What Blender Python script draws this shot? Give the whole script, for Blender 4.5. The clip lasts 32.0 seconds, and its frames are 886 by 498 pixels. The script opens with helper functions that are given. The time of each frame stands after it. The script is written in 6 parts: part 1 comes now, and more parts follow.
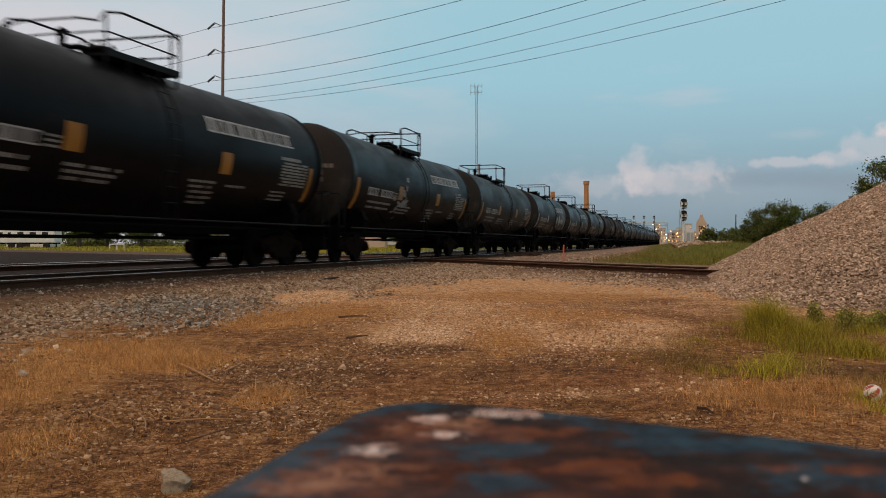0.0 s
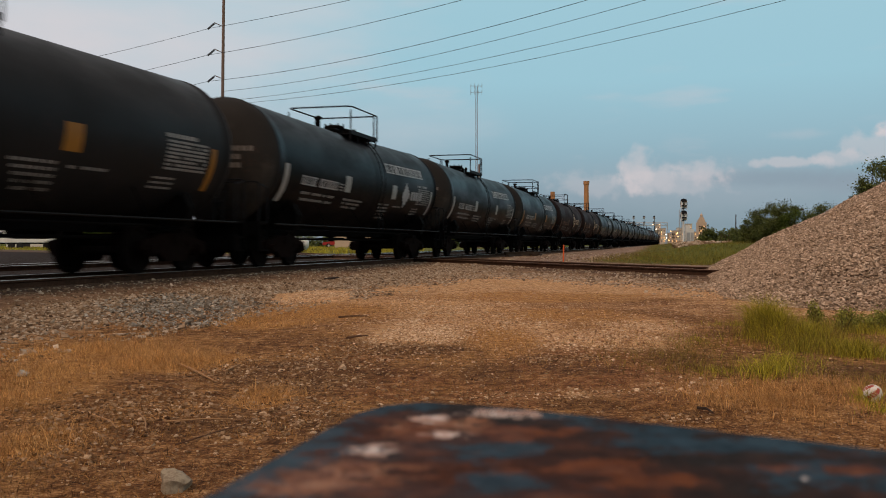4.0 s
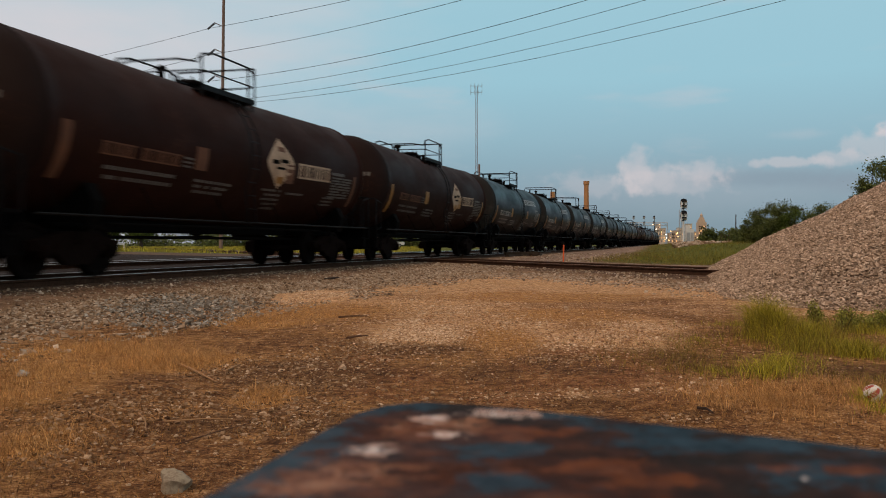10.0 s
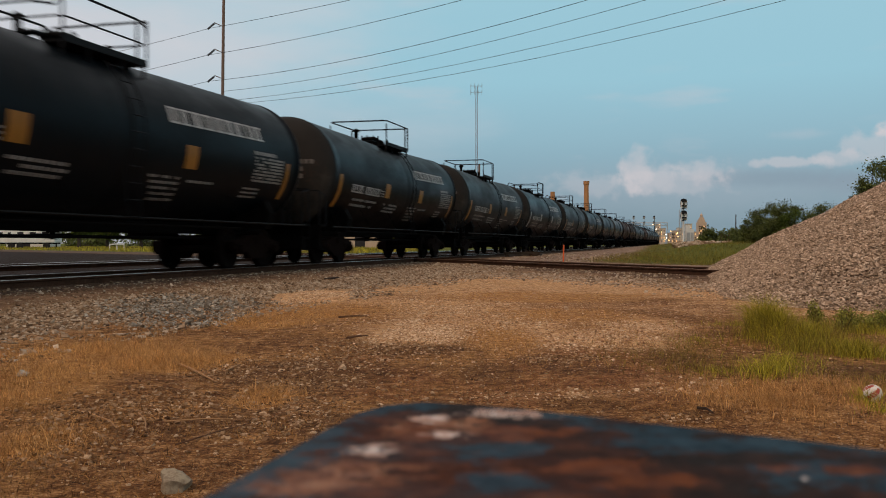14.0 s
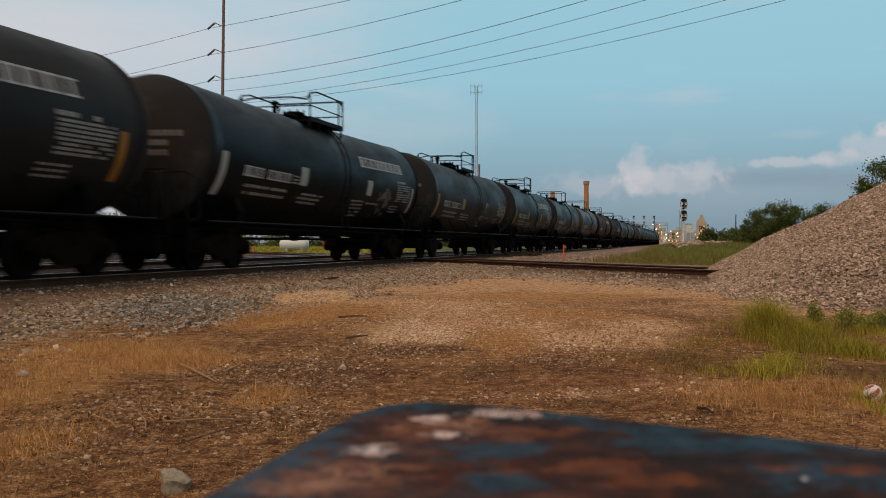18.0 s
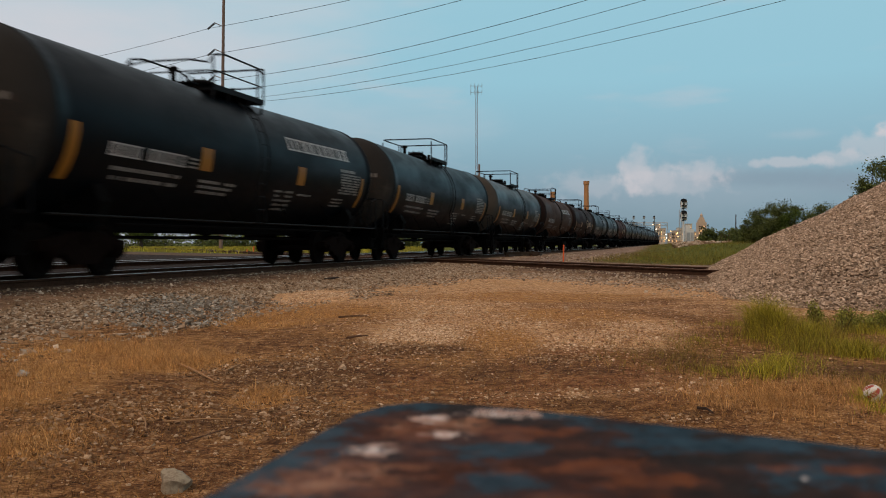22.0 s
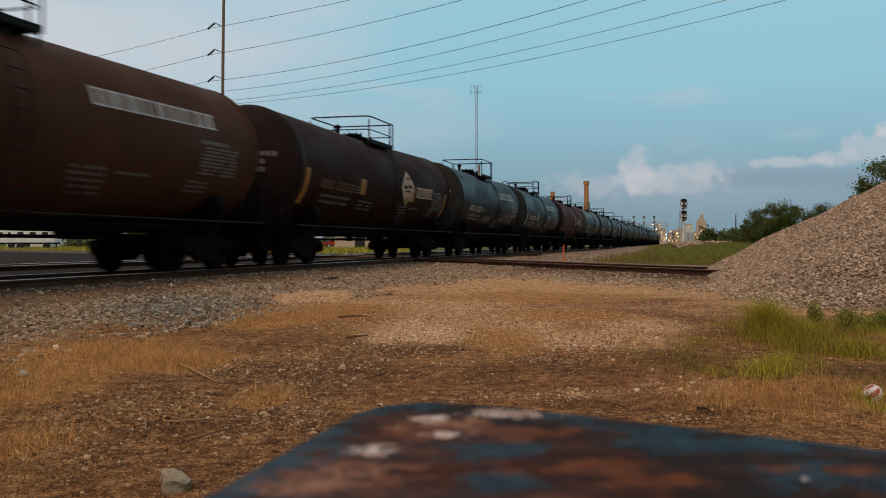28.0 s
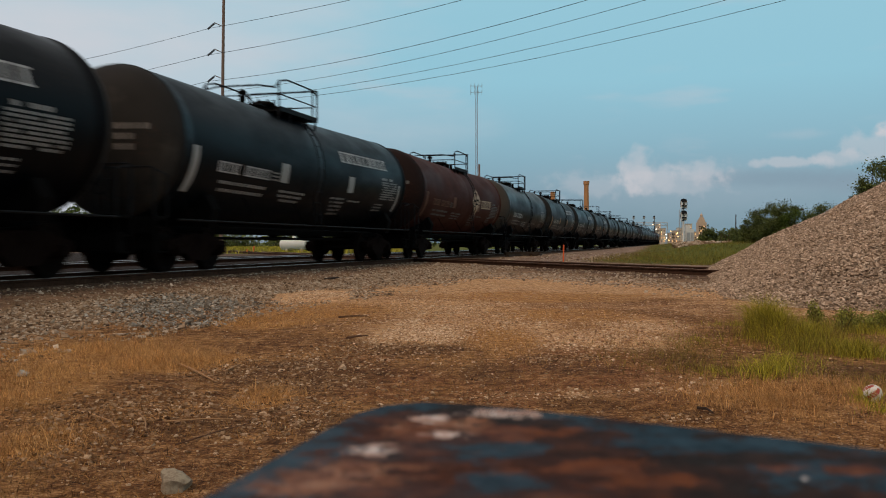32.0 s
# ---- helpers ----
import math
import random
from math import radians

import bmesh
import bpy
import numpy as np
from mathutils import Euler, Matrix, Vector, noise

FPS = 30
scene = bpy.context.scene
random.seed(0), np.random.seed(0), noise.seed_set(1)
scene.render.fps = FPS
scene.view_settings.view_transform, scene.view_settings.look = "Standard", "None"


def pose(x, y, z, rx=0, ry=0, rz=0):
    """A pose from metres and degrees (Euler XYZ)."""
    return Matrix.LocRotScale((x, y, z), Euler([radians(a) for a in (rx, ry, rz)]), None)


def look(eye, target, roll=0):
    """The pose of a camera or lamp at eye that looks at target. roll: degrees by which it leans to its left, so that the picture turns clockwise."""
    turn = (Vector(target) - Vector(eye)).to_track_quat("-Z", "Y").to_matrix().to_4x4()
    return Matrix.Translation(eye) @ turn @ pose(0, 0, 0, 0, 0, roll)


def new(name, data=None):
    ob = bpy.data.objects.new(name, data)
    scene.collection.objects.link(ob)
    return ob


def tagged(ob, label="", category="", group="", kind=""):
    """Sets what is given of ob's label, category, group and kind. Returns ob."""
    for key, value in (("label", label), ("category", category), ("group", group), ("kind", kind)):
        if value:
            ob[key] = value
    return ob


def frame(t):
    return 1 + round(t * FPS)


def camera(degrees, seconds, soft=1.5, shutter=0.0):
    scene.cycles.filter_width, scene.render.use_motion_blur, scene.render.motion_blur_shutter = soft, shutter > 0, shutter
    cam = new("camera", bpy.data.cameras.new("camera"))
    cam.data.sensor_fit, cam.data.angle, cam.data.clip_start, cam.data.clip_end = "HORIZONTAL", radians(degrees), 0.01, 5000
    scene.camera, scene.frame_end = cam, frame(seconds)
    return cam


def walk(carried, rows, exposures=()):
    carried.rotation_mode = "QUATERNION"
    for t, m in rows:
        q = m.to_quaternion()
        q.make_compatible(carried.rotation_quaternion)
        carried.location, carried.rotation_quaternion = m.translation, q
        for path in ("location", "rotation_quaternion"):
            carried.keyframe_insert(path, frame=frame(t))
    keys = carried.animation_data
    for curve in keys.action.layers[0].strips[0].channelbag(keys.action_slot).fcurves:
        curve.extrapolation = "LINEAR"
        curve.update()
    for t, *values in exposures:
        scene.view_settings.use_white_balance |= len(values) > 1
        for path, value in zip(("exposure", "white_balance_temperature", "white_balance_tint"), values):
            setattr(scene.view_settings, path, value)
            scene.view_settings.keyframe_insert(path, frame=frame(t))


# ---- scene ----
# camera: it stands still on a steel box beside the line
EYE_Z = 0.85
cam = camera(50.95, 32.0, 0.8, 0.7)
cam.data.dof.use_dof = True
cam.data.dof.focus_distance = 6.0
cam.data.dof.aperture_fstop = 9.0
STAND = pose(0, 0, EYE_Z, 90 - 0.35, 0, 0)
walk(cam, [(0.0, STAND), (32.0, STAND)], [(0.0, 0.10, 7180, 18), (7.0, 0.09, 7150, 17.5), (14.0, 0.08, 6980, 15.5), (22.0, 0.06, 6830, 13.5), (28.0, 0.05, 6720, 11.5), (32.0, 0.05, 6680, 11)])

# the main line: a straight track, then a wide bend to the left far away
TURN = math.atan2(435, 1645)
ALONG = Vector((math.sin(TURN), math.cos(TURN), 0))
ASIDE = Vector((-math.cos(TURN), math.sin(TURN), 0))
TRACK_P = 11.1
RAIL_Z = 0.27
SPEED = 9.95
BEND_S, BEND_R = 318.0, 420.0
# the second line crosses it on the level
CROSS_TURN = math.radians(-24.0)
CROSS_ALONG = Vector((math.sin(CROSS_TURN), math.cos(CROSS_TURN), 0))
CROSS_SIDE = Vector((math.cos(CROSS_TURN), -math.sin(CROSS_TURN), 0))
CROSS_Q = 14.45


def on_track(s, z=RAIL_Z):
    """The place s metres along the main line, and its heading in degrees."""
    if s <= BEND_S:
        p = ALONG * s + ASIDE * TRACK_P
        return (p.x, p.y, z), -math.degrees(TURN)
    a = (s - BEND_S) / BEND_R
    p = ALONG * (BEND_S + BEND_R * math.sin(a)) + ASIDE * (TRACK_P + BEND_R * (1 - math.cos(a)))
    return (p.x, p.y, z), math.degrees(a - TURN)


# ---- world, sun ----
SUN_AZ, SUN_EL = math.radians(205), math.radians(50)
world = bpy.data.worlds.new("dusk_sky")
scene.world = world
world.use_nodes = True


def build_world():
    nt = world.node_tree
    nt.nodes.clear()
    N, L = nt.nodes.new, nt.links.new

    def calc(op, a, b=None):
        m = N("ShaderNodeMath")
        m.operation = op
        for i, v in enumerate((a, b)):
            if isinstance(v, (int, float)):
                m.inputs[i].default_value = v
            elif v is not None:
                L(v, m.inputs[i])
        return m.outputs[0]

    def soft(v, lo, hi, top=1.0):
        r = N("ShaderNodeMapRange")
        r.interpolation_type = "SMOOTHSTEP"
        r.inputs["From Min"].default_value, r.inputs["From Max"].default_value = lo, hi
        r.inputs["To Max"].default_value = top
        L(v, r.inputs[0])
        return r.outputs[0]

    def blend(f, a, b):
        m = N("ShaderNodeMix")
        m.data_type = "RGBA"
        for k, v in (("Factor", f), ("A", a), ("B", b)):
            if isinstance(v, tuple):
                m.inputs[k].default_value = (*v, 1)
            elif isinstance(v, float):
                m.inputs[k].default_value = v
            else:
                L(v, m.inputs[k])
        return m.outputs["Result"]

    def cloud_noise(scale, stretch, place, detail=6):
        mp = N("ShaderNodeMapping")
        mp.inputs["Scale"].default_value, mp.inputs["Location"].default_value = stretch, place
        L(tc.outputs["Generated"], mp.inputs[0])
        n = N("ShaderNodeTexNoise")
        n.inputs["Scale"].default_value, n.inputs["Detail"].default_value = scale, detail
        L(mp.outputs[0], n.inputs[0])
        return n.outputs[0]

    out, bg = N("ShaderNodeOutputWorld"), N("ShaderNodeBackground")
    sky = N("ShaderNodeTexSky")
    sky.sky_type, sky.sun_disc = "NISHITA", False
    sky.sun_elevation, sky.sun_rotation = SUN_EL, SUN_AZ
    dim = N("ShaderNodeVectorMath")
    dim.operation = "SCALE"
    dim.inputs["Scale"].default_value = 0.06
    L(sky.outputs[0], dim.inputs[0])
    tc, sep = N("ShaderNodeTexCoord"), N("ShaderNodeSeparateXYZ")
    L(tc.outputs["Generated"], sep.inputs[0])
    high, east = sep.outputs["Z"], sep.outputs["X"]
    # evening air: a colour for each height above the skyline, paler overhead
    ramp = N("ShaderNodeValToRGB")
    e = ramp.color_ramp.elements
    e[0].position, e[0].color = 0.0, (0.175, 0.285, 0.36, 1)
    e[1].position, e[1].color = 1.0, (0.50, 0.50, 0.49, 1)
    for pos, col in ((0.05, (0.185, 0.32, 0.42, 1)), (0.11, (0.245, 0.46, 0.575, 1)), (0.17, (0.28, 0.565, 0.695, 1)), (0.27, (0.305, 0.595, 0.725, 1)), (0.45, (0.44, 0.50, 0.53, 1))):
        e.new(pos).color = col
    L(high, ramp.inputs[0])
    c = blend(0.88, dim.outputs[0], ramp.outputs[0])
    # pale veil, thicker towards the west
    n1 = cloud_noise(2.2, (1.6, 1.6, 5.0), (0, 0, 0))
    veil = soft(calc("SUBTRACT", calc("MULTIPLY", n1, 0.8), east), 0.36, 0.98, 0.9)
    c = blend(veil, c, (0.59, 0.60, 0.65))
    pink = soft(cloud_noise(3.0, (2.0, 2.0, 9.0), (3.1, 0.2, 0)), 0.58, 0.78, 0.28)
    c = blend(pink, c, (0.55, 0.55, 0.60))
    # heaped clouds low in the north-east: each an ellipse of the sky with a billowed rim and a flat, greyer base
    n2 = cloud_noise(1.0, (58.0, 58.0, 64.0), (2.3, 0.4, 0.0), 9)
    n3 = cloud_noise(1.0, (9.0, 9.0, 40.0), (0.7, 1.4, 0.3), 6)

    def puff(ex, hz, rx, rz, amount, rag=2.0, edge=0.5):
        u = calc("DIVIDE", calc("SUBTRACT", east, ex), rx)
        v = calc("DIVIDE", calc("SUBTRACT", high, hz), rz)
        d = calc("SQRT", calc("ADD", calc("MULTIPLY", u, u), calc("MULTIPLY", v, v)))
        d = calc("ADD", d, calc("MULTIPLY", calc("SUBTRACT", n2, 0.5), rag))
        r = N("ShaderNodeMapRange")
        r.interpolation_type = "SMOOTHSTEP"
        r.inputs["From Min"].default_value, r.inputs["From Max"].default_value = 1.0 + edge / 2, 1.0 - edge
        r.inputs["To Max"].default_value = amount
        L(d, r.inputs[0])
        return r.outputs[0]

    # a dull haze under them
    c = blend(puff(0.27, 0.058, 0.19, 0.030, 0.35, 0.5, 0.9), c, (0.34, 0.42, 0.49))
    c = blend(puff(0.335, 0.066, 0.085, 0.010, 0.55, 0.7, 0.8), c, (0.20, 0.29, 0.37))
    c = blend(puff(0.42, 0.060, 0.060, 0.012, 0.45, 0.7, 0.8), c, (0.22, 0.29, 0.37))
    for ex, hz, rx, rz, amount in ((0.160, 0.062, 0.050, 0.014, 0.22), (0.203, 0.080, 0.017, 0.021, 0.36), (0.212, 0.070, 0.030, 0.018, 0.26), (0.266, 0.075, 0.026, 0.013, 0.36), (0.235, 0.064, 0.060, 0.014, 0.26), (0.345, 0.0815, 0.036, 0.0055, 0.40), (0.390, 0.084, 0.026, 0.008, 0.35), (0.425, 0.094, 0.032, 0.016, 0.36), (0.458, 0.108, 0.034, 0.024, 0.55), (0.495, 0.108, 0.06, 0.028, 0.7)):
        c = blend(puff(ex, hz, rx, rz, amount), c, (0.60, 0.585, 0.62))
    c = blend(puff(0.355, 0.109, 0.022, 0.0055, 0.16, 1.2, 0.9), c, (0.58, 0.56, 0.60))
    c = blend(soft(n3, 0.60, 0.76, 0.06), c, (0.55, 0.56, 0.60))
    L(c, bg.inputs["Color"])
    bg.inputs["Strength"].default_value = 1.0
    L(bg.outputs[0], out.inputs[0])


build_world()
sun = new("sun", bpy.data.lights.new("sun", "SUN"))
sun.data.energy, sun.data.angle, sun.data.color = 1.0, radians(14), (1.0, 0.71, 0.44)
sun.matrix_basis = look((0, 0, 0), (-math.sin(SUN_AZ) * math.cos(SUN_EL), -math.cos(SUN_AZ) * math.cos(SUN_EL), -math.sin(SUN_EL)))

# ---- materials ----


class Mat:
    """A node material under construction."""

    def __init__(self, name, rough=0.8, metal=0.0, spec=0.5):
        self.m = bpy.data.materials.new(name)
        self.m.use_nodes = True
        self.nt = self.m.node_tree
        self.b = self.nt.nodes["Principled BSDF"]
        self.b.inputs["Roughness"].default_value = rough
        self.b.inputs["Metallic"].default_value = metal
        self.b.inputs["Specular IOR Level"].default_value = spec
        self.tc = self.nt.nodes.new("ShaderNodeTexCoord")

    def n(self, kind):
        return self.nt.nodes.new("ShaderNode" + kind)

    def link(self, a, b):
        self.nt.links.new(a, b)

    def noise(self, scale, detail=5, rough=0.6, space="Object", stretch=None):
        t = self.n("TexNoise")
        t.inputs["Scale"].default_value, t.inputs["Detail"].default_value = scale, detail
        t.inputs["Roughness"].default_value = rough
        src = self.tc.outputs[space]
        if stretch:
            mp = self.n("Mapping")
            mp.inputs["Scale"].default_value = stretch
            self.link(src, mp.inputs[0])
            src = mp.outputs[0]
        self.link(src, t.inputs["Vector"])
        return t.outputs[0]

    def ramp(self, fac, stops):
        r = self.n("ValToRGB")
        e = r.color_ramp.elements
        while len(e) < len(stops):
            e.new(0.5)
        for el, (pos, col) in zip(e, stops):
            el.position = pos
            el.color = (*col, 1) if len(col) == 3 else col
        self.link(fac, r.inputs[0])
        return r.outputs[0]

    def step(self, fac, lo, hi, a=0.0, b=1.0):
        r = self.n("MapRange")
        r.interpolation_type = "SMOOTHSTEP"
        for k, v in (("From Min", lo), ("From Max", hi), ("To Min", a), ("To Max", b)):
            r.inputs[k].default_value = v
        self.link(fac, r.inputs[0])
        return r.outputs[0]

    def math(self, op, a, b=None):
        m = self.n("Math")
        m.operation = op
        for i, v in enumerate((a, b)):
            if v is None:
                continue
            if isinstance(v, (int, float)):
                m.inputs[i].default_value = v
            else:
                self.link(v, m.inputs[i])
        return m.outputs[0]

    def mix(self, fac, a, b, blend="MIX"):
        m = self.n("Mix")
        m.data_type, m.blend_type = "RGBA", blend
        for k, v in (("Factor", fac), ("A", a), ("B", b)):
            if isinstance(v, (int, float)):
                m.inputs[k].default_value = v
            elif isinstance(v, tuple):
                m.inputs[k].default_value = (*v, 1) if len(v) == 3 else v
            else:
                self.link(v, m.inputs[k])
        return m.outputs["Result"]

    def color(self, c):
        if isinstance(c, tuple):
            self.b.inputs["Base Color"].default_value = (*c, 1)
        else:
            self.link(c, self.b.inputs["Base Color"])

    def bump(self, h, strength=0.3, dist=0.01):
        b = self.n("Bump")
        b.inputs["Strength"].default_value, b.inputs["Distance"].default_value = strength, dist
        self.link(h, b.inputs["Height"])
        self.link(b.outputs[0], self.b.inputs["Normal"])

    def blob(self, cx, cy, rx, ry, ragged, amount=0.9):
        """1 inside an ellipse of the plan with a ragged edge, 0 outside."""
        pos = self.xyz()
        u = self.math("DIVIDE", self.math("SUBTRACT", pos["X"], cx), rx)
        v = self.math("DIVIDE", self.math("SUBTRACT", pos["Y"], cy), ry)
        d = self.math("SQRT", self.math("ADD", self.math("MULTIPLY", u, u), self.math("MULTIPLY", v, v)))
        return self.step(self.math("ADD", d, self.math("MULTIPLY", self.math("SUBTRACT", ragged, 0.5), 1.8)), 1.25, 0.65, 0, amount)

    def island(self):
        return self.n("NewGeometry").outputs["Random Per Island"]

    def each(self):
        return self.n("ObjectInfo").outputs["Random"]

    def xyz(self, space="Object"):
        s = self.n("SeparateXYZ")
        self.link(self.tc.outputs[space], s.inputs[0])
        return s.outputs


def plain(name, col, rough=0.7, metal=0.0, vary=0.25, scale=6.0, bump=0.0, spec=0.3):
    """A material of one colour with two scales of wear."""
    m = Mat(name, rough, metal, spec)
    a, b = m.noise(scale, 5), m.noise(scale * 7, 3)
    f = m.math("ADD", m.math("MULTIPLY", a, 0.65), m.math("MULTIPLY", b, 0.35))
    lo = tuple(c * (1 - vary) for c in col)
    hi = tuple(min(1, c * (1 + vary)) for c in col)
    m.color(m.ramp(f, [(0.3, lo), (0.7, hi)]))
    if bump:
        m.bump(b, bump, 0.004)
    return m.m


def glow(name, col, strength):
    m = Mat(name, 0.5)
    m.color(col)
    m.b.inputs["Emission Color"].default_value = (*col, 1)
    m.b.inputs["Emission Strength"].default_value = strength
    return m.m


def tank_paint(name, col, rust=0.15, dirt=(0.012, 0.0105, 0.0095), lower=None, rough=0.36, spec=0.055, dusty=0.25):
    """Tank jacket paint with soft grime, runs down the side and rust; lower: a darker colour below the upper third."""
    m = Mat(name, rough, 0.0, spec)
    big, fine = m.noise(0.7, 4), m.noise(14, 4)
    runs = m.noise(1.0, 4, 0.55, stretch=(1.2, 2.2, 0.35))
    smear = m.noise(1.0, 4, 0.6, stretch=(0.5, 0.35, 1.1))
    c = m.ramp(big, [(0.3, tuple(v * 0.8 for v in col)), (0.7, tuple(v * 1.15 for v in col))])
    if lower:
        z = m.math("ADD", m.xyz()["Z"], m.math("MULTIPLY", m.math("SUBTRACT", runs, 0.5), 0.4))
        c = m.mix(m.step(z, 2.9, 3.5), lower, c)
    c = m.mix(m.step(m.math("MULTIPLY", runs, smear), 0.27, 0.42, 0, dusty), c, dirt)
    c = m.mix(m.step(m.math("MULTIPLY", fine, big), 0.33, 0.42, 0, rust), c, (0.13, 0.05, 0.025))
    m.color(c)
    m.link(m.step(smear, 0.3, 0.75, rough - 0.06, rough + 0.16), m.b.inputs["Roughness"])
    m.bump(m.noise(0.9, 2), 0.05, 0.02)
    return m.m


PAINT = {
    "black": tank_paint("black_tank_paint", (0.0034, 0.0038, 0.0048), 0.08),
    "teal": tank_paint("blue_black_tank_paint", (0.0034, 0.0056, 0.0078), 0.06),
    "grey": tank_paint("weathered_grey_tank_paint", (0.018, 0.0175, 0.018), 0.15, dirt=(0.022, 0.020, 0.018), rough=0.42, spec=0.065),
    "pale": tank_paint("pale_grey_tank_paint", (0.085, 0.080, 0.078), 0.2, lower=(0.0050, 0.0050, 0.0058)),
    "brown": tank_paint("dark_brown_tank_paint", (0.027, 0.0096, 0.0066), 0.25, dirt=(0.02, 0.011, 0.009), rough=0.55, spec=0.035),
    "red": tank_paint("rust_brown_tank_paint", (0.064, 0.018, 0.011), 0.4, dirt=(0.045, 0.024, 0.017), rough=0.55, spec=0.035),
    "orange": tank_paint("faded_orange_brown_tank_paint", (0.062, 0.026, 0.0145), 0.4, dirt=(0.03, 0.017, 0.012), rough=0.55, spec=0.04),
}
M_HEAD = tank_paint("dusty_tank_head", (0.022, 0.0192, 0.0172), 0.12, dirt=(0.055, 0.047, 0.039), rough=0.7, dusty=0.8, spec=0.1)
M_HEAD_PALE = tank_paint("dusty_pale_tank_head", (0.062, 0.050, 0.040), 0.15, dirt=(0.05, 0.045, 0.04), rough=0.6, spec=0.1)
M_HEAD_BROWN = tank_paint("dusty_brown_tank_head", (0.016, 0.0075, 0.006), 0.15, dirt=(0.028, 0.016, 0.012), rough=0.7, spec=0.1)
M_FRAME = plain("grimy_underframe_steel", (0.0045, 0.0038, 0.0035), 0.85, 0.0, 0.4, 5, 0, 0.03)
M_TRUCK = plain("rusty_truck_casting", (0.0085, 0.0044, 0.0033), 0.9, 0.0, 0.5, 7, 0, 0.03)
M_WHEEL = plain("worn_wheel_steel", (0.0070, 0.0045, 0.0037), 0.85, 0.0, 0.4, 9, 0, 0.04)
M_RAILING = plain("black_railing_paint", (0.006, 0.006, 0.007), 0.6, 0.0, 0.3, 9, 0, 0.1)
M_PIPE = plain("grimy_side_pipe_paint", (0.007, 0.007, 0.007), 0.6, 0.0, 0.4, 3, 0, 0.08)
M_STENCIL = plain("worn_white_stencil", (0.24, 0.225, 0.21), 0.65, 0, 0.4, 3)
M_WHITE = plain("chalky_white_lettering", (0.38, 0.36, 0.345), 0.6, 0, 0.3, 3)
M_SOFTWHITE = plain("faded_white_lettering", (0.12, 0.105, 0.095), 0.7, 0, 0.4, 3)
M_GREENTEXT = plain("dull_green_scrawl", (0.035, 0.042, 0.034), 0.7, 0, 0.4, 3)
M_ORANGE = plain("orange_reflective_tape", (0.30, 0.12, 0.012), 0.4, 0, 0.25, 4)
M_TAPE = plain("white_reflective_tape", (0.33, 0.32, 0.30), 0.4, 0, 0.25, 4)
M_LOGO = plain("faded_cream_logo_paint", (0.44, 0.29, 0.19), 0.65, 0, 0.4, 3)
M_RUSTTEXT = plain("faded_red_lettering", (0.13, 0.048, 0.022), 0.7, 0, 0.3, 3)
M_RAIL_HEAD = plain("polished_rail_head", (0.42, 0.40, 0.38), 0.28, 0.9, 0.15, 2)
M_RAIL_DULL = plain("dull_rusty_rail_head", (0.15, 0.085, 0.055), 0.6, 0.0, 0.3, 3)
M_RAIL = plain("rusty_rail_web", (0.060, 0.029, 0.017), 0.9, 0.0, 0.5, 5, 0.3, 0.1)
M_TIE = plain("oiled_wooden_tie", (0.055, 0.034, 0.022), 0.9, 0, 0.5, 4, 0.5, 0.1)

# ---- building helpers ----


def mesh_of(bm, name, smooth=True, angle=40):
    me = bpy.data.meshes.new(name)
    bm.to_mesh(me)
    bm.free()
    if smooth:
        me.polygons.foreach_set("use_smooth", [True] * len(me.polygons))
        me.set_sharp_from_angle(angle=radians(angle))
    return me


def part(name, bm, material, parent=None, label="", m=None, smooth=True):
    """Links a bmesh, or a finished mesh, as one object under a thing or a part."""
    me = bm if isinstance(bm, bpy.types.Mesh) else mesh_of(bm, name, smooth)
    if material is not None and not me.materials:
        me.materials.append(material)
    ob = new(name, me)
    if parent is not None:
        ob.parent = parent
    if m is not None:
        ob.matrix_basis = m
    if label:
        ob["label"] = label
    return ob


def box(bm, c, size, m=None, bevel=0.0):
    mm = Matrix.Translation(c) @ Matrix.Diagonal((*size, 1))
    if m is not None:
        mm = m @ mm
    r = bmesh.ops.create_cube(bm, size=1, matrix=mm)
    if bevel:
        es = list({e for v in r["verts"] for e in v.link_edges})
        bmesh.ops.bevel(bm, geom=es, offset=bevel, segments=2, affect="EDGES")
    return bm


def rod(bm, a, b, r, seg=8, r2=None):
    a, b = Vector(a), Vector(b)
    d = b - a
    m = Matrix.Translation((a + b) / 2) @ d.to_track_quat("Z", "Y").to_matrix().to_4x4()
    bmesh.ops.create_cone(bm, cap_ends=True, segments=seg, radius1=r, radius2=r if r2 is None else r2, depth=d.length, matrix=m)
    return bm


def pipe(bm, pts, r, seg=6):
    """A bent pipe through points, with a ball at each bend."""
    for a, b in zip(pts, pts[1:]):
        rod(bm, a, b, r, seg)
    for p in pts[1:-1]:
        bmesh.ops.create_icosphere(bm, subdivisions=1, radius=r * 1.02, matrix=Matrix.Translation(p))
    return bm


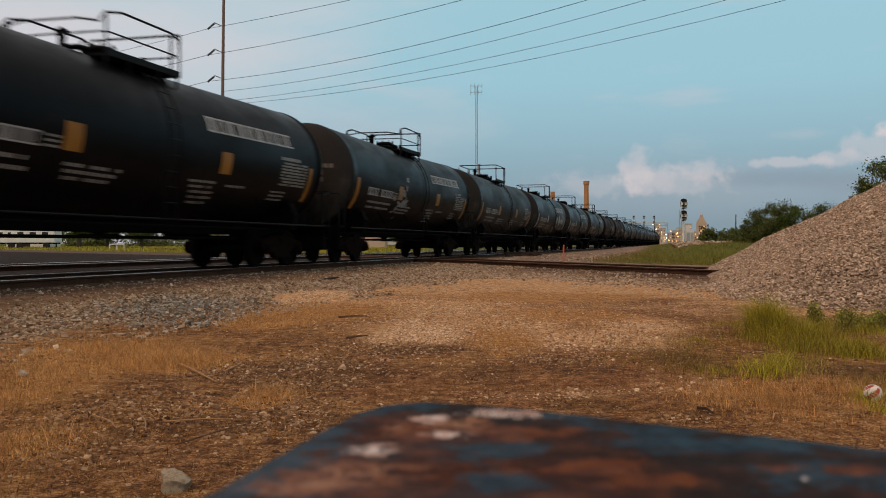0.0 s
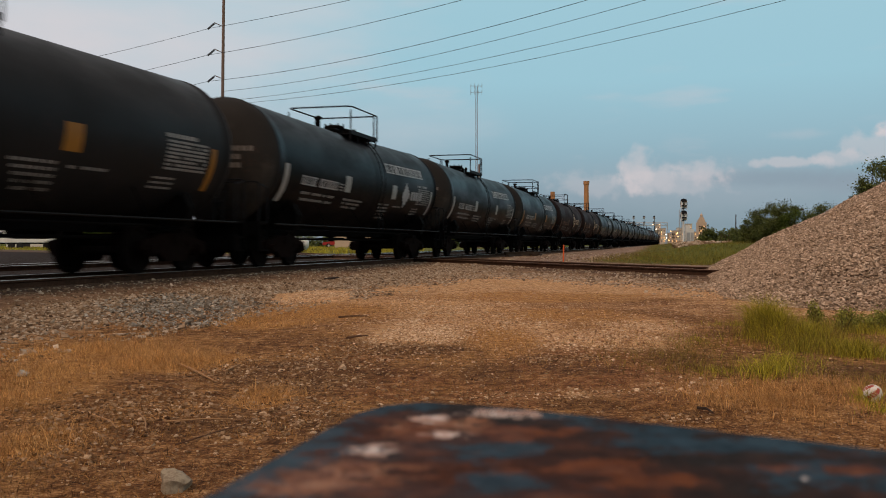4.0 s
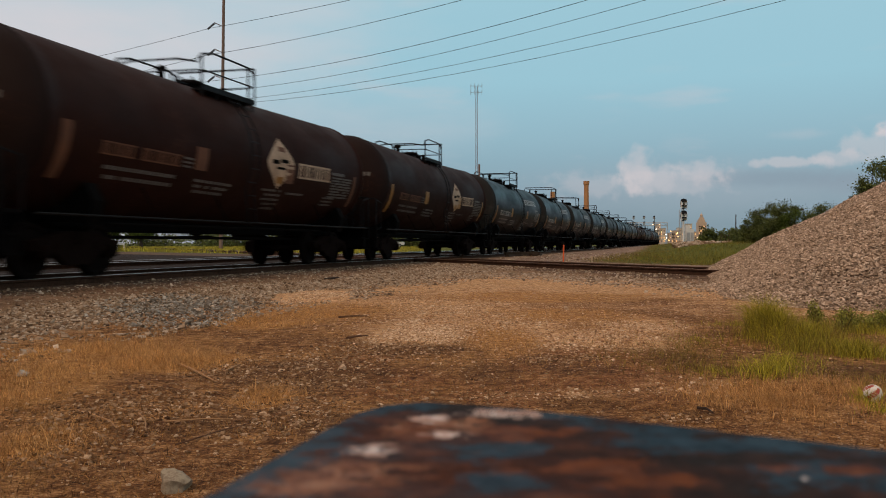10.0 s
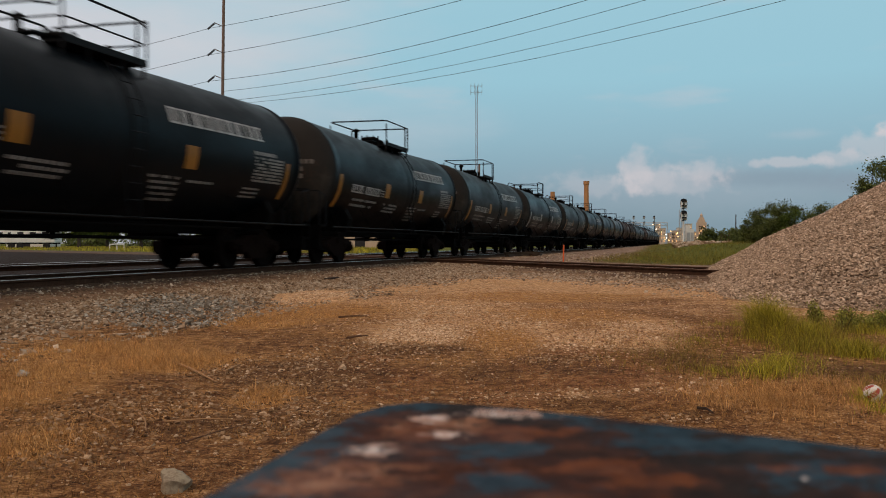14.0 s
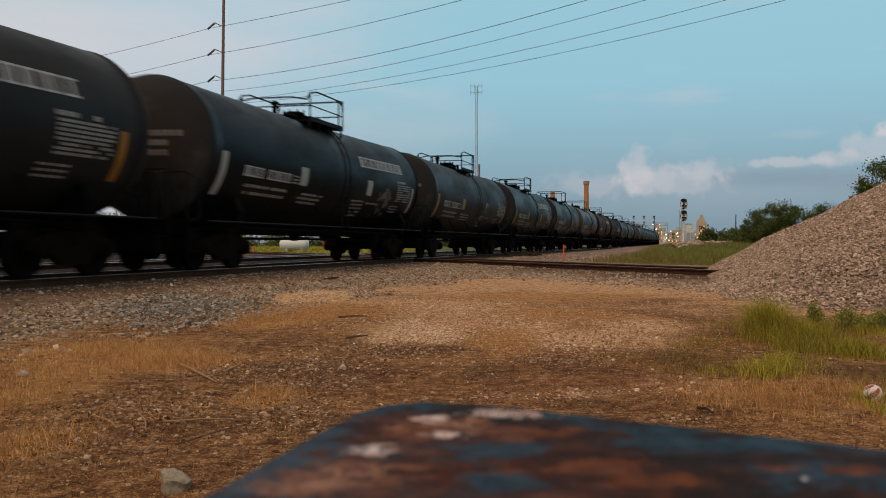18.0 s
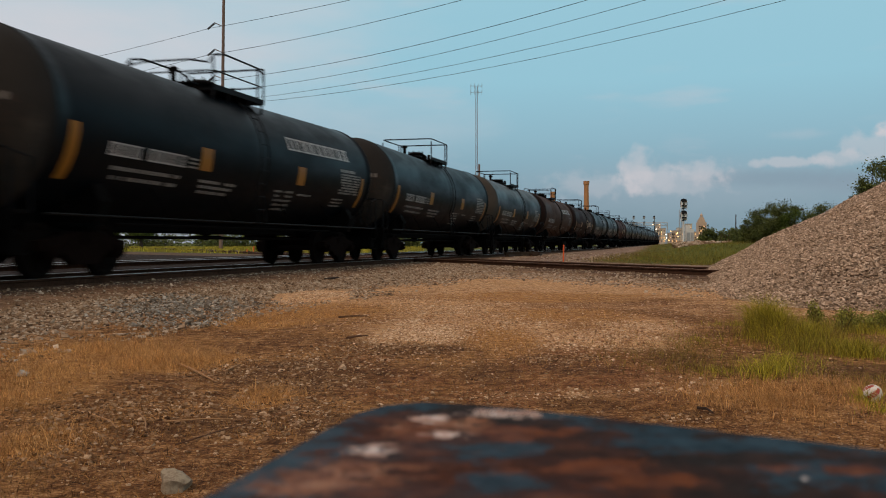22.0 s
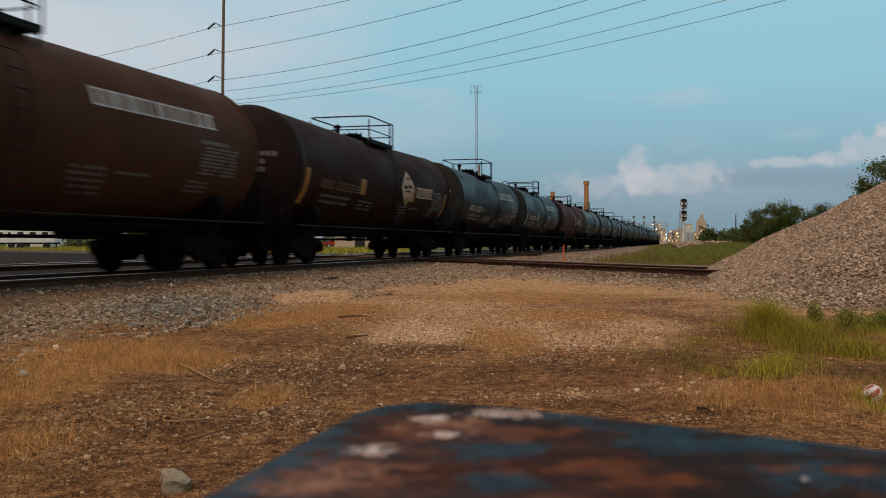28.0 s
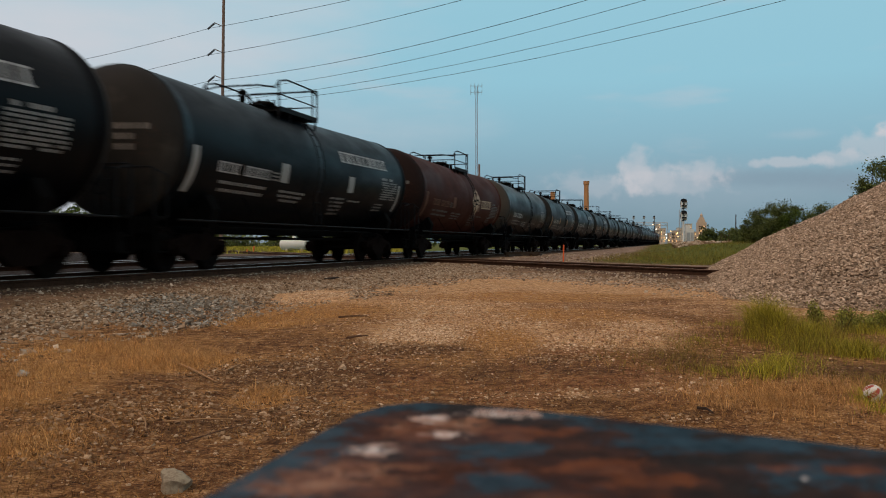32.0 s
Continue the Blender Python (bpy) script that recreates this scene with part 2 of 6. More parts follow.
def lathe(bm, profile, seg=32, axis="Z", m=None):
    """Turns (radius, height) pairs about an axis."""
    m = m or Matrix()
    turn = {"Z": Matrix(), "Y": Matrix.Rotation(-math.pi / 2, 4, "X"), "X": Matrix.Rotation(math.pi / 2, 4, "Y")}[axis]
    rings = []
    for r, h in profile:
        if r < 1e-6:
            rings.append([bm.verts.new(m @ turn @ Vector((0, 0, h)))])
        else:
            rings.append([bm.verts.new(m @ turn @ Vector((r * math.cos(2 * math.pi * i / seg), r * math.sin(2 * math.pi * i / seg), h))) for i in range(seg)])
    for a, b in zip(rings, rings[1:]):
        for i in range(seg):
            j = (i + 1) % seg
            if len(a) == 1 and len(b) > 1:
                bm.faces.new((a[0], b[j], b[i]))
            elif len(b) == 1 and len(a) > 1:
                bm.faces.new((a[i], a[j], b[0]))
            elif len(a) > 1:
                bm.faces.new((a[i], a[j], b[j], b[i]))
    bmesh.ops.recalc_face_normals(bm, faces=bm.faces)
    return bm


def soup(name, verts, faces, material, smooth=False):
    """A mesh from numpy arrays of vertices and equal-sided faces."""
    me = bpy.data.meshes.new(name)
    nv, nf, k = len(verts), len(faces), faces.shape[1]
    me.vertices.add(nv)
    me.vertices.foreach_set("co", np.asarray(verts, np.float32).ravel())
    me.loops.add(nf * k)
    me.loops.foreach_set("vertex_index", np.asarray(faces, np.int32).ravel())
    me.polygons.add(nf)
    me.polygons.foreach_set("loop_start", np.arange(0, nf * k, k, dtype=np.int32))
    me.polygons.foreach_set("use_smooth", np.full(nf, smooth))
    me.update(calc_edges=True)
    me.materials.append(material)
    return me


CHIP_V = np.array([(x, y, z) for x in (-0.62, 0.62) for y in (-0.62, 0.62) for z in (-0.62, 0.62)])
CHIP_F = np.array([(0, 1, 3), (0, 3, 2), (4, 6, 7), (4, 7, 5), (0, 4, 5), (0, 5, 1), (2, 3, 7), (2, 7, 6), (0, 2, 6), (0, 6, 4), (1, 5, 7), (1, 7, 3)])


GR = 0.5 * (1 + math.sqrt(5))
ROUND_V = np.array([(-1, GR, 0), (1, GR, 0), (-1, -GR, 0), (1, -GR, 0), (0, -1, GR), (0, 1, GR), (0, -1, -GR), (0, 1, -GR), (GR, 0, -1), (GR, 0, 1), (-GR, 0, -1), (-GR, 0, 1)]) / 1.9
ROUND_F = np.array([(0, 11, 5), (0, 5, 1), (0, 1, 7), (0, 7, 10), (0, 10, 11), (1, 5, 9), (5, 11, 4), (11, 10, 2), (10, 7, 6), (7, 1, 8), (3, 9, 4), (3, 4, 2), (3, 2, 6), (3, 6, 8), (3, 8, 9), (4, 9, 5), (2, 4, 11), (6, 2, 10), (8, 6, 7), (9, 8, 1)])


def stones(places, sizes, rng, flat=0.65, worn=False):
    """Angular or worn stones: vertices and faces for one joined mesh."""
    n = len(places)
    corners, sides = (ROUND_V, ROUND_F) if worn else (CHIP_V, CHIP_F)
    v = corners[None] * (1 + (0.22 if worn else 0.42) * rng.uniform(-1, 1, (n, len(corners), 3)))
    v = v * np.stack([rng.uniform(0.7, 1.25, n), rng.uniform(0.7, 1.1, n), flat * rng.uniform(0.7, 1.2, n)], 1)[:, None]
    a, t = rng.uniform(0, 6.283, n), rng.uniform(-0.8, 0.8, n)
    ca, sa, ct, st = np.cos(a), np.sin(a), np.cos(t), np.sin(t)
    x, z = v[..., 0] * ct[:, None] + v[..., 2] * st[:, None], -v[..., 0] * st[:, None] + v[..., 2] * ct[:, None]
    y = v[..., 1]
    v = np.stack([x * ca[:, None] - y * sa[:, None], x * sa[:, None] + y * ca[:, None], z], 2) * sizes[:, None, None]
    v = v + places[:, None]
    f = sides[None] + (np.arange(n) * len(corners))[:, None, None]
    return v.reshape(-1, 3), f.reshape(-1, 3)


def blades(places, heights, widths, rng, lean=0.5):
    """Bent grass blades of three segments each: vertices and quads."""
    n = len(places)
    a, b = rng.uniform(0, 6.283, n), rng.uniform(0, 6.283, n)
    k = rng.uniform(0.1, lean, n)
    vs = []
    for i, (h, w, o) in enumerate(((0, 1, 0), (0.4, 0.85, 0.18), (0.75, 0.55, 0.55), (1.0, 0.1, 1.0))):
        c = places + np.stack([np.cos(b) * k * o * heights, np.sin(b) * k * o * heights, h * heights * (1 - 0.25 * k * o)], 1)
        d = np.stack([np.cos(a), np.sin(a), np.zeros(n)], 1) * (widths * w / 2)[:, None]
        vs += [c - d, c + d]
    v = np.stack(vs, 1)
    q = np.array([[0, 1, 3, 2], [2, 3, 5, 4], [4, 5, 7, 6]])
    f = q[None] + (np.arange(n) * 8)[:, None, None]
    return v.reshape(-1, 3), f.reshape(-1, 4)


# ---- ground ----
CT, ST = math.cos(TURN), math.sin(TURN)


def track_p(x, y):
    return -CT * x + ST * y


def cross_q(x, y):
    return CROSS_SIDE.x * x + CROSS_SIDE.y * y


def sstep(a, b, x):
    t = np.clip((x - a) / (b - a), 0, 1)
    return t * t * (3 - 2 * t)


def wave(x, y):
    return (np.sin(x * 1.3 + 0.7 * np.sin(y * 0.9)) * np.cos(y * 1.1 + 0.5 * np.sin(x * 0.8)) + 0.5 * np.sin(x * 3.1 + y * 2.3) * np.cos(y * 2.9 - x * 1.7))


def ground_z(x, y):
    """Height of the ground: a low yard, a shoulder up to both lines, a weedy bank beyond."""
    x, y = np.asarray(x, float), np.asarray(y, float)
    p, q = track_p(x, y), cross_q(x, y)
    up = np.maximum(sstep(6.5, 9.7, p), sstep(9.6, 12.9, q)) * 0.06 + np.maximum(sstep(8.6, 9.8, p), sstep(11.9, 13.3, q)) * 0.075
    near = np.exp(-(x * x + y * y) / 3000.0)
    z = up + 0.022 * wave(x, y) * near * (1 - sstep(8.5, 9.5, p)) * (1 - sstep(12, 13, q))
    bank = sstep(0, 8, x - 11 - 0.12 * (y - 45)) * sstep(40, 60, y) * (1 - sstep(90, 160, y)) * 0.75
    return z + bank


def sheet(xs, ys):
    X, Y = np.meshgrid(xs, ys)
    V = np.stack([X, Y, ground_z(X, Y)], 2).reshape(-1, 3)
    w = len(xs)
    i = (np.arange(len(ys) - 1)[:, None] * w + np.arange(w - 1)[None]).ravel()
    return V, np.stack([i, i + 1, i + 1 + w, i + w], 1)


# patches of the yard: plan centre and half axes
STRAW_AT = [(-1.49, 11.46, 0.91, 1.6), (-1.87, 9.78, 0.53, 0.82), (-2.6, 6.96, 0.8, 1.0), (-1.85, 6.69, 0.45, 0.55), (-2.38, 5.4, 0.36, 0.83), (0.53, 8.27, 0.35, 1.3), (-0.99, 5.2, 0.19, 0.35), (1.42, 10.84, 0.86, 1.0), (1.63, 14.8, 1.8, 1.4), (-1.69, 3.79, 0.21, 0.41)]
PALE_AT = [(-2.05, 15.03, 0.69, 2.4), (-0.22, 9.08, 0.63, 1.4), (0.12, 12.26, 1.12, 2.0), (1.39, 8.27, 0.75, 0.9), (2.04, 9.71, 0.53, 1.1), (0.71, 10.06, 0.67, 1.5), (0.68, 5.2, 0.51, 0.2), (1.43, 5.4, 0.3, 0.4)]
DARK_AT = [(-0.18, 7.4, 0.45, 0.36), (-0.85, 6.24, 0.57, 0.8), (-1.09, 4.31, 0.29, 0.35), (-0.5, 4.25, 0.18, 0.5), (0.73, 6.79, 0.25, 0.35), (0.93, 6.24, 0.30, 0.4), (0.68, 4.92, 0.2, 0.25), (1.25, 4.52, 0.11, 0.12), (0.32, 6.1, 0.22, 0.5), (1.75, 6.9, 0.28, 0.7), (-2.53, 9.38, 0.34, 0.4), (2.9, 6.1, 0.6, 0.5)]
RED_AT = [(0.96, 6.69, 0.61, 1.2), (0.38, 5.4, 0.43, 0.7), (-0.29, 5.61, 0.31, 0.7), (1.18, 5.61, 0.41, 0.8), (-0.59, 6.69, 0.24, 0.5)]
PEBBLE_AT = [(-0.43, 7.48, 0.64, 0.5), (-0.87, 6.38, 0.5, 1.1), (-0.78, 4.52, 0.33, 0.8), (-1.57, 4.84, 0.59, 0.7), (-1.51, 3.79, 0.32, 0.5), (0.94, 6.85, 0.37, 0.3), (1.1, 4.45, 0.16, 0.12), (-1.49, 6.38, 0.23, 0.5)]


def ground_material():
    m = Mat("yard_dirt_and_dry_grass", 0.95, 0, 0.15)
    pos = m.xyz()
    x, y = pos["X"], pos["Y"]
    p = m.math("ADD", m.math("MULTIPLY", x, -CT), m.math("MULTIPLY", y, ST))
    q = m.math("ADD", m.math("MULTIPLY", x, CROSS_SIDE.x), m.math("MULTIPLY", y, CROSS_SIDE.y))
    big, mid, fine, grit = m.noise(0.28, 4), m.noise(1.4, 5), m.noise(9, 6, 0.7), m.noise(60, 4, 0.7)
    fleck = m.math("ADD", m.math("MULTIPLY", fine, 0.5), m.math("MULTIPLY", grit, 0.5))
    soil = m.ramp(fleck, [(0.38, (0.040, 0.013, 0.0045)), (0.5, (0.232, 0.097, 0.034)), (0.60, (0.57, 0.30, 0.128))])
    straw = m.ramp(fleck, [(0.38, (0.15, 0.058, 0.018)), (0.5, (0.48, 0.222, 0.074)), (0.62, (0.86, 0.49, 0.195))])
    c = m.mix(m.step(m.math("ADD", mid, m.math("MULTIPLY", big, 0.6)), 0.72, 0.92, 0, 0.55), soil, straw)
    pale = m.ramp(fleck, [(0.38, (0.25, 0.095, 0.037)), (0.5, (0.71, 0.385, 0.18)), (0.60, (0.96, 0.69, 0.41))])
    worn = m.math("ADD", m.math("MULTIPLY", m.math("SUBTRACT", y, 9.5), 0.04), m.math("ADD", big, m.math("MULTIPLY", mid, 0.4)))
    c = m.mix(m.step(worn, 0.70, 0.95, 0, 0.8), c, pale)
    bare = m.noise(2.6, 6, 0.65, stretch=(0.7, 1.0, 1.0))
    torn = m.math("ADD", m.math("MULTIPLY", mid, 0.45), m.math("ADD", m.math("MULTIPLY", fine, 0.35), m.math("MULTIPLY", m.noise(4.0, 5, 0.65), 0.2)))
    c = m.mix(m.step(bare, 0.56, 0.66, 0, 0.7), c, soil)
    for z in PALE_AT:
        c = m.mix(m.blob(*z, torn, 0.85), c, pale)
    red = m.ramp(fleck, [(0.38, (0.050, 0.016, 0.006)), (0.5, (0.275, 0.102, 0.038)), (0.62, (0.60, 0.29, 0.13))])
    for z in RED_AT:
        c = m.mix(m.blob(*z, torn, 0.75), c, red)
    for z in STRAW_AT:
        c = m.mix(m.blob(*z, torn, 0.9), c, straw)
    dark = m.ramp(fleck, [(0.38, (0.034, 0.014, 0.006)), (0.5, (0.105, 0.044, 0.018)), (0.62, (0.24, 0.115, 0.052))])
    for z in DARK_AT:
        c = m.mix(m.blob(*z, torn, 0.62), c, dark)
    clod = m.noise(22, 5, 0.7)
    c = m.mix(m.step(clod, 0.54, 0.64, 0, 0.7), c, dark)
    c = m.mix(m.step(clod, 0.44, 0.34, 0, 0.55), c, pale)
    # stony shoulder beside both lines
    stone = m.ramp(m.math("ADD", m.math("MULTIPLY", grit, 0.7), m.math("MULTIPLY", fine, 0.3)), [(0.36, (0.075, 0.044, 0.025)), (0.5, (0.24, 0.150, 0.090)), (0.64, (0.52, 0.36, 0.235))])
    edge = m.math("MULTIPLY", m.math("SUBTRACT", mid, 0.5), 2.5)
    c = m.mix(m.step(m.math("ADD", p, edge), 5.4, 6.8, 0, 0.9), c, stone)
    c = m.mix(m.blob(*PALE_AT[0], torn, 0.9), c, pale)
    grime = m.ramp(m.math("ADD", m.math("MULTIPLY", fleck, 0.6), m.math("MULTIPLY", mid, 0.4)), [(0.38, (0.060, 0.029, 0.015)), (0.5, (0.19, 0.100, 0.056)), (0.62, (0.42, 0.25, 0.155))])
    c = m.mix(m.step(m.math("ADD", p, m.math("MULTIPLY", edge, 0.5)), 8.0, 9.2, 0, 0.95), c, grime)
    c = m.mix(m.step(m.math("ADD", q, edge), 10.6, 12.0, 0, 0.8), c, stone)
    c = m.mix(m.step(m.math("ADD", q, m.math("MULTIPLY", edge, 0.5)), 12.0, 13.0, 0, 0.9), c, grime)
    # oily soil between and just beside the rails
    oil = m.ramp(fleck, [(0.38, (0.035, 0.018, 0.010)), (0.5, (0.105, 0.056, 0.032)), (0.62, (0.22, 0.128, 0.080))])
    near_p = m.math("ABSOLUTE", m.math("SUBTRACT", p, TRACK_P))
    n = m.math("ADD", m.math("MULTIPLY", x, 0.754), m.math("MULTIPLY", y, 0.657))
    # dark ballast out past both lines, the train's shade painted into its near-black colour
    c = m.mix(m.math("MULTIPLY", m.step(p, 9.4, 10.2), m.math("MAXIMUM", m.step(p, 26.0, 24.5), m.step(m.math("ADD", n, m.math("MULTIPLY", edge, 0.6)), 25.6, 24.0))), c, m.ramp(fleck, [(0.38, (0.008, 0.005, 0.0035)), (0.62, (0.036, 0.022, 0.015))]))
    near_q = m.math("ABSOLUTE", m.math("SUBTRACT", q, CROSS_Q))
    c = m.mix(m.step(m.math("ADD", near_p, m.math("MULTIPLY", edge, 0.5)), 2.1, 1.3), c, oil)
    c = m.mix(m.step(m.math("ADD", near_q, edge), 2.3, 1.4), c, oil)
    # pinkish gravel yard beyond the crossing, then grass
    yard = m.ramp(m.math("ADD", m.math("MULTIPLY", m.noise(1.1, 9, 0.8), 0.75), m.math("MULTIPLY", big, 0.25)), [(0.38, (0.08, 0.042, 0.026)), (0.5, (0.25, 0.162, 0.115)), (0.62, (0.46, 0.32, 0.235))])
    beyond = m.step(q, 16.6, 17.4)
    c = m.mix(m.math("MULTIPLY", beyond, m.step(p, 9.2, 8.6)), c, yard)
    c = m.mix(m.math("MULTIPLY", m.step(p, 24.5, 26.0), m.step(m.math("ADD", n, m.math("MULTIPLY", edge, 0.6)), 24.0, 25.6)), c, m.ramp(m.math("ADD", m.math("MULTIPLY", fine, 0.6), m.math("MULTIPLY", grit, 0.4)), [(0.3, (0.050, 0.031, 0.020)), (0.7, (0.19, 0.125, 0.085))]))
    grass = m.ramp(fine, [(0.3, (0.040, 0.055, 0.008)), (0.55, (0.115, 0.125, 0.016)), (0.8, (0.24, 0.19, 0.04))])
    rim = m.math("MULTIPLY", edge, 1.4)
    right = m.math("MULTIPLY", m.step(m.math("ADD", p, rim), 4.6, 3.2), m.step(m.math("ADD", q, rim), 19.0, 21.0))
    left = m.math("MULTIPLY", m.step(p, 20.0, 22.0), m.step(m.math("ADD", n, rim), 30.4, 31.6))
    c = m.mix(m.math("MAXIMUM", right, left), c, grass)
    m.color(c)
    m.bump(m.math("ADD", fine, m.math("MULTIPLY", grit, 0.5)), 1.0, 0.05)
    return m.m


M_GROUND = ground_material()


def build_ground():
    xs = np.unique(np.concatenate([np.array([-4000, -2000, -900, -400, -200, -120, -80]), np.arange(-60, -16, 2.0), np.arange(-16, 22, 0.12), np.arange(22, 60, 2.0), np.array([60, 90, 140, 250, 500, 1000, 2200, 4500])]))
    ys = np.unique(np.concatenate([np.array([-3000, -800, -200, -60, -20, -8, -3]), np.arange(-1, 26, 0.12), np.arange(26, 70, 0.8), np.arange(70, 180, 4.0), np.array([200, 260, 350, 500, 800, 1300, 2200, 4500])]))
    V, F = sheet(xs, ys)
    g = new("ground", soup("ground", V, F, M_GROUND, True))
    tagged(g, "dry brown dirt yard with dead grass and pebbles", "ground", kind="structure")


build_ground()

# ---- tracks ----


def rail_profile():
    return [(-0.07, 0.0), (0.07, 0.0), (0.07, 0.012), (0.012, 0.03), (0.009, 0.13), (0.034, 0.142), (0.036, 0.172), (0.028, 0.182), (-0.028, 0.182), (-0.036, 0.172), (-0.034, 0.142), (-0.009, 0.13), (-0.012, 0.03), (-0.07, 0.012)]


def sweep_rail(name, path, parent, head=None):
    """A rail along a path of (place, side vector)."""
    prof = rail_profile()
    V, F, mats = [], [], []
    n = len(prof)
    for c, side in path:
        for u, h in prof:
            p = c + side * u
            V.append((p.x, p.y, c.z + h))
    for i in range(len(path) - 1):
        for j in range(n):
            k = (j + 1) % n
            F.append((i * n + j, i * n + k, (i + 1) * n + k, (i + 1) * n + j))
            mats.append(1 if j in (6, 7, 8) else 0)
    me = soup(name, np.array(V), np.array(F), M_RAIL)
    me.materials.append(head or M_RAIL_HEAD)
    me.polygons.foreach_set("material_index", mats)
    ob = new(name, me)
    ob.parent = parent
    return ob


def tie_mesh():
    bm = bmesh.new()
    box(bm, (0, 0, 0), (2.55, 0.23, 0.17), bevel=0.015)
    return mesh_of(bm, "tie")


TIE = tie_mesh()
TIE.materials.append(M_TIE)


def build_main_track(name, shift, label, n_ties):
    root = tagged(new(name), label, "railway track", kind="structure")
    for off in (-0.753, 0.753):
        path = []
        for s in list(np.arange(-60, BEND_S, 12.0)) + list(np.arange(BEND_S, BEND_S + 420, 6.0)):
            (x, y, z), h = on_track(s)
            side = Vector((math.cos(radians(h)), math.sin(radians(h)), 0))
            path.append((Vector((x, y, RAIL_Z - 0.182)) + side * (off - shift), side))
        sweep_rail("rail", path, root)
    for i in range(n_ties):
        (x, y, z), h = on_track(-14 + i * 0.53)
        q = Vector((x, y, 0)) + ASIDE * shift
        part("tie", TIE, None, root, m=pose(q.x, q.y, RAIL_Z - 0.182 - 0.083, 0, 0, h))


def build_cross_track():
    root = tagged(new("crossing_track"), "rusty rails of a line that crosses the main line", "railway track", kind="structure")
    h = -math.degrees(CROSS_TURN)
    for off in (-0.753, 0.753):
        c0 = CROSS_SIDE * (CROSS_Q + off)
        c0.z = RAIL_Z - 0.182 + 0.004
        sweep_rail("rail", [(c0 + CROSS_ALONG * s, CROSS_SIDE) for s in (-60, 0, 30, 60, 120, 260)], root, M_RAIL_DULL)
    for i in range(120):
        c = CROSS_SIDE * CROSS_Q + CROSS_ALONG * (-6 + i * 0.55)
        if abs(track_p(c.x, c.y) - TRACK_P) < 2.2:
            continue
        part("tie", TIE, None, root, m=pose(c.x, c.y, RAIL_Z - 0.182 - 0.083, 0, 0, h))


build_main_track("railway_track", 0.0, "steel rails on dark wooden ties, main line", 150)
build_main_track("second_railway_track", 6.65, "second pair of rails beyond the main line", 150)
build_cross_track()

# ---- the train ----
TANK_R, TANK_ZC, SAG = 1.55, 2.62, 0.08
HEAD = 0.72


def tank_axis(y, half):
    return TANK_ZC - SAG * (1 - min(1, abs(y) / half))


def tank_shell(half):
    """The jacket: two halves that dip to the middle, with a weld seam at the bend and at each end."""
    bm = bmesh.new()
    seg = 56
    ys = [-half, -half + 0.05, -half + 0.06]
    ys += list(np.linspace(-half + 0.4, -0.05, 7)) + [0.0] + list(np.linspace(0.05, half - 0.4, 7)) + [half - 0.06, half - 0.05, half]
    rings = []
    for y in ys:
        r = TANK_R + (0.012 if abs(abs(y) - half) < 0.051 else 0.0) - (0.004 if abs(y) < 0.01 else 0)
        z = tank_axis(y, half)
        rings.append([bm.verts.new((r * math.cos(2 * math.pi * i / seg), y, z + r * math.sin(2 * math.pi * i / seg))) for i in range(seg)])
    for a, b in zip(rings, rings[1:]):
        for i in range(seg):
            j = (i + 1) % seg
            bm.faces.new((a[i], a[j], b[j], b[i]))
    bmesh.ops.recalc_face_normals(bm, faces=bm.faces)
    return mesh_of(bm, "tank", True, 60)


def tank_head():
    bm = bmesh.new()
    prof = [(TANK_R * math.cos(a), HEAD * math.sin(a)) for a in np.linspace(0, math.pi / 2, 9)]
    prof[-1] = (0, HEAD)
    lathe(bm, [(TANK_R, -0.02)] + prof, 56, "Y")
    return mesh_of(bm, "tank_head", True, 60)


def patch(bm, half, y0, y1, z0, z1, lift=0.007, shear=0.0):
    """A painted panel that follows the tank's near side; heights from the rail."""
    ny, nz = max(1, int((y1 - y0) / 1.2)), max(2, int(abs(z1 - z0) / 0.12))
    g = []
    for i in range(ny + 1):
        y = y0 + (y1 - y0) * i / ny
        zc, row = tank_axis(y, half), []
        for j in range(nz + 1):
            z = z0 + (z1 - z0) * j / nz
            a = math.asin(max(-0.98, min(0.98, (z - TANK_ZC) / TANK_R)))
            r = TANK_R + lift
            row.append(bm.verts.new((r * math.cos(a), y + shear * j / nz, zc + r * math.sin(a))))
        g.append(row)
    for i in range(ny):
        for j in range(nz):
            bm.faces.new((g[i][j], g[i + 1][j], g[i + 1][j + 1], g[i][j + 1]))
    return bm


def bars(bm, half, y0, y1, z0, z1, n, rng, gap=0.22):
    """A line of unreadable lettering as plain upright bars."""
    w = (y1 - y0) / n
    for i in range(n):
        if n > 5 and rng.random() < 0.08:
            continue
        patch(bm, half, y0 + i * w, y0 + (i + 1 - gap) * w, z0, z1)
    return bm


def strokes(bm, half, y0, y1, z0, z1, n, rng):
    """Heavy unreadable lettering as a band: upright bars of uneven width between a head bar and a foot bar."""
    h = z1 - z0
    patch(bm, half, y0, y1, z0, z0 + 0.12 * h, 0.0076)
    patch(bm, half, y0, y1, z1 - 0.12 * h, z1, 0.0076)
    w = (y1 - y0) / (2 * n)
    for i in range(2 * n):
        a = y0 + i * w + rng.uniform(0, 0.15) * w
        patch(bm, half, a, a + rng.uniform(0.3, 0.62) * w, z0, z1)


HEAD_MESH = tank_head()


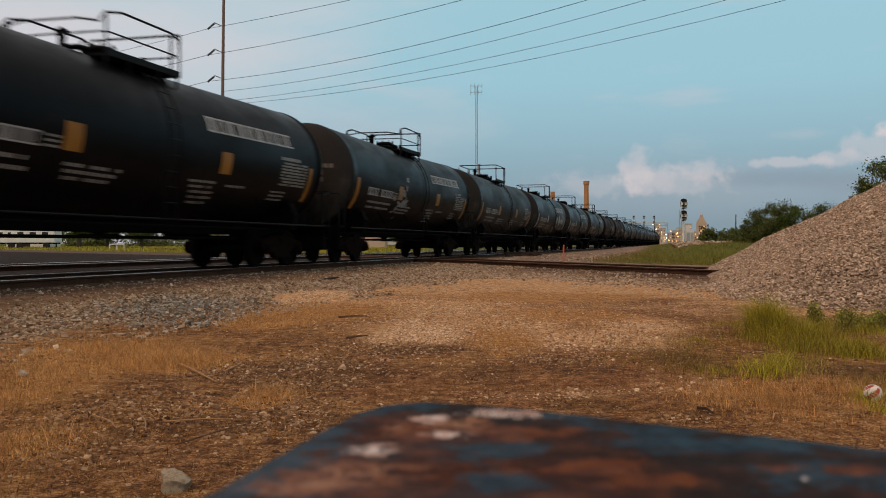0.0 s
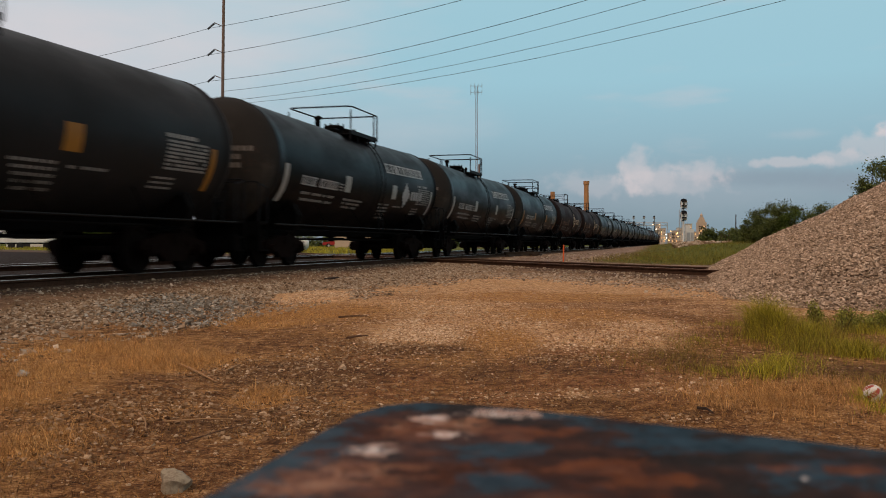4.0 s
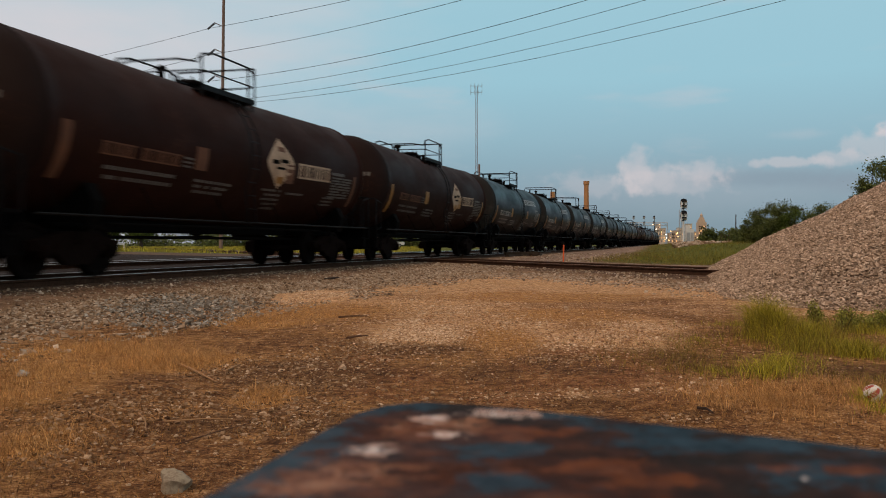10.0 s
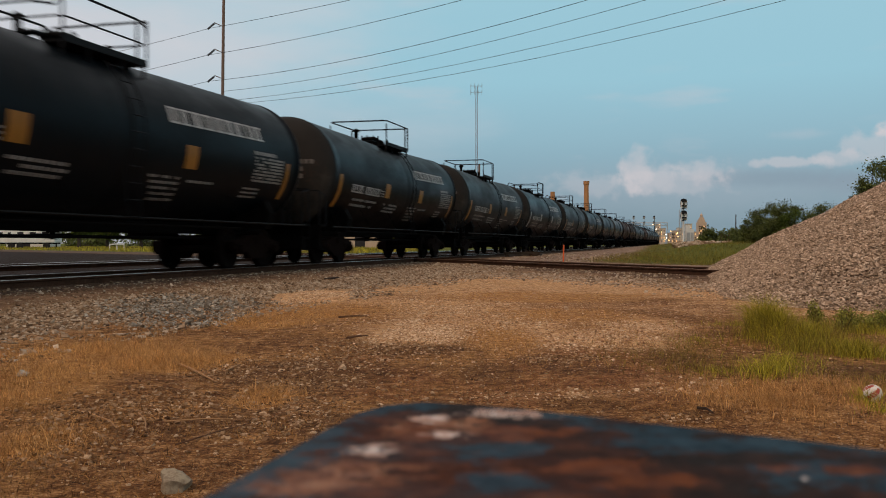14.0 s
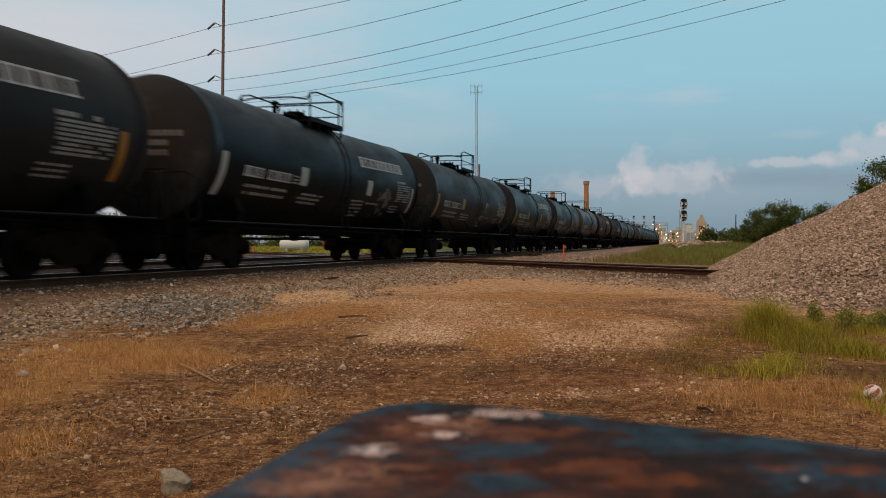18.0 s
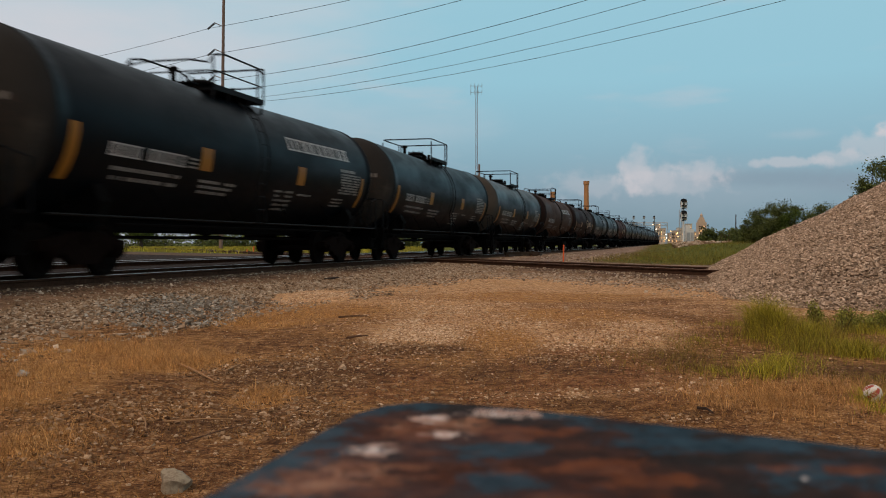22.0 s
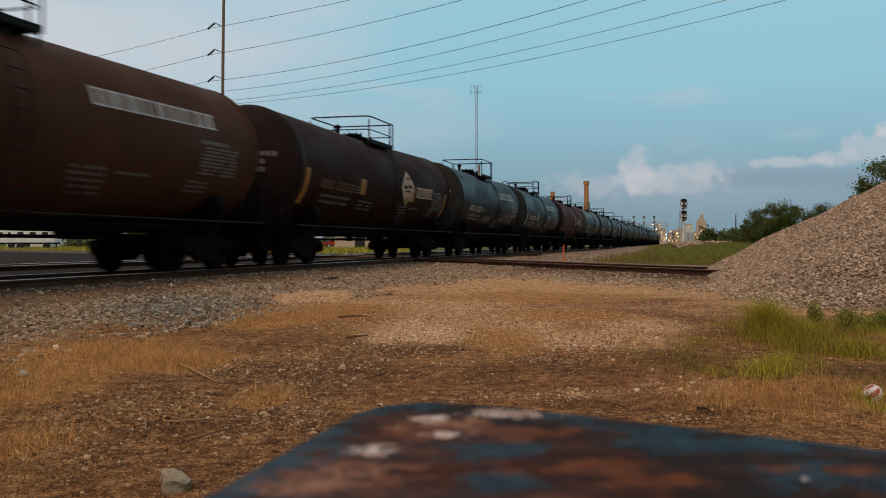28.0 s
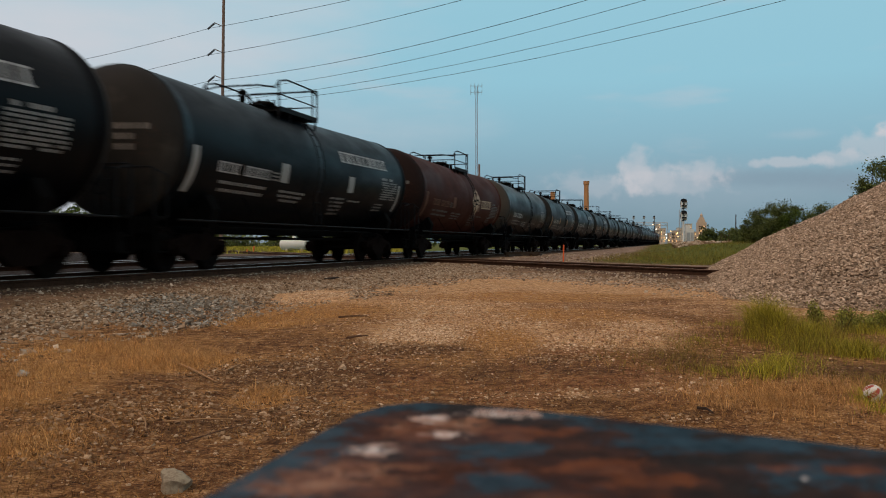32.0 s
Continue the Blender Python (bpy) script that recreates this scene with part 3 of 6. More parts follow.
def wheelset_mesh():
    bm = bmesh.new()
    for sx in (-1, 1):
        prof = [(0.0, -0.02), (0.10, -0.09), (0.13, -0.04), (0.36, -0.02), (0.40, -0.055), (0.457, -0.055), (0.457, 0.05), (0.484, 0.056), (0.484, 0.085), (0.40, 0.085), (0.36, 0.02), (0.13, 0.02), (0.12, 0.08), (0.0, 0.08)]
        lathe(bm, [(r, -h * sx) for r, h in prof], 28, "X", Matrix.Translation((0.753 * sx, 0, 0)))
        for a in range(4):
            c = Matrix.Rotation(a * math.pi / 2, 4, "X") @ Vector((0, 0, 0.24))
            box(bm, (0.785 * sx, c.y, c.z), (0.02, 0.05, 0.05))
    rod(bm, (-1.05, 0, 0), (1.05, 0, 0), 0.075, 12)
    return mesh_of(bm, "wheelset")


def side_frame_mesh():
    """Cast truck side: a top member, a lower tension member, columns and bearing jaws."""
    bm = bmesh.new()
    top = [(-1.16, 0.46), (-1.16, 0.62), (-0.7, 0.70), (-0.35, 0.78), (0.35, 0.78), (0.7, 0.70), (1.16, 0.62), (1.16, 0.46), (0.66, 0.46), (0.34, 0.22), (-0.34, 0.22), (-0.66, 0.46)]
    vs = []
    for dx in (-0.09, 0.09):
        vs.append([bm.verts.new((dx, y, z)) for y, z in top])
    bm.faces.new(vs[0])
    bm.faces.new(vs[1][::-1])
    n = len(top)
    for i in range(n):
        bm.faces.new((vs[0][i], vs[0][(i + 1) % n], vs[1][(i + 1) % n], vs[1][i]))
    bmesh.ops.recalc_face_normals(bm, faces=bm.faces)
    for y in (-0.89, 0.89):
        box(bm, (0.0, y, 0.457), (0.26, 0.30, 0.26), bevel=0.03)
        rod(bm, (0.10, y, 0.457), (0.19, y, 0.457), 0.10, 12)
    for y in (-0.52, 0.52):
        box(bm, (0.095, y, 0.55), (0.02, 0.20, 0.14), bevel=0.006)
    return mesh_of(bm, "side_frame")


def springs_mesh():
    bm = bmesh.new()
    for y in (-0.2, -0.07, 0.07, 0.2):
        for k in range(6):
            rod(bm, (0.0, y, 0.30 + k * 0.05), (0.0, y, 0.325 + k * 0.05), 0.062, 6)
    return mesh_of(bm, "springs")


def bolster_mesh():
    bm = bmesh.new()
    box(bm, (0, 0, 0.66), (2.2, 0.36, 0.24), bevel=0.04)
    rod(bm, (0, 0, 0.76), (0, 0, 0.86), 0.2, 16)
    for y in (-0.45, 0.45):
        box(bm, (0, y, 0.50), (1.9, 0.10, 0.12), bevel=0.02)
        for x in (-0.753, 0.753):
            box(bm, (x, y + (0.03 if y < 0 else -0.03), 0.48), (0.10, 0.06, 0.30), bevel=0.01)
    return mesh_of(bm, "truck")


WHEELS, SIDE, SPRINGS, BOLSTER = wheelset_mesh(), side_frame_mesh(), springs_mesh(), bolster_mesh()


def coupler_mesh():
    bm = bmesh.new()
    box(bm, (0, 0.0, 0.86), (0.16, 0.62, 0.20), bevel=0.02)
    box(bm, (0.05, 0.36, 0.86), (0.36, 0.20, 0.30), bevel=0.05)
    box(bm, (-0.12, 0.48, 0.86), (0.12, 0.14, 0.28), bevel=0.04)
    pipe(bm, [(0.35, 0.0, 0.80), (0.38, 0.25, 0.55), (0.30, 0.48, 0.48), (0.18, 0.6, 0.55)], 0.022)
    return mesh_of(bm, "coupler")


def saddle_mesh():
    """Cradle between the stub sill and the tank, with its bolster arms."""
    bm = bmesh.new()
    box(bm, (0, 0, 1.02), (0.66, 2.6, 0.30), bevel=0.02)
    for s in (-1, 1):
        pts = [(0.3, 0.95), (1.36, 0.92), (1.46, 1.30), (1.30, 1.60), (1.0, 1.35), (0.3, 1.16)]
        fr = [[bm.verts.new((s * x, y, z)) for x, z in pts] for y in (-0.16, 0.16)]
        bm.faces.new(fr[0])
        bm.faces.new(fr[1][::-1])
        for i in range(len(pts)):
            j = (i + 1) % len(pts)
            bm.faces.new((fr[0][i], fr[0][j], fr[1][j], fr[1][i]))
    bmesh.ops.recalc_face_normals(bm, faces=bm.faces)
    return mesh_of(bm, "saddle")


def end_sill_mesh():
    """End platform with its crossbeam, sill steps and the two end handrails."""
    bm = bmesh.new()
    box(bm, (0, 0.30, 1.06), (2.9, 0.42, 0.07), bevel=0.01)
    box(bm, (0, 0.48, 0.92), (2.9, 0.08, 0.34), bevel=0.015)
    # added block, stands in for the black shaded gap below the platform
    box(bm, (0, 0.28, 0.60), (2.7, 0.34, 0.36), bevel=0.03)
    box(bm, (0, -0.35, 0.92), (0.42, 1.6, 0.34), bevel=0.02)
    return mesh_of(bm, "end_sill")


def sill_step_mesh():
    bm = bmesh.new()
    for z in (0.42, 0.72):
        box(bm, (1.42, 0.26, z), (0.05, 0.46, 0.03))
    for y in (0.04, 0.48):
        box(bm, (1.42, y, 0.72), (0.03, 0.03, 0.64))
    return mesh_of(bm, "sill_step")


def end_rail_mesh():
    bm = bmesh.new()
    pipe(bm, [(-1.42, 0.48, 1.06), (-1.42, 0.48, 1.98), (-1.36, 0.48, 2.02), (1.36, 0.48, 2.02), (1.42, 0.48, 1.98), (1.42, 0.48, 1.06)], 0.018)
    for x in (-0.9, 0.9):
        rod(bm, (x, 0.48, 1.06), (x, 0.48, 2.02), 0.014, 6)
    pipe(bm, [(1.42, 0.02, 1.06), (1.42, 0.02, 1.9), (1.42, 0.48, 1.98)], 0.016)
    pipe(bm, [(-1.42, 0.02, 1.06), (-1.42, 0.02, 1.9), (-1.42, 0.48, 1.98)], 0.016)
    return mesh_of(bm, "end_handrail")


def brake_mesh():
    bm = bmesh.new()
    t = Matrix.Translation((0.7, 0.56, 1.75))
    lathe(bm, [(0.25, -0.012), (0.28, 0.0), (0.25, 0.012), (0.24, 0.0), (0.25, -0.012)], 20, "Y", t)
    for a in range(4):
        c = Matrix.Rotation(a * math.pi / 2, 4, "Y") @ Vector((0.25, 0, 0))
        rod(bm, t @ Vector((0, 0, 0)), t @ c, 0.012, 6)
    box(bm, (0.7, 0.46, 1.75), (0.16, 0.14, 0.26), bevel=0.02)
    rod(bm, (0.7, 0.44, 1.0), (0.7, 0.44, 1.65), 0.02, 6)
    return mesh_of(bm, "brake_wheel")


COUPLER, SADDLE, ENDSILL, STEP, ENDRAIL, BRAKE = coupler_mesh(), saddle_mesh(), end_sill_mesh(), sill_step_mesh(), end_rail_mesh(), brake_mesh()
TOP = TANK_ZC + TANK_R - SAG

PLAT_L, PLAT_W, RAIL_TOP = 1.24, 1.03, 4.83


def platform_mesh():
    """Grated walkway on both sides of the manway, with toe boards and brackets down to the jacket."""
    bm = bmesh.new()
    for s in (-1, 1):
        box(bm, (s * 0.79, 0, TOP - 0.12), (0.48, 2 * PLAT_L, 0.03))
        box(bm, (s * 1.03, 0, TOP - 0.07), (0.02, 2 * PLAT_L, 0.12))
        for y in (-1.2, -0.5, 0.5, 1.2):
            rod(bm, (s * 1.0, y, TOP - 0.13), (s * 0.98, y, TOP - 0.42), 0.03, 6)
    for s in (-1, 1):
        box(bm, (0, s * 1.29, TOP + 0.02), (1.2, 0.34, 0.03))
    return mesh_of(bm, "walkway")


def post_mesh():
    bm = bmesh.new()
    rod(bm, (0, 0, TOP - 0.13), (0, 0, RAIL_TOP), 0.024, 8)
    return mesh_of(bm, "post")


def rail_loop_mesh(z, r):
    bm = bmesh.new()
    w, l, c = PLAT_W, PLAT_L, 0.12
    pipe(bm, [(-w, 0, z), (-w, l - c, z), (-w + c, l, z), (w - c, l, z), (w, l - c, z), (w, c - l, z), (w - c, -l, z), (c - w, -l, z), (-w, c - l, z), (-w, 0, z)], r)
    return mesh_of(bm, "handrail")


def hoop_mesh():
    """A rail loop whose side runs are open, with angled corners."""
    bm = bmesh.new()
    w, l = PLAT_W, PLAT_L
    for x in (-w, w):
        pipe(bm, [(x, -l - 0.22, RAIL_TOP - 0.32), (x, -l, RAIL_TOP - 0.12), (x, -l + 0.5, RAIL_TOP - 0.02), (x, l - 0.3, RAIL_TOP - 0.03), (x, l - 0.04, RAIL_TOP - 0.12), (x, l, RAIL_TOP - 0.3)], 0.024)
    pipe(bm, [(-w, -l - 0.22, RAIL_TOP - 0.32), (-w * 0.55, -l - 0.22, RAIL_TOP - 0.24), (w * 0.55, -l - 0.22, RAIL_TOP - 0.24), (w, -l - 0.22, RAIL_TOP - 0.32)], 0.022)
    pipe(bm, [(-w, l, RAIL_TOP - 0.3), (-w, l, RAIL_TOP), (w, l, RAIL_TOP), (w, l, RAIL_TOP - 0.3)], 0.024)
    return mesh_of(bm, "handrail")


def manway_mesh():
    bm = bmesh.new()
    lathe(bm, [(0.28, 0), (0.28, 0.26), (0.33, 0.26), (0.33, 0.30), (0.22, 0.36), (0.0, 0.38)], 20, "Z", Matrix.Translation((0, 0, TOP - 0.06)))
    for a in range(8):
        c = Matrix.Rotation(a * math.pi / 4, 4, "Z") @ Vector((0.31, 0, TOP + 0.22))
        rod(bm, c, c + Vector((0, 0, 0.12)), 0.022, 6)
    return mesh_of(bm, "manway")


def valve_meshes():
    """The valve housing and two vent stems on the tank's top."""
    a, b, c = bmesh.new(), bmesh.new(), bmesh.new()
    box(a, (0.0, 0.85, TOP + 0.10), (0.42, 0.42, 0.36), bevel=0.05)
    rod(b, (0.25, 1.15, TOP - 0.05), (0.25, 1.15, TOP + 0.30), 0.06, 10)
    lathe(c, [(0.07, -0.05), (0.07, 0.42), (0.12, 0.42), (0.12, 0.48), (0.0, 0.55)], 12, "Z", Matrix.Translation((-0.25, -0.75, TOP)))
    return mesh_of(a, "valve_housing"), mesh_of(b, "vent"), mesh_of(c, "vent")


def ladder_meshes():
    """Side ladder that follows the jacket from the sill pipe to the walkway: a stile, and rungs by height."""
    pts = [(1.60, 0.95)]
    for a in np.linspace(-0.45, 0.85, 8):
        pts.append(((TANK_R + 0.14) * math.cos(a), TANK_ZC - SAG + (TANK_R + 0.14) * math.sin(a)))
    bm = bmesh.new()
    pipe(bm, [(x, 0, z) for x, z in pts], 0.016)
    rung = bmesh.new()
    rod(rung, (0, -0.2, 0), (0, 0.2, 0), 0.012, 6)
    places = []
    z = 1.05
    while z < 3.75:
        a = math.asin(max(-1, min(1, (z - TANK_ZC + SAG) / (TANK_R + 0.14))))
        places.append(((TANK_R + 0.14) * math.cos(a) if z > TANK_ZC - 0.7 else 1.58, z))
        z += 0.3
    return mesh_of(bm, "stile"), mesh_of(rung, "rung"), places


def outlet_mesh():
    bm = bmesh.new()
    zb = TANK_ZC - SAG - TANK_R
    rod(bm, (0, 0, zb + 0.1), (0, 0, zb - 0.22), 0.16, 14)
    rod(bm, (0, 0, zb - 0.22), (0, 0, zb - 0.34), 0.09, 12)
    box(bm, (0, 0, zb - 0.12), (0.5, 0.5, 0.06), bevel=0.02)
    rod(bm, (-0.45, 0, zb - 0.25), (0.45, 0, zb - 0.25), 0.02, 6)
    return mesh_of(bm, "outlet_valve")


PLATFORM, POST, HOOP, LOOP, MANWAY, VALVE, LADDER, OUTLET = platform_mesh(), post_mesh(), hoop_mesh(), rail_loop_mesh(RAIL_TOP - 0.45, 0.018), manway_mesh(), valve_meshes(), ladder_meshes(), outlet_mesh()
MIDLOOP = rail_loop_mesh(RAIL_TOP - 0.02, 0.024)

# time at which each car's walkway corner comes abeam, its paint, tape and lettering
CARS = [
    (0.20, "black", "o", "b"), (1.97, "black", "o", "b"), (3.74, "black", "o", "bn"), (5.46, "grey", "o", ""), (7.22, "black", "w", "bd"),
    (8.85, "black", "w", "b"), (10.68, "teal", "o", "b"), (12.31, "brown", "x", "L"), (14.06, "brown", "o", "L"),
    (15.85, "teal", "o", "b"), (17.57, "black", "o", "b"), (19.14, "grey", "o", "b"), (20.9, "teal", "w", "bs"),
    (22.67, "grey", "o", "g"), (24.36, "teal", "o", "b"), (26.15, "teal", "o", ""), (27.88, "pale", "o", ""),
    (29.55, "orange", "n", "bf"), (31.39, "brown", "o", "L"), (33.1, "black", "n", "bs"), (34.70, "teal", "w", "b"),
    (36.54, "red", "x", "L"), (38.14, "pale", "n", ""), (39.8, "grey", "o", "b"), (41.5, "teal", "w", "b"), (43.2, "grey", "o", "b"),
]
FAR_PAINT = ["black", "grey", "teal", "grey", "brown", "grey", "black", "pale", "teal", "grey", "red", "black"]
for far_i in range(14):
    CARS.append((44.92 + 1.72 * far_i, FAR_PAINT[far_i % 12], "own"[far_i % 3], "b" if far_i % 2 else ""))
CARS = [(t + 0.035, *rest) for t, *rest in CARS]
MOVING, ROLLING = [], []
PAINT_WORDS = {"black": "black", "teal": "blue-black", "grey": "weathered grey", "pale": "pale grey and black", "brown": "dark brown", "red": "rust-red brown", "orange": "faded orange-brown"}


def lettering(car, half, tape, marks, rng):
    m_tape = {"o": M_ORANGE, "w": M_TAPE, "x": M_RUSTTEXT, "n": None}[tape]
    m_text = M_SOFTWHITE if "L" in marks or "f" in marks else M_STENCIL
    m_mark = M_RUSTTEXT if "L" in marks else M_WHITE
    y = -half
    bm = bmesh.new()
    strokes(bm, half, y + 1.42, y + 2.42, 2.12, 2.35, 4, rng)
    strokes(bm, half, y + 2.62, y + 3.95, 2.12, 2.35, 6, rng)
    part("reporting_mark", bm, m_mark, car, "unreadable stencilled marks")["kind"] = "stuff"
    bm = bmesh.new()
    for k in range(3):
        bars(bm, half, y + 4.04, y + 4.42, 2.13 + 0.08 * k, 2.17 + 0.08 * k, 5, rng, 0.2)
    part("stencil", bm, m_text, car)["kind"] = "stuff"
    bm = bmesh.new()
    for k in range(2):
        bars(bm, half, y + 1.62 + 0.1 * k, y + 3.9, 1.89 - 0.16 * k, 1.955 - 0.16 * k, 20 - 3 * k, rng, 0.2)
    part("stencil", bm, m_text, car)["kind"] = "stuff"
    bm = bmesh.new()
    for k in range(3):
        bars(bm, half, y + 4.65 + 0.06 * k, y + 6.25 - 0.12 * k, 1.89 - 0.105 * k, 1.945 - 0.105 * k, 9, rng, 0.2)
    part("stencil", bm, m_text, car)["kind"] = "stuff"
    bm = bmesh.new()
    for k in range(5):
        bars(bm, half, half - 6.55 + 0.1 * k, half - 5.45 + 0.04 * k, 1.90 - 0.105 * k, 1.95 - 0.105 * k, 7, rng, 0.25)
    part("stencil", bm, m_text, car)["kind"] = "stuff"
    bm = bmesh.new()
    bars(bm, half, half - 5.15, half - 4.1, 1.86, 1.91, 6, rng, 0.2)
    for k in range(3):
        bars(bm, half, half - 2.7, half - 1.9, 1.66 + 0.09 * k, 1.70 + 0.09 * k, 5, rng, 0.2)
    part("stencil", bm, m_text, car)["kind"] = "stuff"
    bm = bmesh.new()
    low_panel = 0.14 if "L" in marks else 0.0
    bars(bm, half, half - 2.5, half - 1.35, 2.63 - low_panel, 2.71 - low_panel, 6, rng, 0.12)
    for k in range(8):
        bars(bm, half, half - 2.45, half - 0.92, 2.54 - low_panel - 0.074 * k, 2.585 - low_panel - 0.074 * k, 12, rng, 0.12)
    part("data_panel", bm, m_text, car)["kind"] = "stuff"
    bm = bmesh.new()
    for k in range(3):
        for j in range(3 if k else 5):
            w = []
            for x, z in ((0.42 + 0.14 * j, 2.78 - 0.2 * k), (0.53 + 0.14 * j, 2.78 - 0.2 * k), (0.53 + 0.14 * j, 2.90 - 0.2 * k), (0.42 + 0.14 * j, 2.90 - 0.2 * k)):
                rr = ((x / TANK_R) ** 2 + ((z - TANK_ZC) / TANK_R) ** 2)
                w.append(bm.verts.new((x, -half - HEAD * math.sqrt(max(0.0, 1 - rr)) - 0.012, z)))
            bm.faces.new(w)
    part("end_stencil", bm, M_SOFTWHITE, car)["kind"] = "stuff"
    if m_tape:
        for ya, wide, za, zb in ((y + 0.32, 0.26, 1.64, 2.56), (y + 4.5, 0.46, 2.12, 2.58), (half - 5.45, 0.46, 2.12, 2.58), (half - 0.78, 0.2, 1.68, 2.54)):
            bm = bmesh.new()
            patch(bm, half, ya, ya + wide, za, zb, 0.0085)
            part("reflector_stripe", bm, m_tape, car)
    if "b" in marks:
        ya = half - 6.0
        for k in range(9):
            wide = rng.uniform(0.38, 0.47)
            bm = bmesh.new()
            strokes(bm, half, ya, ya + wide, 2.96, 3.28, 1, rng)
            part("letter", bm, M_WHITE, car, "worn white bars of lettering")
            ya += wide + 0.045
    if "L" in marks:
        bm = bmesh.new()
        cy, cz, hw, hh = half - 5.8, 2.58, 0.78, 0.60
        for k in range(20):
            a = -1 + k / 10.0
            w = hw * (1 - abs(a + 0.05) ** 1.35)
            patch(bm, half, cy - w, cy + w, cz + a * hh, cz + (a + 0.1) * hh)
        emblem = part("logo", bm, M_LOGO, car, "cream lens-shaped emblem")
        for dy, dz, w, h, mat in ((0.05, 0.34, 0.20, 0.12, M_RUSTTEXT), (-0.30, 0.02, 0.20, 0.10, M_FRAME), (0.22, 0.06, 0.22, 0.09, M_FRAME), (0.0, -0.12, 0.26, 0.06, M_FRAME), (0.02, -0.40, 0.18, 0.16, M_ORANGE)):
            bm = bmesh.new()
            patch(bm, half, cy + dy - w, cy + dy + w, cz + dz - h / 2, cz + dz + h / 2, 0.011)
            part("dark_spot", bm, mat, emblem, "stroke inside the emblem")
        bm = bmesh.new()
        strokes(bm, half, half - 4.75, half - 2.6, 2.28, 2.66, 6, rng)
        part("logo_lettering", bm, M_LOGO, car, "faded cream unreadable lettering")["kind"] = "stuff"
    if "d" in marks:
        bm = bmesh.new()
        for k in range(8):
            a = -1 + k / 4.0
            w = 0.45 * (1 - abs(a + 0.125))
            patch(bm, half, half - 3.9 - w, half - 3.9 + w, 2.30 + a * 0.42, 2.30 + (a + 0.25) * 0.42, 0.009)
        bars(bm, half, half - 3.3, half - 1.9, 2.15, 2.45, 5, rng, 0.2)
        part("logo", bm, M_WHITE, car, "white diamond emblem")
    for code, at, mat, words in (("s", half - 3.6, M_SOFTWHITE, "smeared white paint scrawl"), ("n", y + 4.9, M_STENCIL, "smeared white paint scrawl"), ("g", half - 5.3, M_GREENTEXT, "dull green paint scrawl")):
        if code not in marks:
            continue
        bm = bmesh.new()
        for k in range(26):
            u, v = rng.gauss(0, 0.34), rng.gauss(0, 0.22)
            ya, za = at + u, 2.02 + v + 0.3 * u * (code == "n")
            patch(bm, half, ya, ya + rng.uniform(0.06, 0.26), za, za + rng.uniform(0.05, 0.2), 0.0095 + 0.0002 * k, rng.uniform(-0.15, 0.15))
        part("paint_scrawl", bm, mat, car, words)["kind"] = "stuff"


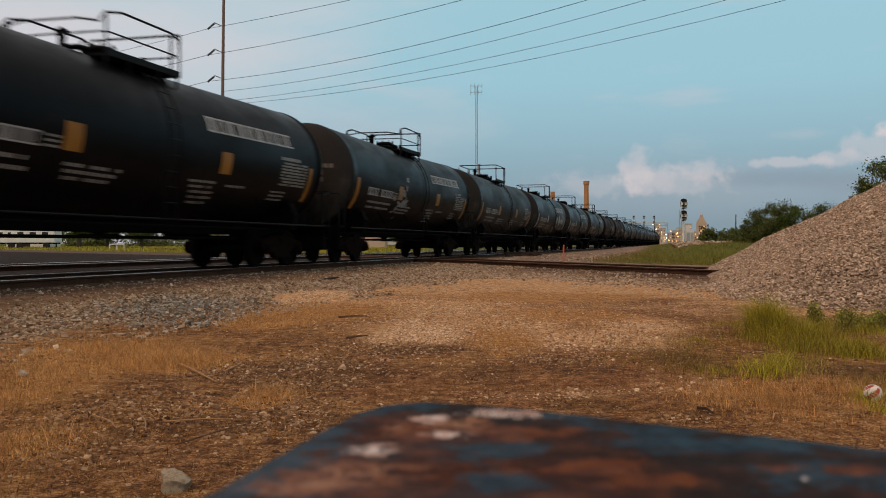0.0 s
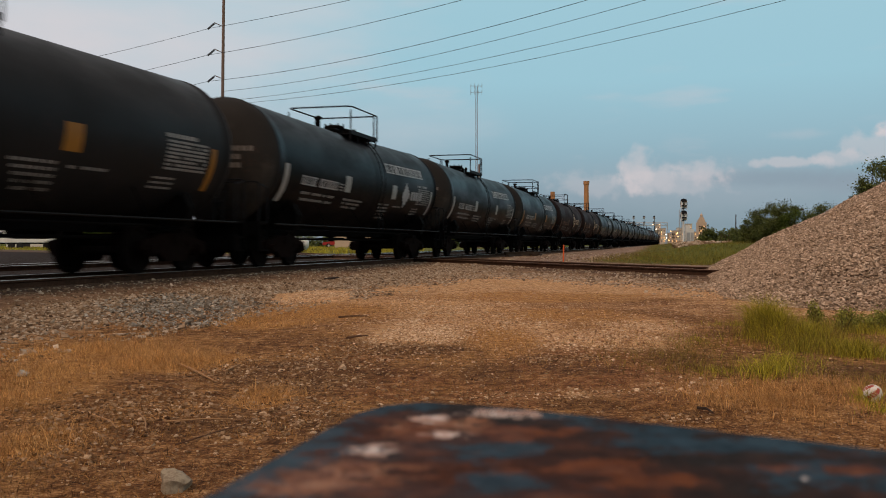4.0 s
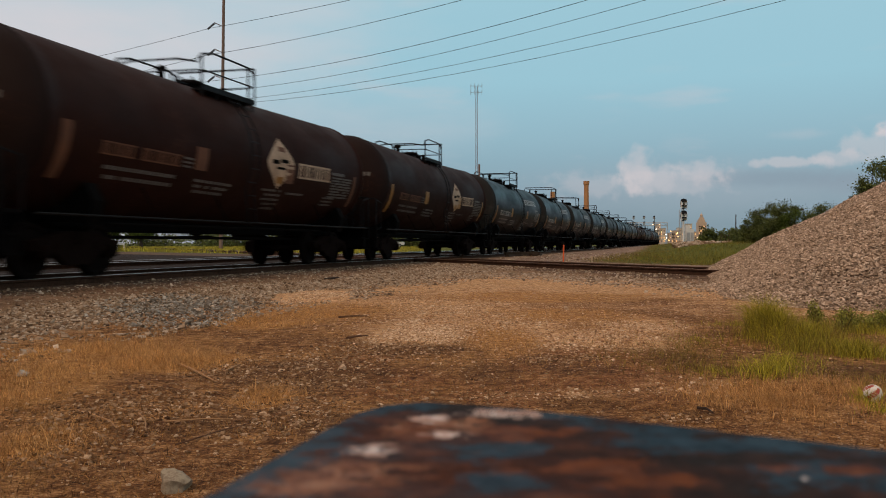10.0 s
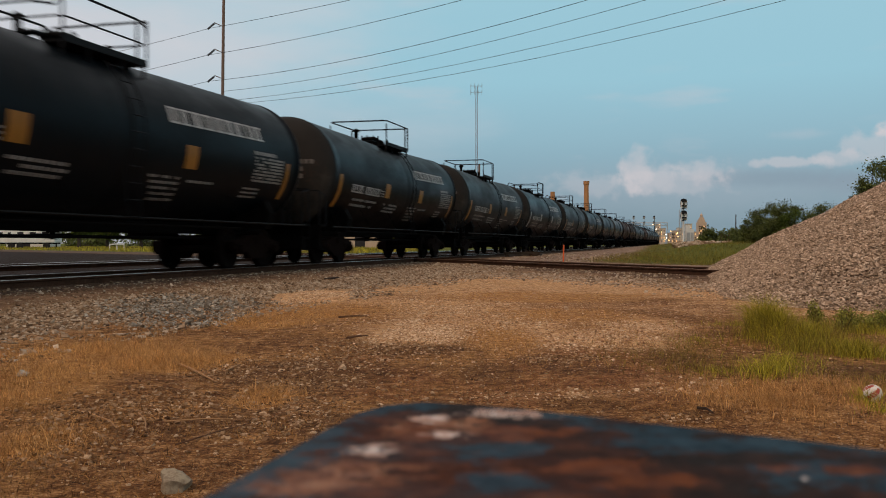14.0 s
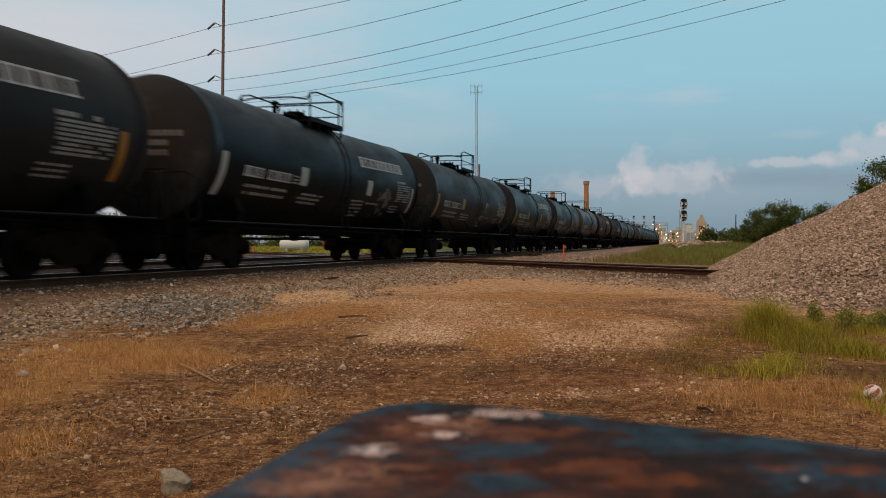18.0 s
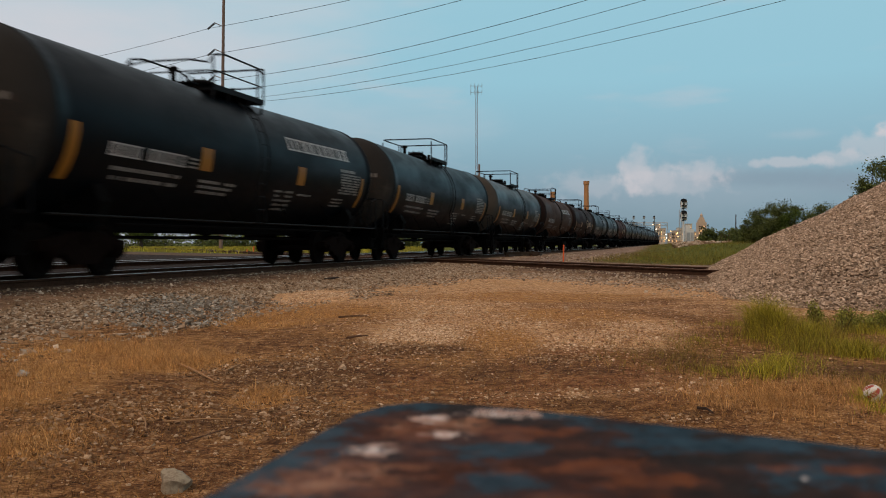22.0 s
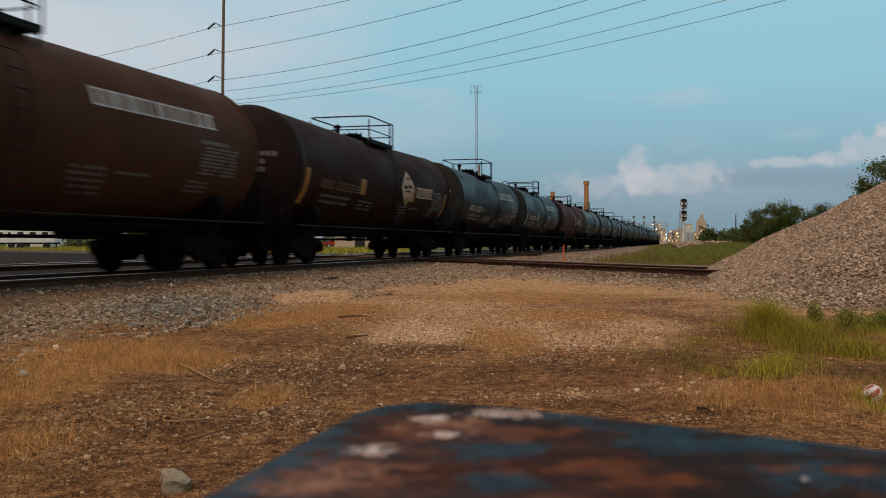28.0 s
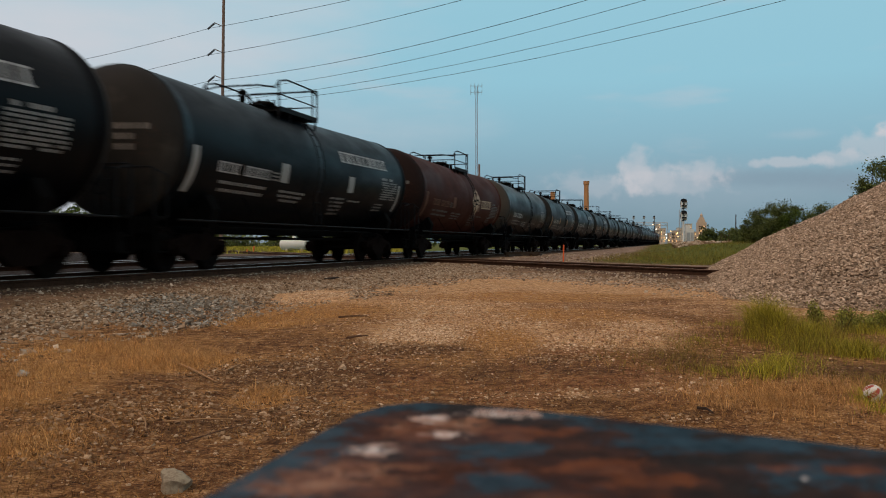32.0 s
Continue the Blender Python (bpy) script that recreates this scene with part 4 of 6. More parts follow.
def tank_car(length, paint, tape, marks, plat_y, seed):
    rng = random.Random(seed)
    half = length / 2 - 0.55 - HEAD
    brownish = paint in ("brown", "red", "orange")
    car = tagged(new("tank_car"), f"{PAINT_WORDS[paint]} railway tank car with a railed top walkway", "tank car", "tank cars of the train")
    part("tank", tank_shell(half), PAINT[paint], car)
    for s in (-1, 1):
        part("tank_head", HEAD_MESH.copy(), M_HEAD_BROWN if brownish else M_HEAD_PALE if paint == "pale" else M_HEAD, car, "dusty domed tank end", pose(0, s * half, TANK_ZC, 0, 0, 0 if s > 0 else 180))
        e = pose(0, s * (half + HEAD - 0.3), 0, 0, 0, 0 if s > 0 else 180)
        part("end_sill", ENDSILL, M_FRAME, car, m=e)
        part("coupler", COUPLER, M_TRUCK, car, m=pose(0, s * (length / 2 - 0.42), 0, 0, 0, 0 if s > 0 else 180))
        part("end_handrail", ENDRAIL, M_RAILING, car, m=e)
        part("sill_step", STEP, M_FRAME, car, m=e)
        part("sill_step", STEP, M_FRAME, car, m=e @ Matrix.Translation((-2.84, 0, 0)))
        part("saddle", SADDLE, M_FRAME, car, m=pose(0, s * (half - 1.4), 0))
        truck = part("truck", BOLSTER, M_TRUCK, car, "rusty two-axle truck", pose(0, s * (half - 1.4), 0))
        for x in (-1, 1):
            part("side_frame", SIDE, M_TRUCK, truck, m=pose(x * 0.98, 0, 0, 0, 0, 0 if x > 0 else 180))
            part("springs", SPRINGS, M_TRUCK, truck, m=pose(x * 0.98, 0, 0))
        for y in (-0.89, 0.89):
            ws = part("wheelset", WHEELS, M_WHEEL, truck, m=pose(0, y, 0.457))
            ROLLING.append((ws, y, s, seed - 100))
        bm = bmesh.new()
        pipe(bm, [(s * 1.56, -half - 0.3, 1.04), (s * 1.56, half + 0.3, 1.04)], 0.022, 8)
        part("side_pipe", bm, M_PIPE, car)
        for k in range(6):
            yy = -half + 0.3 + k * (2 * half - 0.6) / 5
            bm = bmesh.new()
            rod(bm, (s * 1.55, yy, 1.04), (s * 1.22, yy, 1.62), 0.012, 6)
            part("bracket", bm, M_FRAME, car)
    ladder = new("ladder")
    ladder.parent = car
    ladder.matrix_basis = pose(0, plat_y, 0)
    for y in (-0.2, 0.2):
        part("stile", LADDER[0], M_RAILING, ladder, m=pose(0, y, 0))
    for x, z in LADDER[2]:
        part("rung", LADDER[1], M_RAILING, ladder, m=pose(x, 0, z))
    part("brake_wheel", BRAKE, M_RAILING, car, m=pose(0, half + HEAD - 0.3, 0))
    top = pose(0, plat_y, -0.08 if "L" in marks else 0.0)
    walkway = part("walkway", PLATFORM, M_RAILING, car, "black grated walkway", top)
    style = rng.random()
    part("handrail", HOOP if style < 0.6 else MIDLOOP, M_RAILING, walkway)
    if style < 0.75:
        part("handrail", LOOP, M_RAILING, walkway)
    for x in (-1, 1):
        for y in (-PLAT_L, PLAT_L - 0.32, PLAT_L):
            part("post", POST, M_RAILING, walkway, m=pose(x * PLAT_W, y, 0 if y > PLAT_L - 0.1 else -0.06 if y > 0 else -0.13))
    part("manway", MANWAY, M_FRAME, car, "black bolted manway dome", top)
    for name, me in zip(("valve_housing", "vent", "vent"), VALVE):
        part(name, me, M_FRAME, car, m=top)
    bm = bmesh.new()
    pipe(bm, [(0.42, -half - 0.2, 0.92), (0.42, -half + 2.6, 0.70), (0.42, half - 2.6, 0.70), (0.42, half + 0.2, 0.92)], 0.032, 8)
    part("brake_pipe", bm, M_FRAME, car)
    bm = bmesh.new()
    pipe(bm, [(1.05, -half + 2.2, 0.93), (1.05, half - 2.2, 0.93)], 0.026, 8)
    part("brake_rod", bm, M_FRAME, car)
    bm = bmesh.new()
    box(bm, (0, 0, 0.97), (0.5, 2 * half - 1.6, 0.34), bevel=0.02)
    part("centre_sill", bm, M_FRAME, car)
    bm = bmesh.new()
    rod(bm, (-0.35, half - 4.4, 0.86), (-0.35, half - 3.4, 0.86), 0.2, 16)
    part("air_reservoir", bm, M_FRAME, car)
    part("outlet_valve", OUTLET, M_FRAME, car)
    lettering(car, half, tape, marks, rng)
    return car


def build_train():
    corner = [SPEED * c[0] - TRACK_P * math.tan(TURN) for c in CARS]
    mid = [c - PLAT_L for c in corner]
    ends = [mid[0] - 8.8] + [(a + b) / 2 for a, b in zip(mid, mid[1:])] + [mid[-1] + 8.6]
    for i, c in enumerate(CARS):
        centre, length = (ends[i] + ends[i + 1]) / 2, ends[i + 1] - ends[i]
        car = tank_car(length, c[1], c[2], c[3], mid[i] - centre, 100 + i)
        MOVING.append((car, centre))


build_train()

# ---- gravel pile ----
PILE_SLOPE = 0.54


def pile_z(x, y):
    """A heap of crushed stone: a front slope and an end slope that meet in a rounded corner."""
    x, y = np.asarray(x, float), np.asarray(y, float)
    front = (y - 12.1 + 0.42 * (x - 4.0)) * 0.92
    end = (x - 3.88 - 0.20 * (y - 12.0)) * 0.98
    back = (27.0 - y) * 0.9
    k = 0.9
    d = -k * np.log(np.exp(-front / k) + np.exp(-end / k) + np.exp(-back / k))
    h = PILE_SLOPE * d
    h = np.where(h > 3.4, 3.4 + 0.6 * np.tanh((h - 3.4) / 0.6), h)
    return h + 0.05 * wave(x * 1.7, y * 1.7) * np.clip(h, 0, 1)


def pile_material():
    m = Mat("crushed_limestone", 0.9, 0, 0.3)
    grit = m.noise(40, 4, 0.7)
    c = m.ramp(m.island(), [(0.0, (0.14, 0.093, 0.060)), (0.3, (0.34, 0.238, 0.162)), (0.7, (0.50, 0.36, 0.252)), (1.0, (0.74, 0.56, 0.42))])
    c = m.mix(m.step(grit, 0.35, 0.7, 0, 0.3), c, (0.20, 0.14, 0.105))
    m.color(c)
    m.bump(grit, 0.5, 0.01)
    return m.m


M_PILE = pile_material()
M_PILE_CORE = plain("pile_fines", (0.24, 0.165, 0.12), 0.95, 0, 0.4, 12, 0.6)


def build_pile():
    rng = np.random.default_rng(5)
    xs, ys = np.arange(2.5, 26, 0.18), np.arange(10.0, 28, 0.18)
    X, Y = np.meshgrid(xs, ys)
    Z = np.maximum(pile_z(X, Y) - 0.03, -0.25)
    V = np.stack([X, Y, Z], 2).reshape(-1, 3)
    w = len(xs)
    i = (np.arange(len(ys) - 1)[:, None] * w + np.arange(w - 1)[None]).ravel()
    heap = tagged(new("gravel_pile"), "tall pile of pinkish grey crushed stone", "gravel pile")
    core = soup("core", V, np.stack([i, i + 1, i + 1 + w, i + w], 1), M_PILE_CORE, True)
    part("core", core, None, heap)
    n = 240000
    x, y = rng.uniform(3.0, 14.5, n), rng.uniform(10.6, 24, n)
    z = pile_z(x, y)
    ok = (z > -0.02) & (x < 0.52 * y + 0.3) & (y < 23.0)
    x, y, z = x[ok], y[ok], z[ok]
    size = np.exp(rng.normal(-3.85, 0.32, len(x)))
    v, f = stones(np.stack([x, y, z], 1), size, rng, 0.5)
    part("crushed_stone", soup("crushed_stone", v, f, M_PILE), None, heap)["kind"] = "stuff"


build_pile()

# ---- steel box on which the camera stands ----


def steel_box_material():
    m = Mat("worn_blue_paint_over_rust", 0.7, 0.0, 0.045)
    a, b, c3 = m.noise(6, 6, 0.6), m.noise(45, 5, 0.7), m.noise(2.4, 3)
    worn = m.step(m.noise(26, 7, 0.72), 0.34, 0.66)
    paint = m.ramp(b, [(0.3, (0.010, 0.024, 0.036)), (0.7, (0.030, 0.062, 0.088))])
    dull = m.ramp(b, [(0.3, (0.010, 0.008, 0.0075)), (0.7, (0.026, 0.021, 0.020))])
    rust = m.ramp(b, [(0.28, (0.014, 0.005, 0.003)), (0.5, (0.046, 0.0125, 0.005)), (0.72, (0.15, 0.042, 0.012))])
    warm = m.ramp(b, [(0.28, (0.045, 0.012, 0.004)), (0.72, (0.20, 0.058, 0.017))])
    c = m.mix(m.step(m.math("ADD", m.math("MULTIPLY", a, 0.7), m.math("MULTIPLY", c3, 0.5)), 0.57, 0.70), rust, dull)
    # sound paint: along both rims and in islands on the rust
    for x0, y0, rx, ry in ((-0.095, 0.56, 0.028, 0.10), (-0.040, 0.685, 0.030, 0.022), (0.085, 0.655, 0.05, 0.014), (0.155, 0.605, 0.05, 0.017), (0.225, 0.560, 0.055, 0.020), (0.315, 0.495, 0.06, 0.020), (0.165, 0.555, 0.05, 0.022), (0.032, 0.535, 0.022, 0.020), (0.040, 0.463, 0.022, 0.018), (0.20, 0.495, 0.03, 0.02), (0.24, 0.470, 0.05, 0.030), (-0.10, 0.47, 0.03, 0.03)):
        c = m.mix(m.blob(x0, y0, rx * 1.15, ry * 1.15, worn, 0.9), c, paint)
    for x0, y0, rx, ry in ((0.045, 0.590, 0.035, 0.018), (0.075, 0.500, 0.030, 0.022), (-0.022, 0.590, 0.016, 0.022), (0.182, 0.500, 0.010, 0.012), (0.222, 0.490, 0.012, 0.012), (0.105, 0.470, 0.03, 0.012)):
        c = m.mix(m.blob(x0, y0, rx, ry, worn, 0.85), c, warm)
    # pale scuffs near the corner
    rag = m.step(m.noise(75, 6, 0.75), 0.36, 0.64)
    bare = m.ramp(m.noise(75, 5, 0.7), [(0.36, (0.36, 0.17, 0.11)), (0.5, (0.62, 0.48, 0.42)), (0.60, (0.86, 0.80, 0.78))])
    pink = m.ramp(m.noise(75, 5, 0.7), [(0.36, (0.09, 0.026, 0.011)), (0.5, (0.30, 0.125, 0.062)), (0.62, (0.55, 0.32, 0.21))])
    for x0, y0, rx, ry, amount, tone in ((-0.007, 0.634, 0.008, 0.012, 1.0, bare), (0.002, 0.583, 0.009, 0.008, 1.0, bare), (0.044, 0.653, 0.020, 0.011, 0.75, bare), (0.021, 0.629, 0.008, 0.006, 1.0, pink), (0.012, 0.612, 0.014, 0.016, 0.7, pink), (-0.040, 0.539, 0.009, 0.009, 0.9, bare), (-0.045, 0.490, 0.022, 0.014, 0.8, pink), (-0.062, 0.462, 0.022, 0.010, 0.75, pink), (-0.075, 0.449, 0.015, 0.008, 0.7, pink), (-0.030, 0.600, 0.006, 0.020, 0.5, pink), (0.184, 0.473, 0.0028, 0.0035, 0.8, bare)):
        c = m.mix(m.blob(x0, y0, rx * 1.3, ry * 1.3, rag, amount), c, tone)
    m.color(c)
    m.link(m.step(a, 0.3, 0.7, 0.45, 0.85), m.b.inputs["Roughness"])
    m.bump(b, 0.4, 0.004)
    return m.m


def build_steel_box():
    mat = steel_box_material()
    ob = tagged(new("steel_box"), "rusty steel box with worn blue paint", "steel box")
    corner = [(-0.051, 0.6975), (-0.014, 0.716), (0.034, 0.701), (0.126, 0.643), (0.261, 0.550), (0.62, 0.29), (0.50, -0.45), (-0.42, -0.35), (-0.25, 0.0), (-0.12, 0.457), (-0.088, 0.595), (-0.071, 0.66)]
    for name, top, low, inset, bev in (("top_plate", 0.73, 0.70, 1.0, 0.012), ("body", 0.70, 0.0, 0.94, 0.0)):
        bm = bmesh.new()
        a = [bm.verts.new((x * inset, 0.1 + (y - 0.1) * inset, top)) for x, y in corner]
        b = [bm.verts.new((x * inset, 0.1 + (y - 0.1) * inset, low)) for x, y in corner]
        bm.faces.new(a[::-1])
        bm.faces.new(b)
        n = len(corner)
        for i in range(n):
            bm.faces.new((a[i], a[(i + 1) % n], b[(i + 1) % n], b[i]))
        bmesh.ops.recalc_face_normals(bm, faces=bm.faces)
        if bev:
            es = [e for e in bm.edges if all(v.co.z > 0.72 for v in e.verts)]
            bmesh.ops.bevel(bm, geom=es, offset=bev, segments=4, affect="EDGES")
        part(name, bm, mat, ob)


build_steel_box()

# ---- poles, wires and skyline ----
M_POLE = plain("grey_brown_pole", (0.20, 0.13, 0.10), 0.8, 0, 0.2, 3)
M_WIRE = plain("dark_wire", (0.03, 0.035, 0.04), 0.6, 0.3, 0.1)
M_INSUL = plain("dark_insulator", (0.03, 0.03, 0.035), 0.4)
FOC = 1645.0


def at_px(u, v, z_deep):
    """A place z_deep metres ahead, u and v being its offsets from the view axis and the level, in lens units."""
    return Vector((u / FOC * z_deep, z_deep, EYE_Z + v / FOC * z_deep))


def wire(name, a, b, sag, r, parent):
    bm = bmesh.new()
    n = 28
    pts = []
    for i in range(n + 1):
        t = i / n
        p = a.lerp(b, t)
        p.z -= sag * 4 * t * (1 - t)
        pts.append(p)
    side = (b - a).cross(Vector((0, 0, 1))).normalized()
    rings = [[bm.verts.new(q + side * (r * math.cos(k * 1.2566)) + Vector((0, 0, r * math.sin(k * 1.2566)))) for k in range(5)] for q in pts]
    for u, v in zip(rings, rings[1:]):
        for k in range(5):
            bm.faces.new((u[k], u[(k + 1) % 5], v[(k + 1) % 5], v[k]))
    return part(name, bm, M_WIRE, parent)


def build_power_line():
    line = tagged(new("power_line_pole"), "tall tapered power pole with three arms of insulators", "power pole")
    base = at_px(-393, 0, 110.0)
    base.z = 0
    bm = bmesh.new()
    rod(bm, base, base + Vector((0.4, 0, 31.5)), 0.24, 12, 0.16)
    part("pole", bm, M_POLE, line)
    far = Vector((62.0, 22.0, 0))
    for h in (25.6, 22.5, 19.4):
        p = base + Vector((0.3, 0, h + EYE_Z))
        bm = bmesh.new()
        rod(bm, p, p + Vector((-0.9, -0.5, 0.35)), 0.05, 8)
        part("arm", bm, M_POLE, line)
        tip = p + Vector((-0.9, -0.5, 0.25))
        bm = bmesh.new()
        d = Vector((-0.75, 0.2, -0.55))
        for k in range(7):
            c = tip + d * (k / 6.0)
            rod(bm, c, c + d * 0.1, 0.13, 8)
        part("insulator", bm, M_INSUL, line)
        x1, z1, dip = {25.6: (78.0, 30.45, 2.5), 22.5: (82.0, 38.35, 5.0), 19.4: (66.0, 31.25, 5.0)}[h]
        wire("wire", tip + d, Vector((x1, 20.0, z1)), dip, 0.026, line)
        wire("wire", tip + d, Vector((-110.0, 150.0, h + EYE_Z - 2)), 2.2, 0.026, line)
    for h, dx, x1, z1, dip in ((17.9, 0.2, 54.0, 23.75, 3.5), (16.75, 0.5, 82.0, 32.6, 5.0), (16.4, 1.2, 80.0, 30.2, 5.0)):
        wire("wire", base + Vector((dx, -0.3, h + EYE_Z)), Vector((x1, 20.0, z1)), dip, 0.02, line)
    bm = bmesh.new()
    box(bm, base + Vector((0.4, 0, 16.5 + EYE_Z)), (2.4, 0.12, 0.14))
    part("crossarm", bm, M_POLE, line)


build_power_line()


def build_mast():
    mast = tagged(new("radio_mast"), "thin grey radio mast with small antennas on top", "radio mast")
    base = at_px(59, 0, 150.0)
    base.z = 0
    h = EYE_Z + 278 / FOC * 150
    bm = bmesh.new()
    for k in range(3):
        a = k * 2.094
        o = Vector((0.17 * math.cos(a), 0.17 * math.sin(a), 0))
        rod(bm, base + o, base + o + Vector((0, 0, h)), 0.04, 6)
    z = 0.5
    while z < h - 0.5:
        rod(bm, base + Vector((-0.17, 0, z)), base + Vector((0.17, 0, z + 0.45)), 0.02, 5)
        rod(bm, base + Vector((0.17, 0, z + 0.45)), base + Vector((-0.17, 0, z + 0.9)), 0.02, 5)
        z += 0.9
    part("lattice", bm, M_POLE, mast)
    for dz in (0, -1.0):
        bm = bmesh.new()
        rod(bm, base + Vector((-0.9, 0, h + dz)), base + Vector((0.9, 0, h + dz)), 0.035, 6)
        for x in (-0.9, -0.3, 0.3, 0.9):
            rod(bm, base + Vector((x, 0, h + dz - 0.4)), base + Vector((x, 0, h + dz + 0.4)), 0.03, 6)
        part("antenna", bm, M_POLE, mast)


build_mast()

M_STACK = plain("orange_brick_stack", (0.45, 0.21, 0.09), 0.85, 0, 0.15, 0.4)


def build_stack():
    ob = tagged(new("chimney_stack"), "tall orange brick factory chimney", "chimney")
    d = 420.0
    base = at_px(253.5, 0, d)
    base.z = 0
    h = EYE_Z + 110 / FOC * d
    bm = bmesh.new()
    lathe(bm, [(1.35, 0), (1.05, h - 1.6), (1.35, h - 1.5), (1.35, h), (0.7, h), (0.7, h - 2)], 20, "Z", Matrix.Translation(base))
    part("shaft", bm, M_STACK, ob)


build_stack()

# ---- plants ----


def foliage(name, lo, hi, rough=0.75):
    m = Mat(name, rough, 0, 0.25)
    c = m.ramp(m.island(), [(0.0, lo), (0.6, hi), (1.0, tuple(min(1, v * 1.7) for v in hi))])
    m.color(m.mix(m.step(m.noise(1.5, 3), 0.4, 0.7, 0, 0.45), c, lo))
    m.b.inputs["Transmission Weight"].default_value = 0.0
    return m.m


M_LEAF = foliage("dark_green_leaves", (0.032, 0.042, 0.010), (0.10, 0.12, 0.03))
M_LEAF_BRIGHT = foliage("mid_green_leaves", (0.025, 0.04, 0.007), (0.085, 0.12, 0.018))
M_GRASS = foliage("yellow_green_grass", (0.115, 0.098, 0.010), (0.40, 0.335, 0.034))
M_GRASS_DARK = foliage("field_grass", (0.075, 0.075, 0.011), (0.21, 0.185, 0.03))
M_GRASS_DEEP = foliage("deep_green_weeds", (0.045, 0.050, 0.007), (0.14, 0.132, 0.020))
M_OLIVE = foliage("olive_brown_grass", (0.075, 0.046, 0.010), (0.24, 0.160, 0.034), 0.9)
M_STRAW = foliage("dead_straw", (0.27, 0.13, 0.045), (0.60, 0.32, 0.118), 0.9)
M_DEAD = foliage("dead_brown_grass", (0.045, 0.019, 0.007), (0.34, 0.17, 0.056), 0.9)
M_BLEACHED = foliage("bleached_stalks", (0.40, 0.22, 0.10), (0.85, 0.58, 0.34), 0.9)
M_DARKGRASS = foliage("rotted_dark_grass", (0.045, 0.020, 0.008), (0.16, 0.072, 0.026), 0.9)
M_WEED = foliage("weed_leaves", (0.12, 0.125, 0.024), (0.28, 0.27, 0.05))
M_BARK = plain("grey_brown_bark", (0.06, 0.045, 0.035), 0.9, 0, 0.4, 8, 0.6)


def leaves(points, size, rng):
    """Pointed folded leaves, four corners each."""
    n = len(points)
    d = rng.normal(size=(n, 3))
    d /= np.linalg.norm(d, axis=1)[:, None]
    e = np.cross(d, rng.normal(size=(n, 3)))
    e /= np.linalg.norm(e, axis=1)[:, None]
    s = size * rng.uniform(0.6, 1.4, n)[:, None]
    v = np.stack([points - d * s, points + e * s * 0.45, points + d * s, points - e * s * 0.45], 1)
    f = np.arange(n * 4).reshape(n, 4)
    return v.reshape(-1, 3), f


def bush(name, x, y, width, height, n, leaf, mat, seed, label, category="bush", trunk=0.05, low=0.0, z0=None):
    """A woody plant: forked stems and a crown of leaf clumps with an uneven outline."""
    rng = np.random.default_rng(seed)
    base = Vector((x, y, float(ground_z(x, y)) - 0.05 if z0 is None else z0))
    ob = tagged(new(name), label, category)
    bm = bmesh.new()
    clumps = []
    stems = 5 if low < 0.2 else 1
    if low >= 0.2:
        rod(bm, base, base + Vector((0, 0, height * 0.45)), trunk * 1.6, 8, trunk)
    for k in range(16):
        a, r = rng.uniform(0, 6.283), width / 2 * math.sqrt(rng.uniform(0.02, 1)) * 0.85
        h = height * (low + (1 - low) * rng.uniform(0.25, 1.0) * (1 - 0.45 * (2 * r / width) ** 2))
        tip = base + Vector((r * math.cos(a), r * math.sin(a), h * 0.92))
        root = base + Vector((rng.uniform(-0.1, 0.1) * width * (stems > 1), rng.uniform(-0.1, 0.1) * width * (stems > 1), height * low * 0.8))
        midp = root.lerp(tip, 0.5) + Vector((rng.uniform(-0.1, 0.1) * width, rng.uniform(-0.1, 0.1) * width, 0))
        rod(bm, root, midp, trunk * 0.6, 6, trunk * 0.4)
        rod(bm, midp, tip, trunk * 0.4, 6, trunk * 0.12)
        clumps.append((tip, width * rng.uniform(0.10, 0.22)))
        clumps.append((midp, width * rng.uniform(0.10, 0.2)))
    part("branches" if stems > 1 else "trunk", bm, M_BARK, ob)
    pts = []
    for c, r in clumps:
        k = n // len(clumps)
        g = rng.normal(size=(k, 3)) * r * 0.55
        g[:, 2] *= 0.8
        pts.append(np.array(c) + g)
    pts = np.concatenate(pts)
    pts = pts[pts[:, 2] > base.z + 0.03]
    v, f = leaves(pts, leaf, rng)
    part("crown", soup("crown", v, f, mat), None, ob)
    return ob


def px(u, depth):
    return (u - 784) / FOC * depth


for u, d, w, h, n, k, seed in ((1336, 62, 1.9, 2.3, 15000, 0.042, 1), (1362, 60, 2.2, 2.95, 20000, 0.042, 2), (1322, 66, 1.3, 1.6, 7000, 0.042, 3), (1384, 59, 2.2, 2.9, 18000, 0.042, 4), (1412, 58, 2.4, 2.9, 18000, 0.042, 5), (1446, 57, 2.4, 2.8, 14000, 0.042, 6), (1306, 70, 1.3, 1.2, 5000, 0.042, 7)):
    bush("bush", px(u, d), d, w, h, n, k, M_LEAF if seed != 5 else M_LEAF_BRIGHT, seed, "dense dark green bush on the weedy bank")
for u, d, w, h, n, seed in ((1545, 40, 2.2, 4.75, 5200, 11), (1568, 40, 2.6, 5.2, 4200, 12), (1518, 40, 1.1, 4.0, 1500, 14), (1600, 42, 3.0, 5.2, 3000, 13)):
    bush("tree", px(u, d), d, w, h, n * 2, 0.05, M_LEAF, seed, "small green tree behind the gravel pile", "tree", 0.07, 0.35)
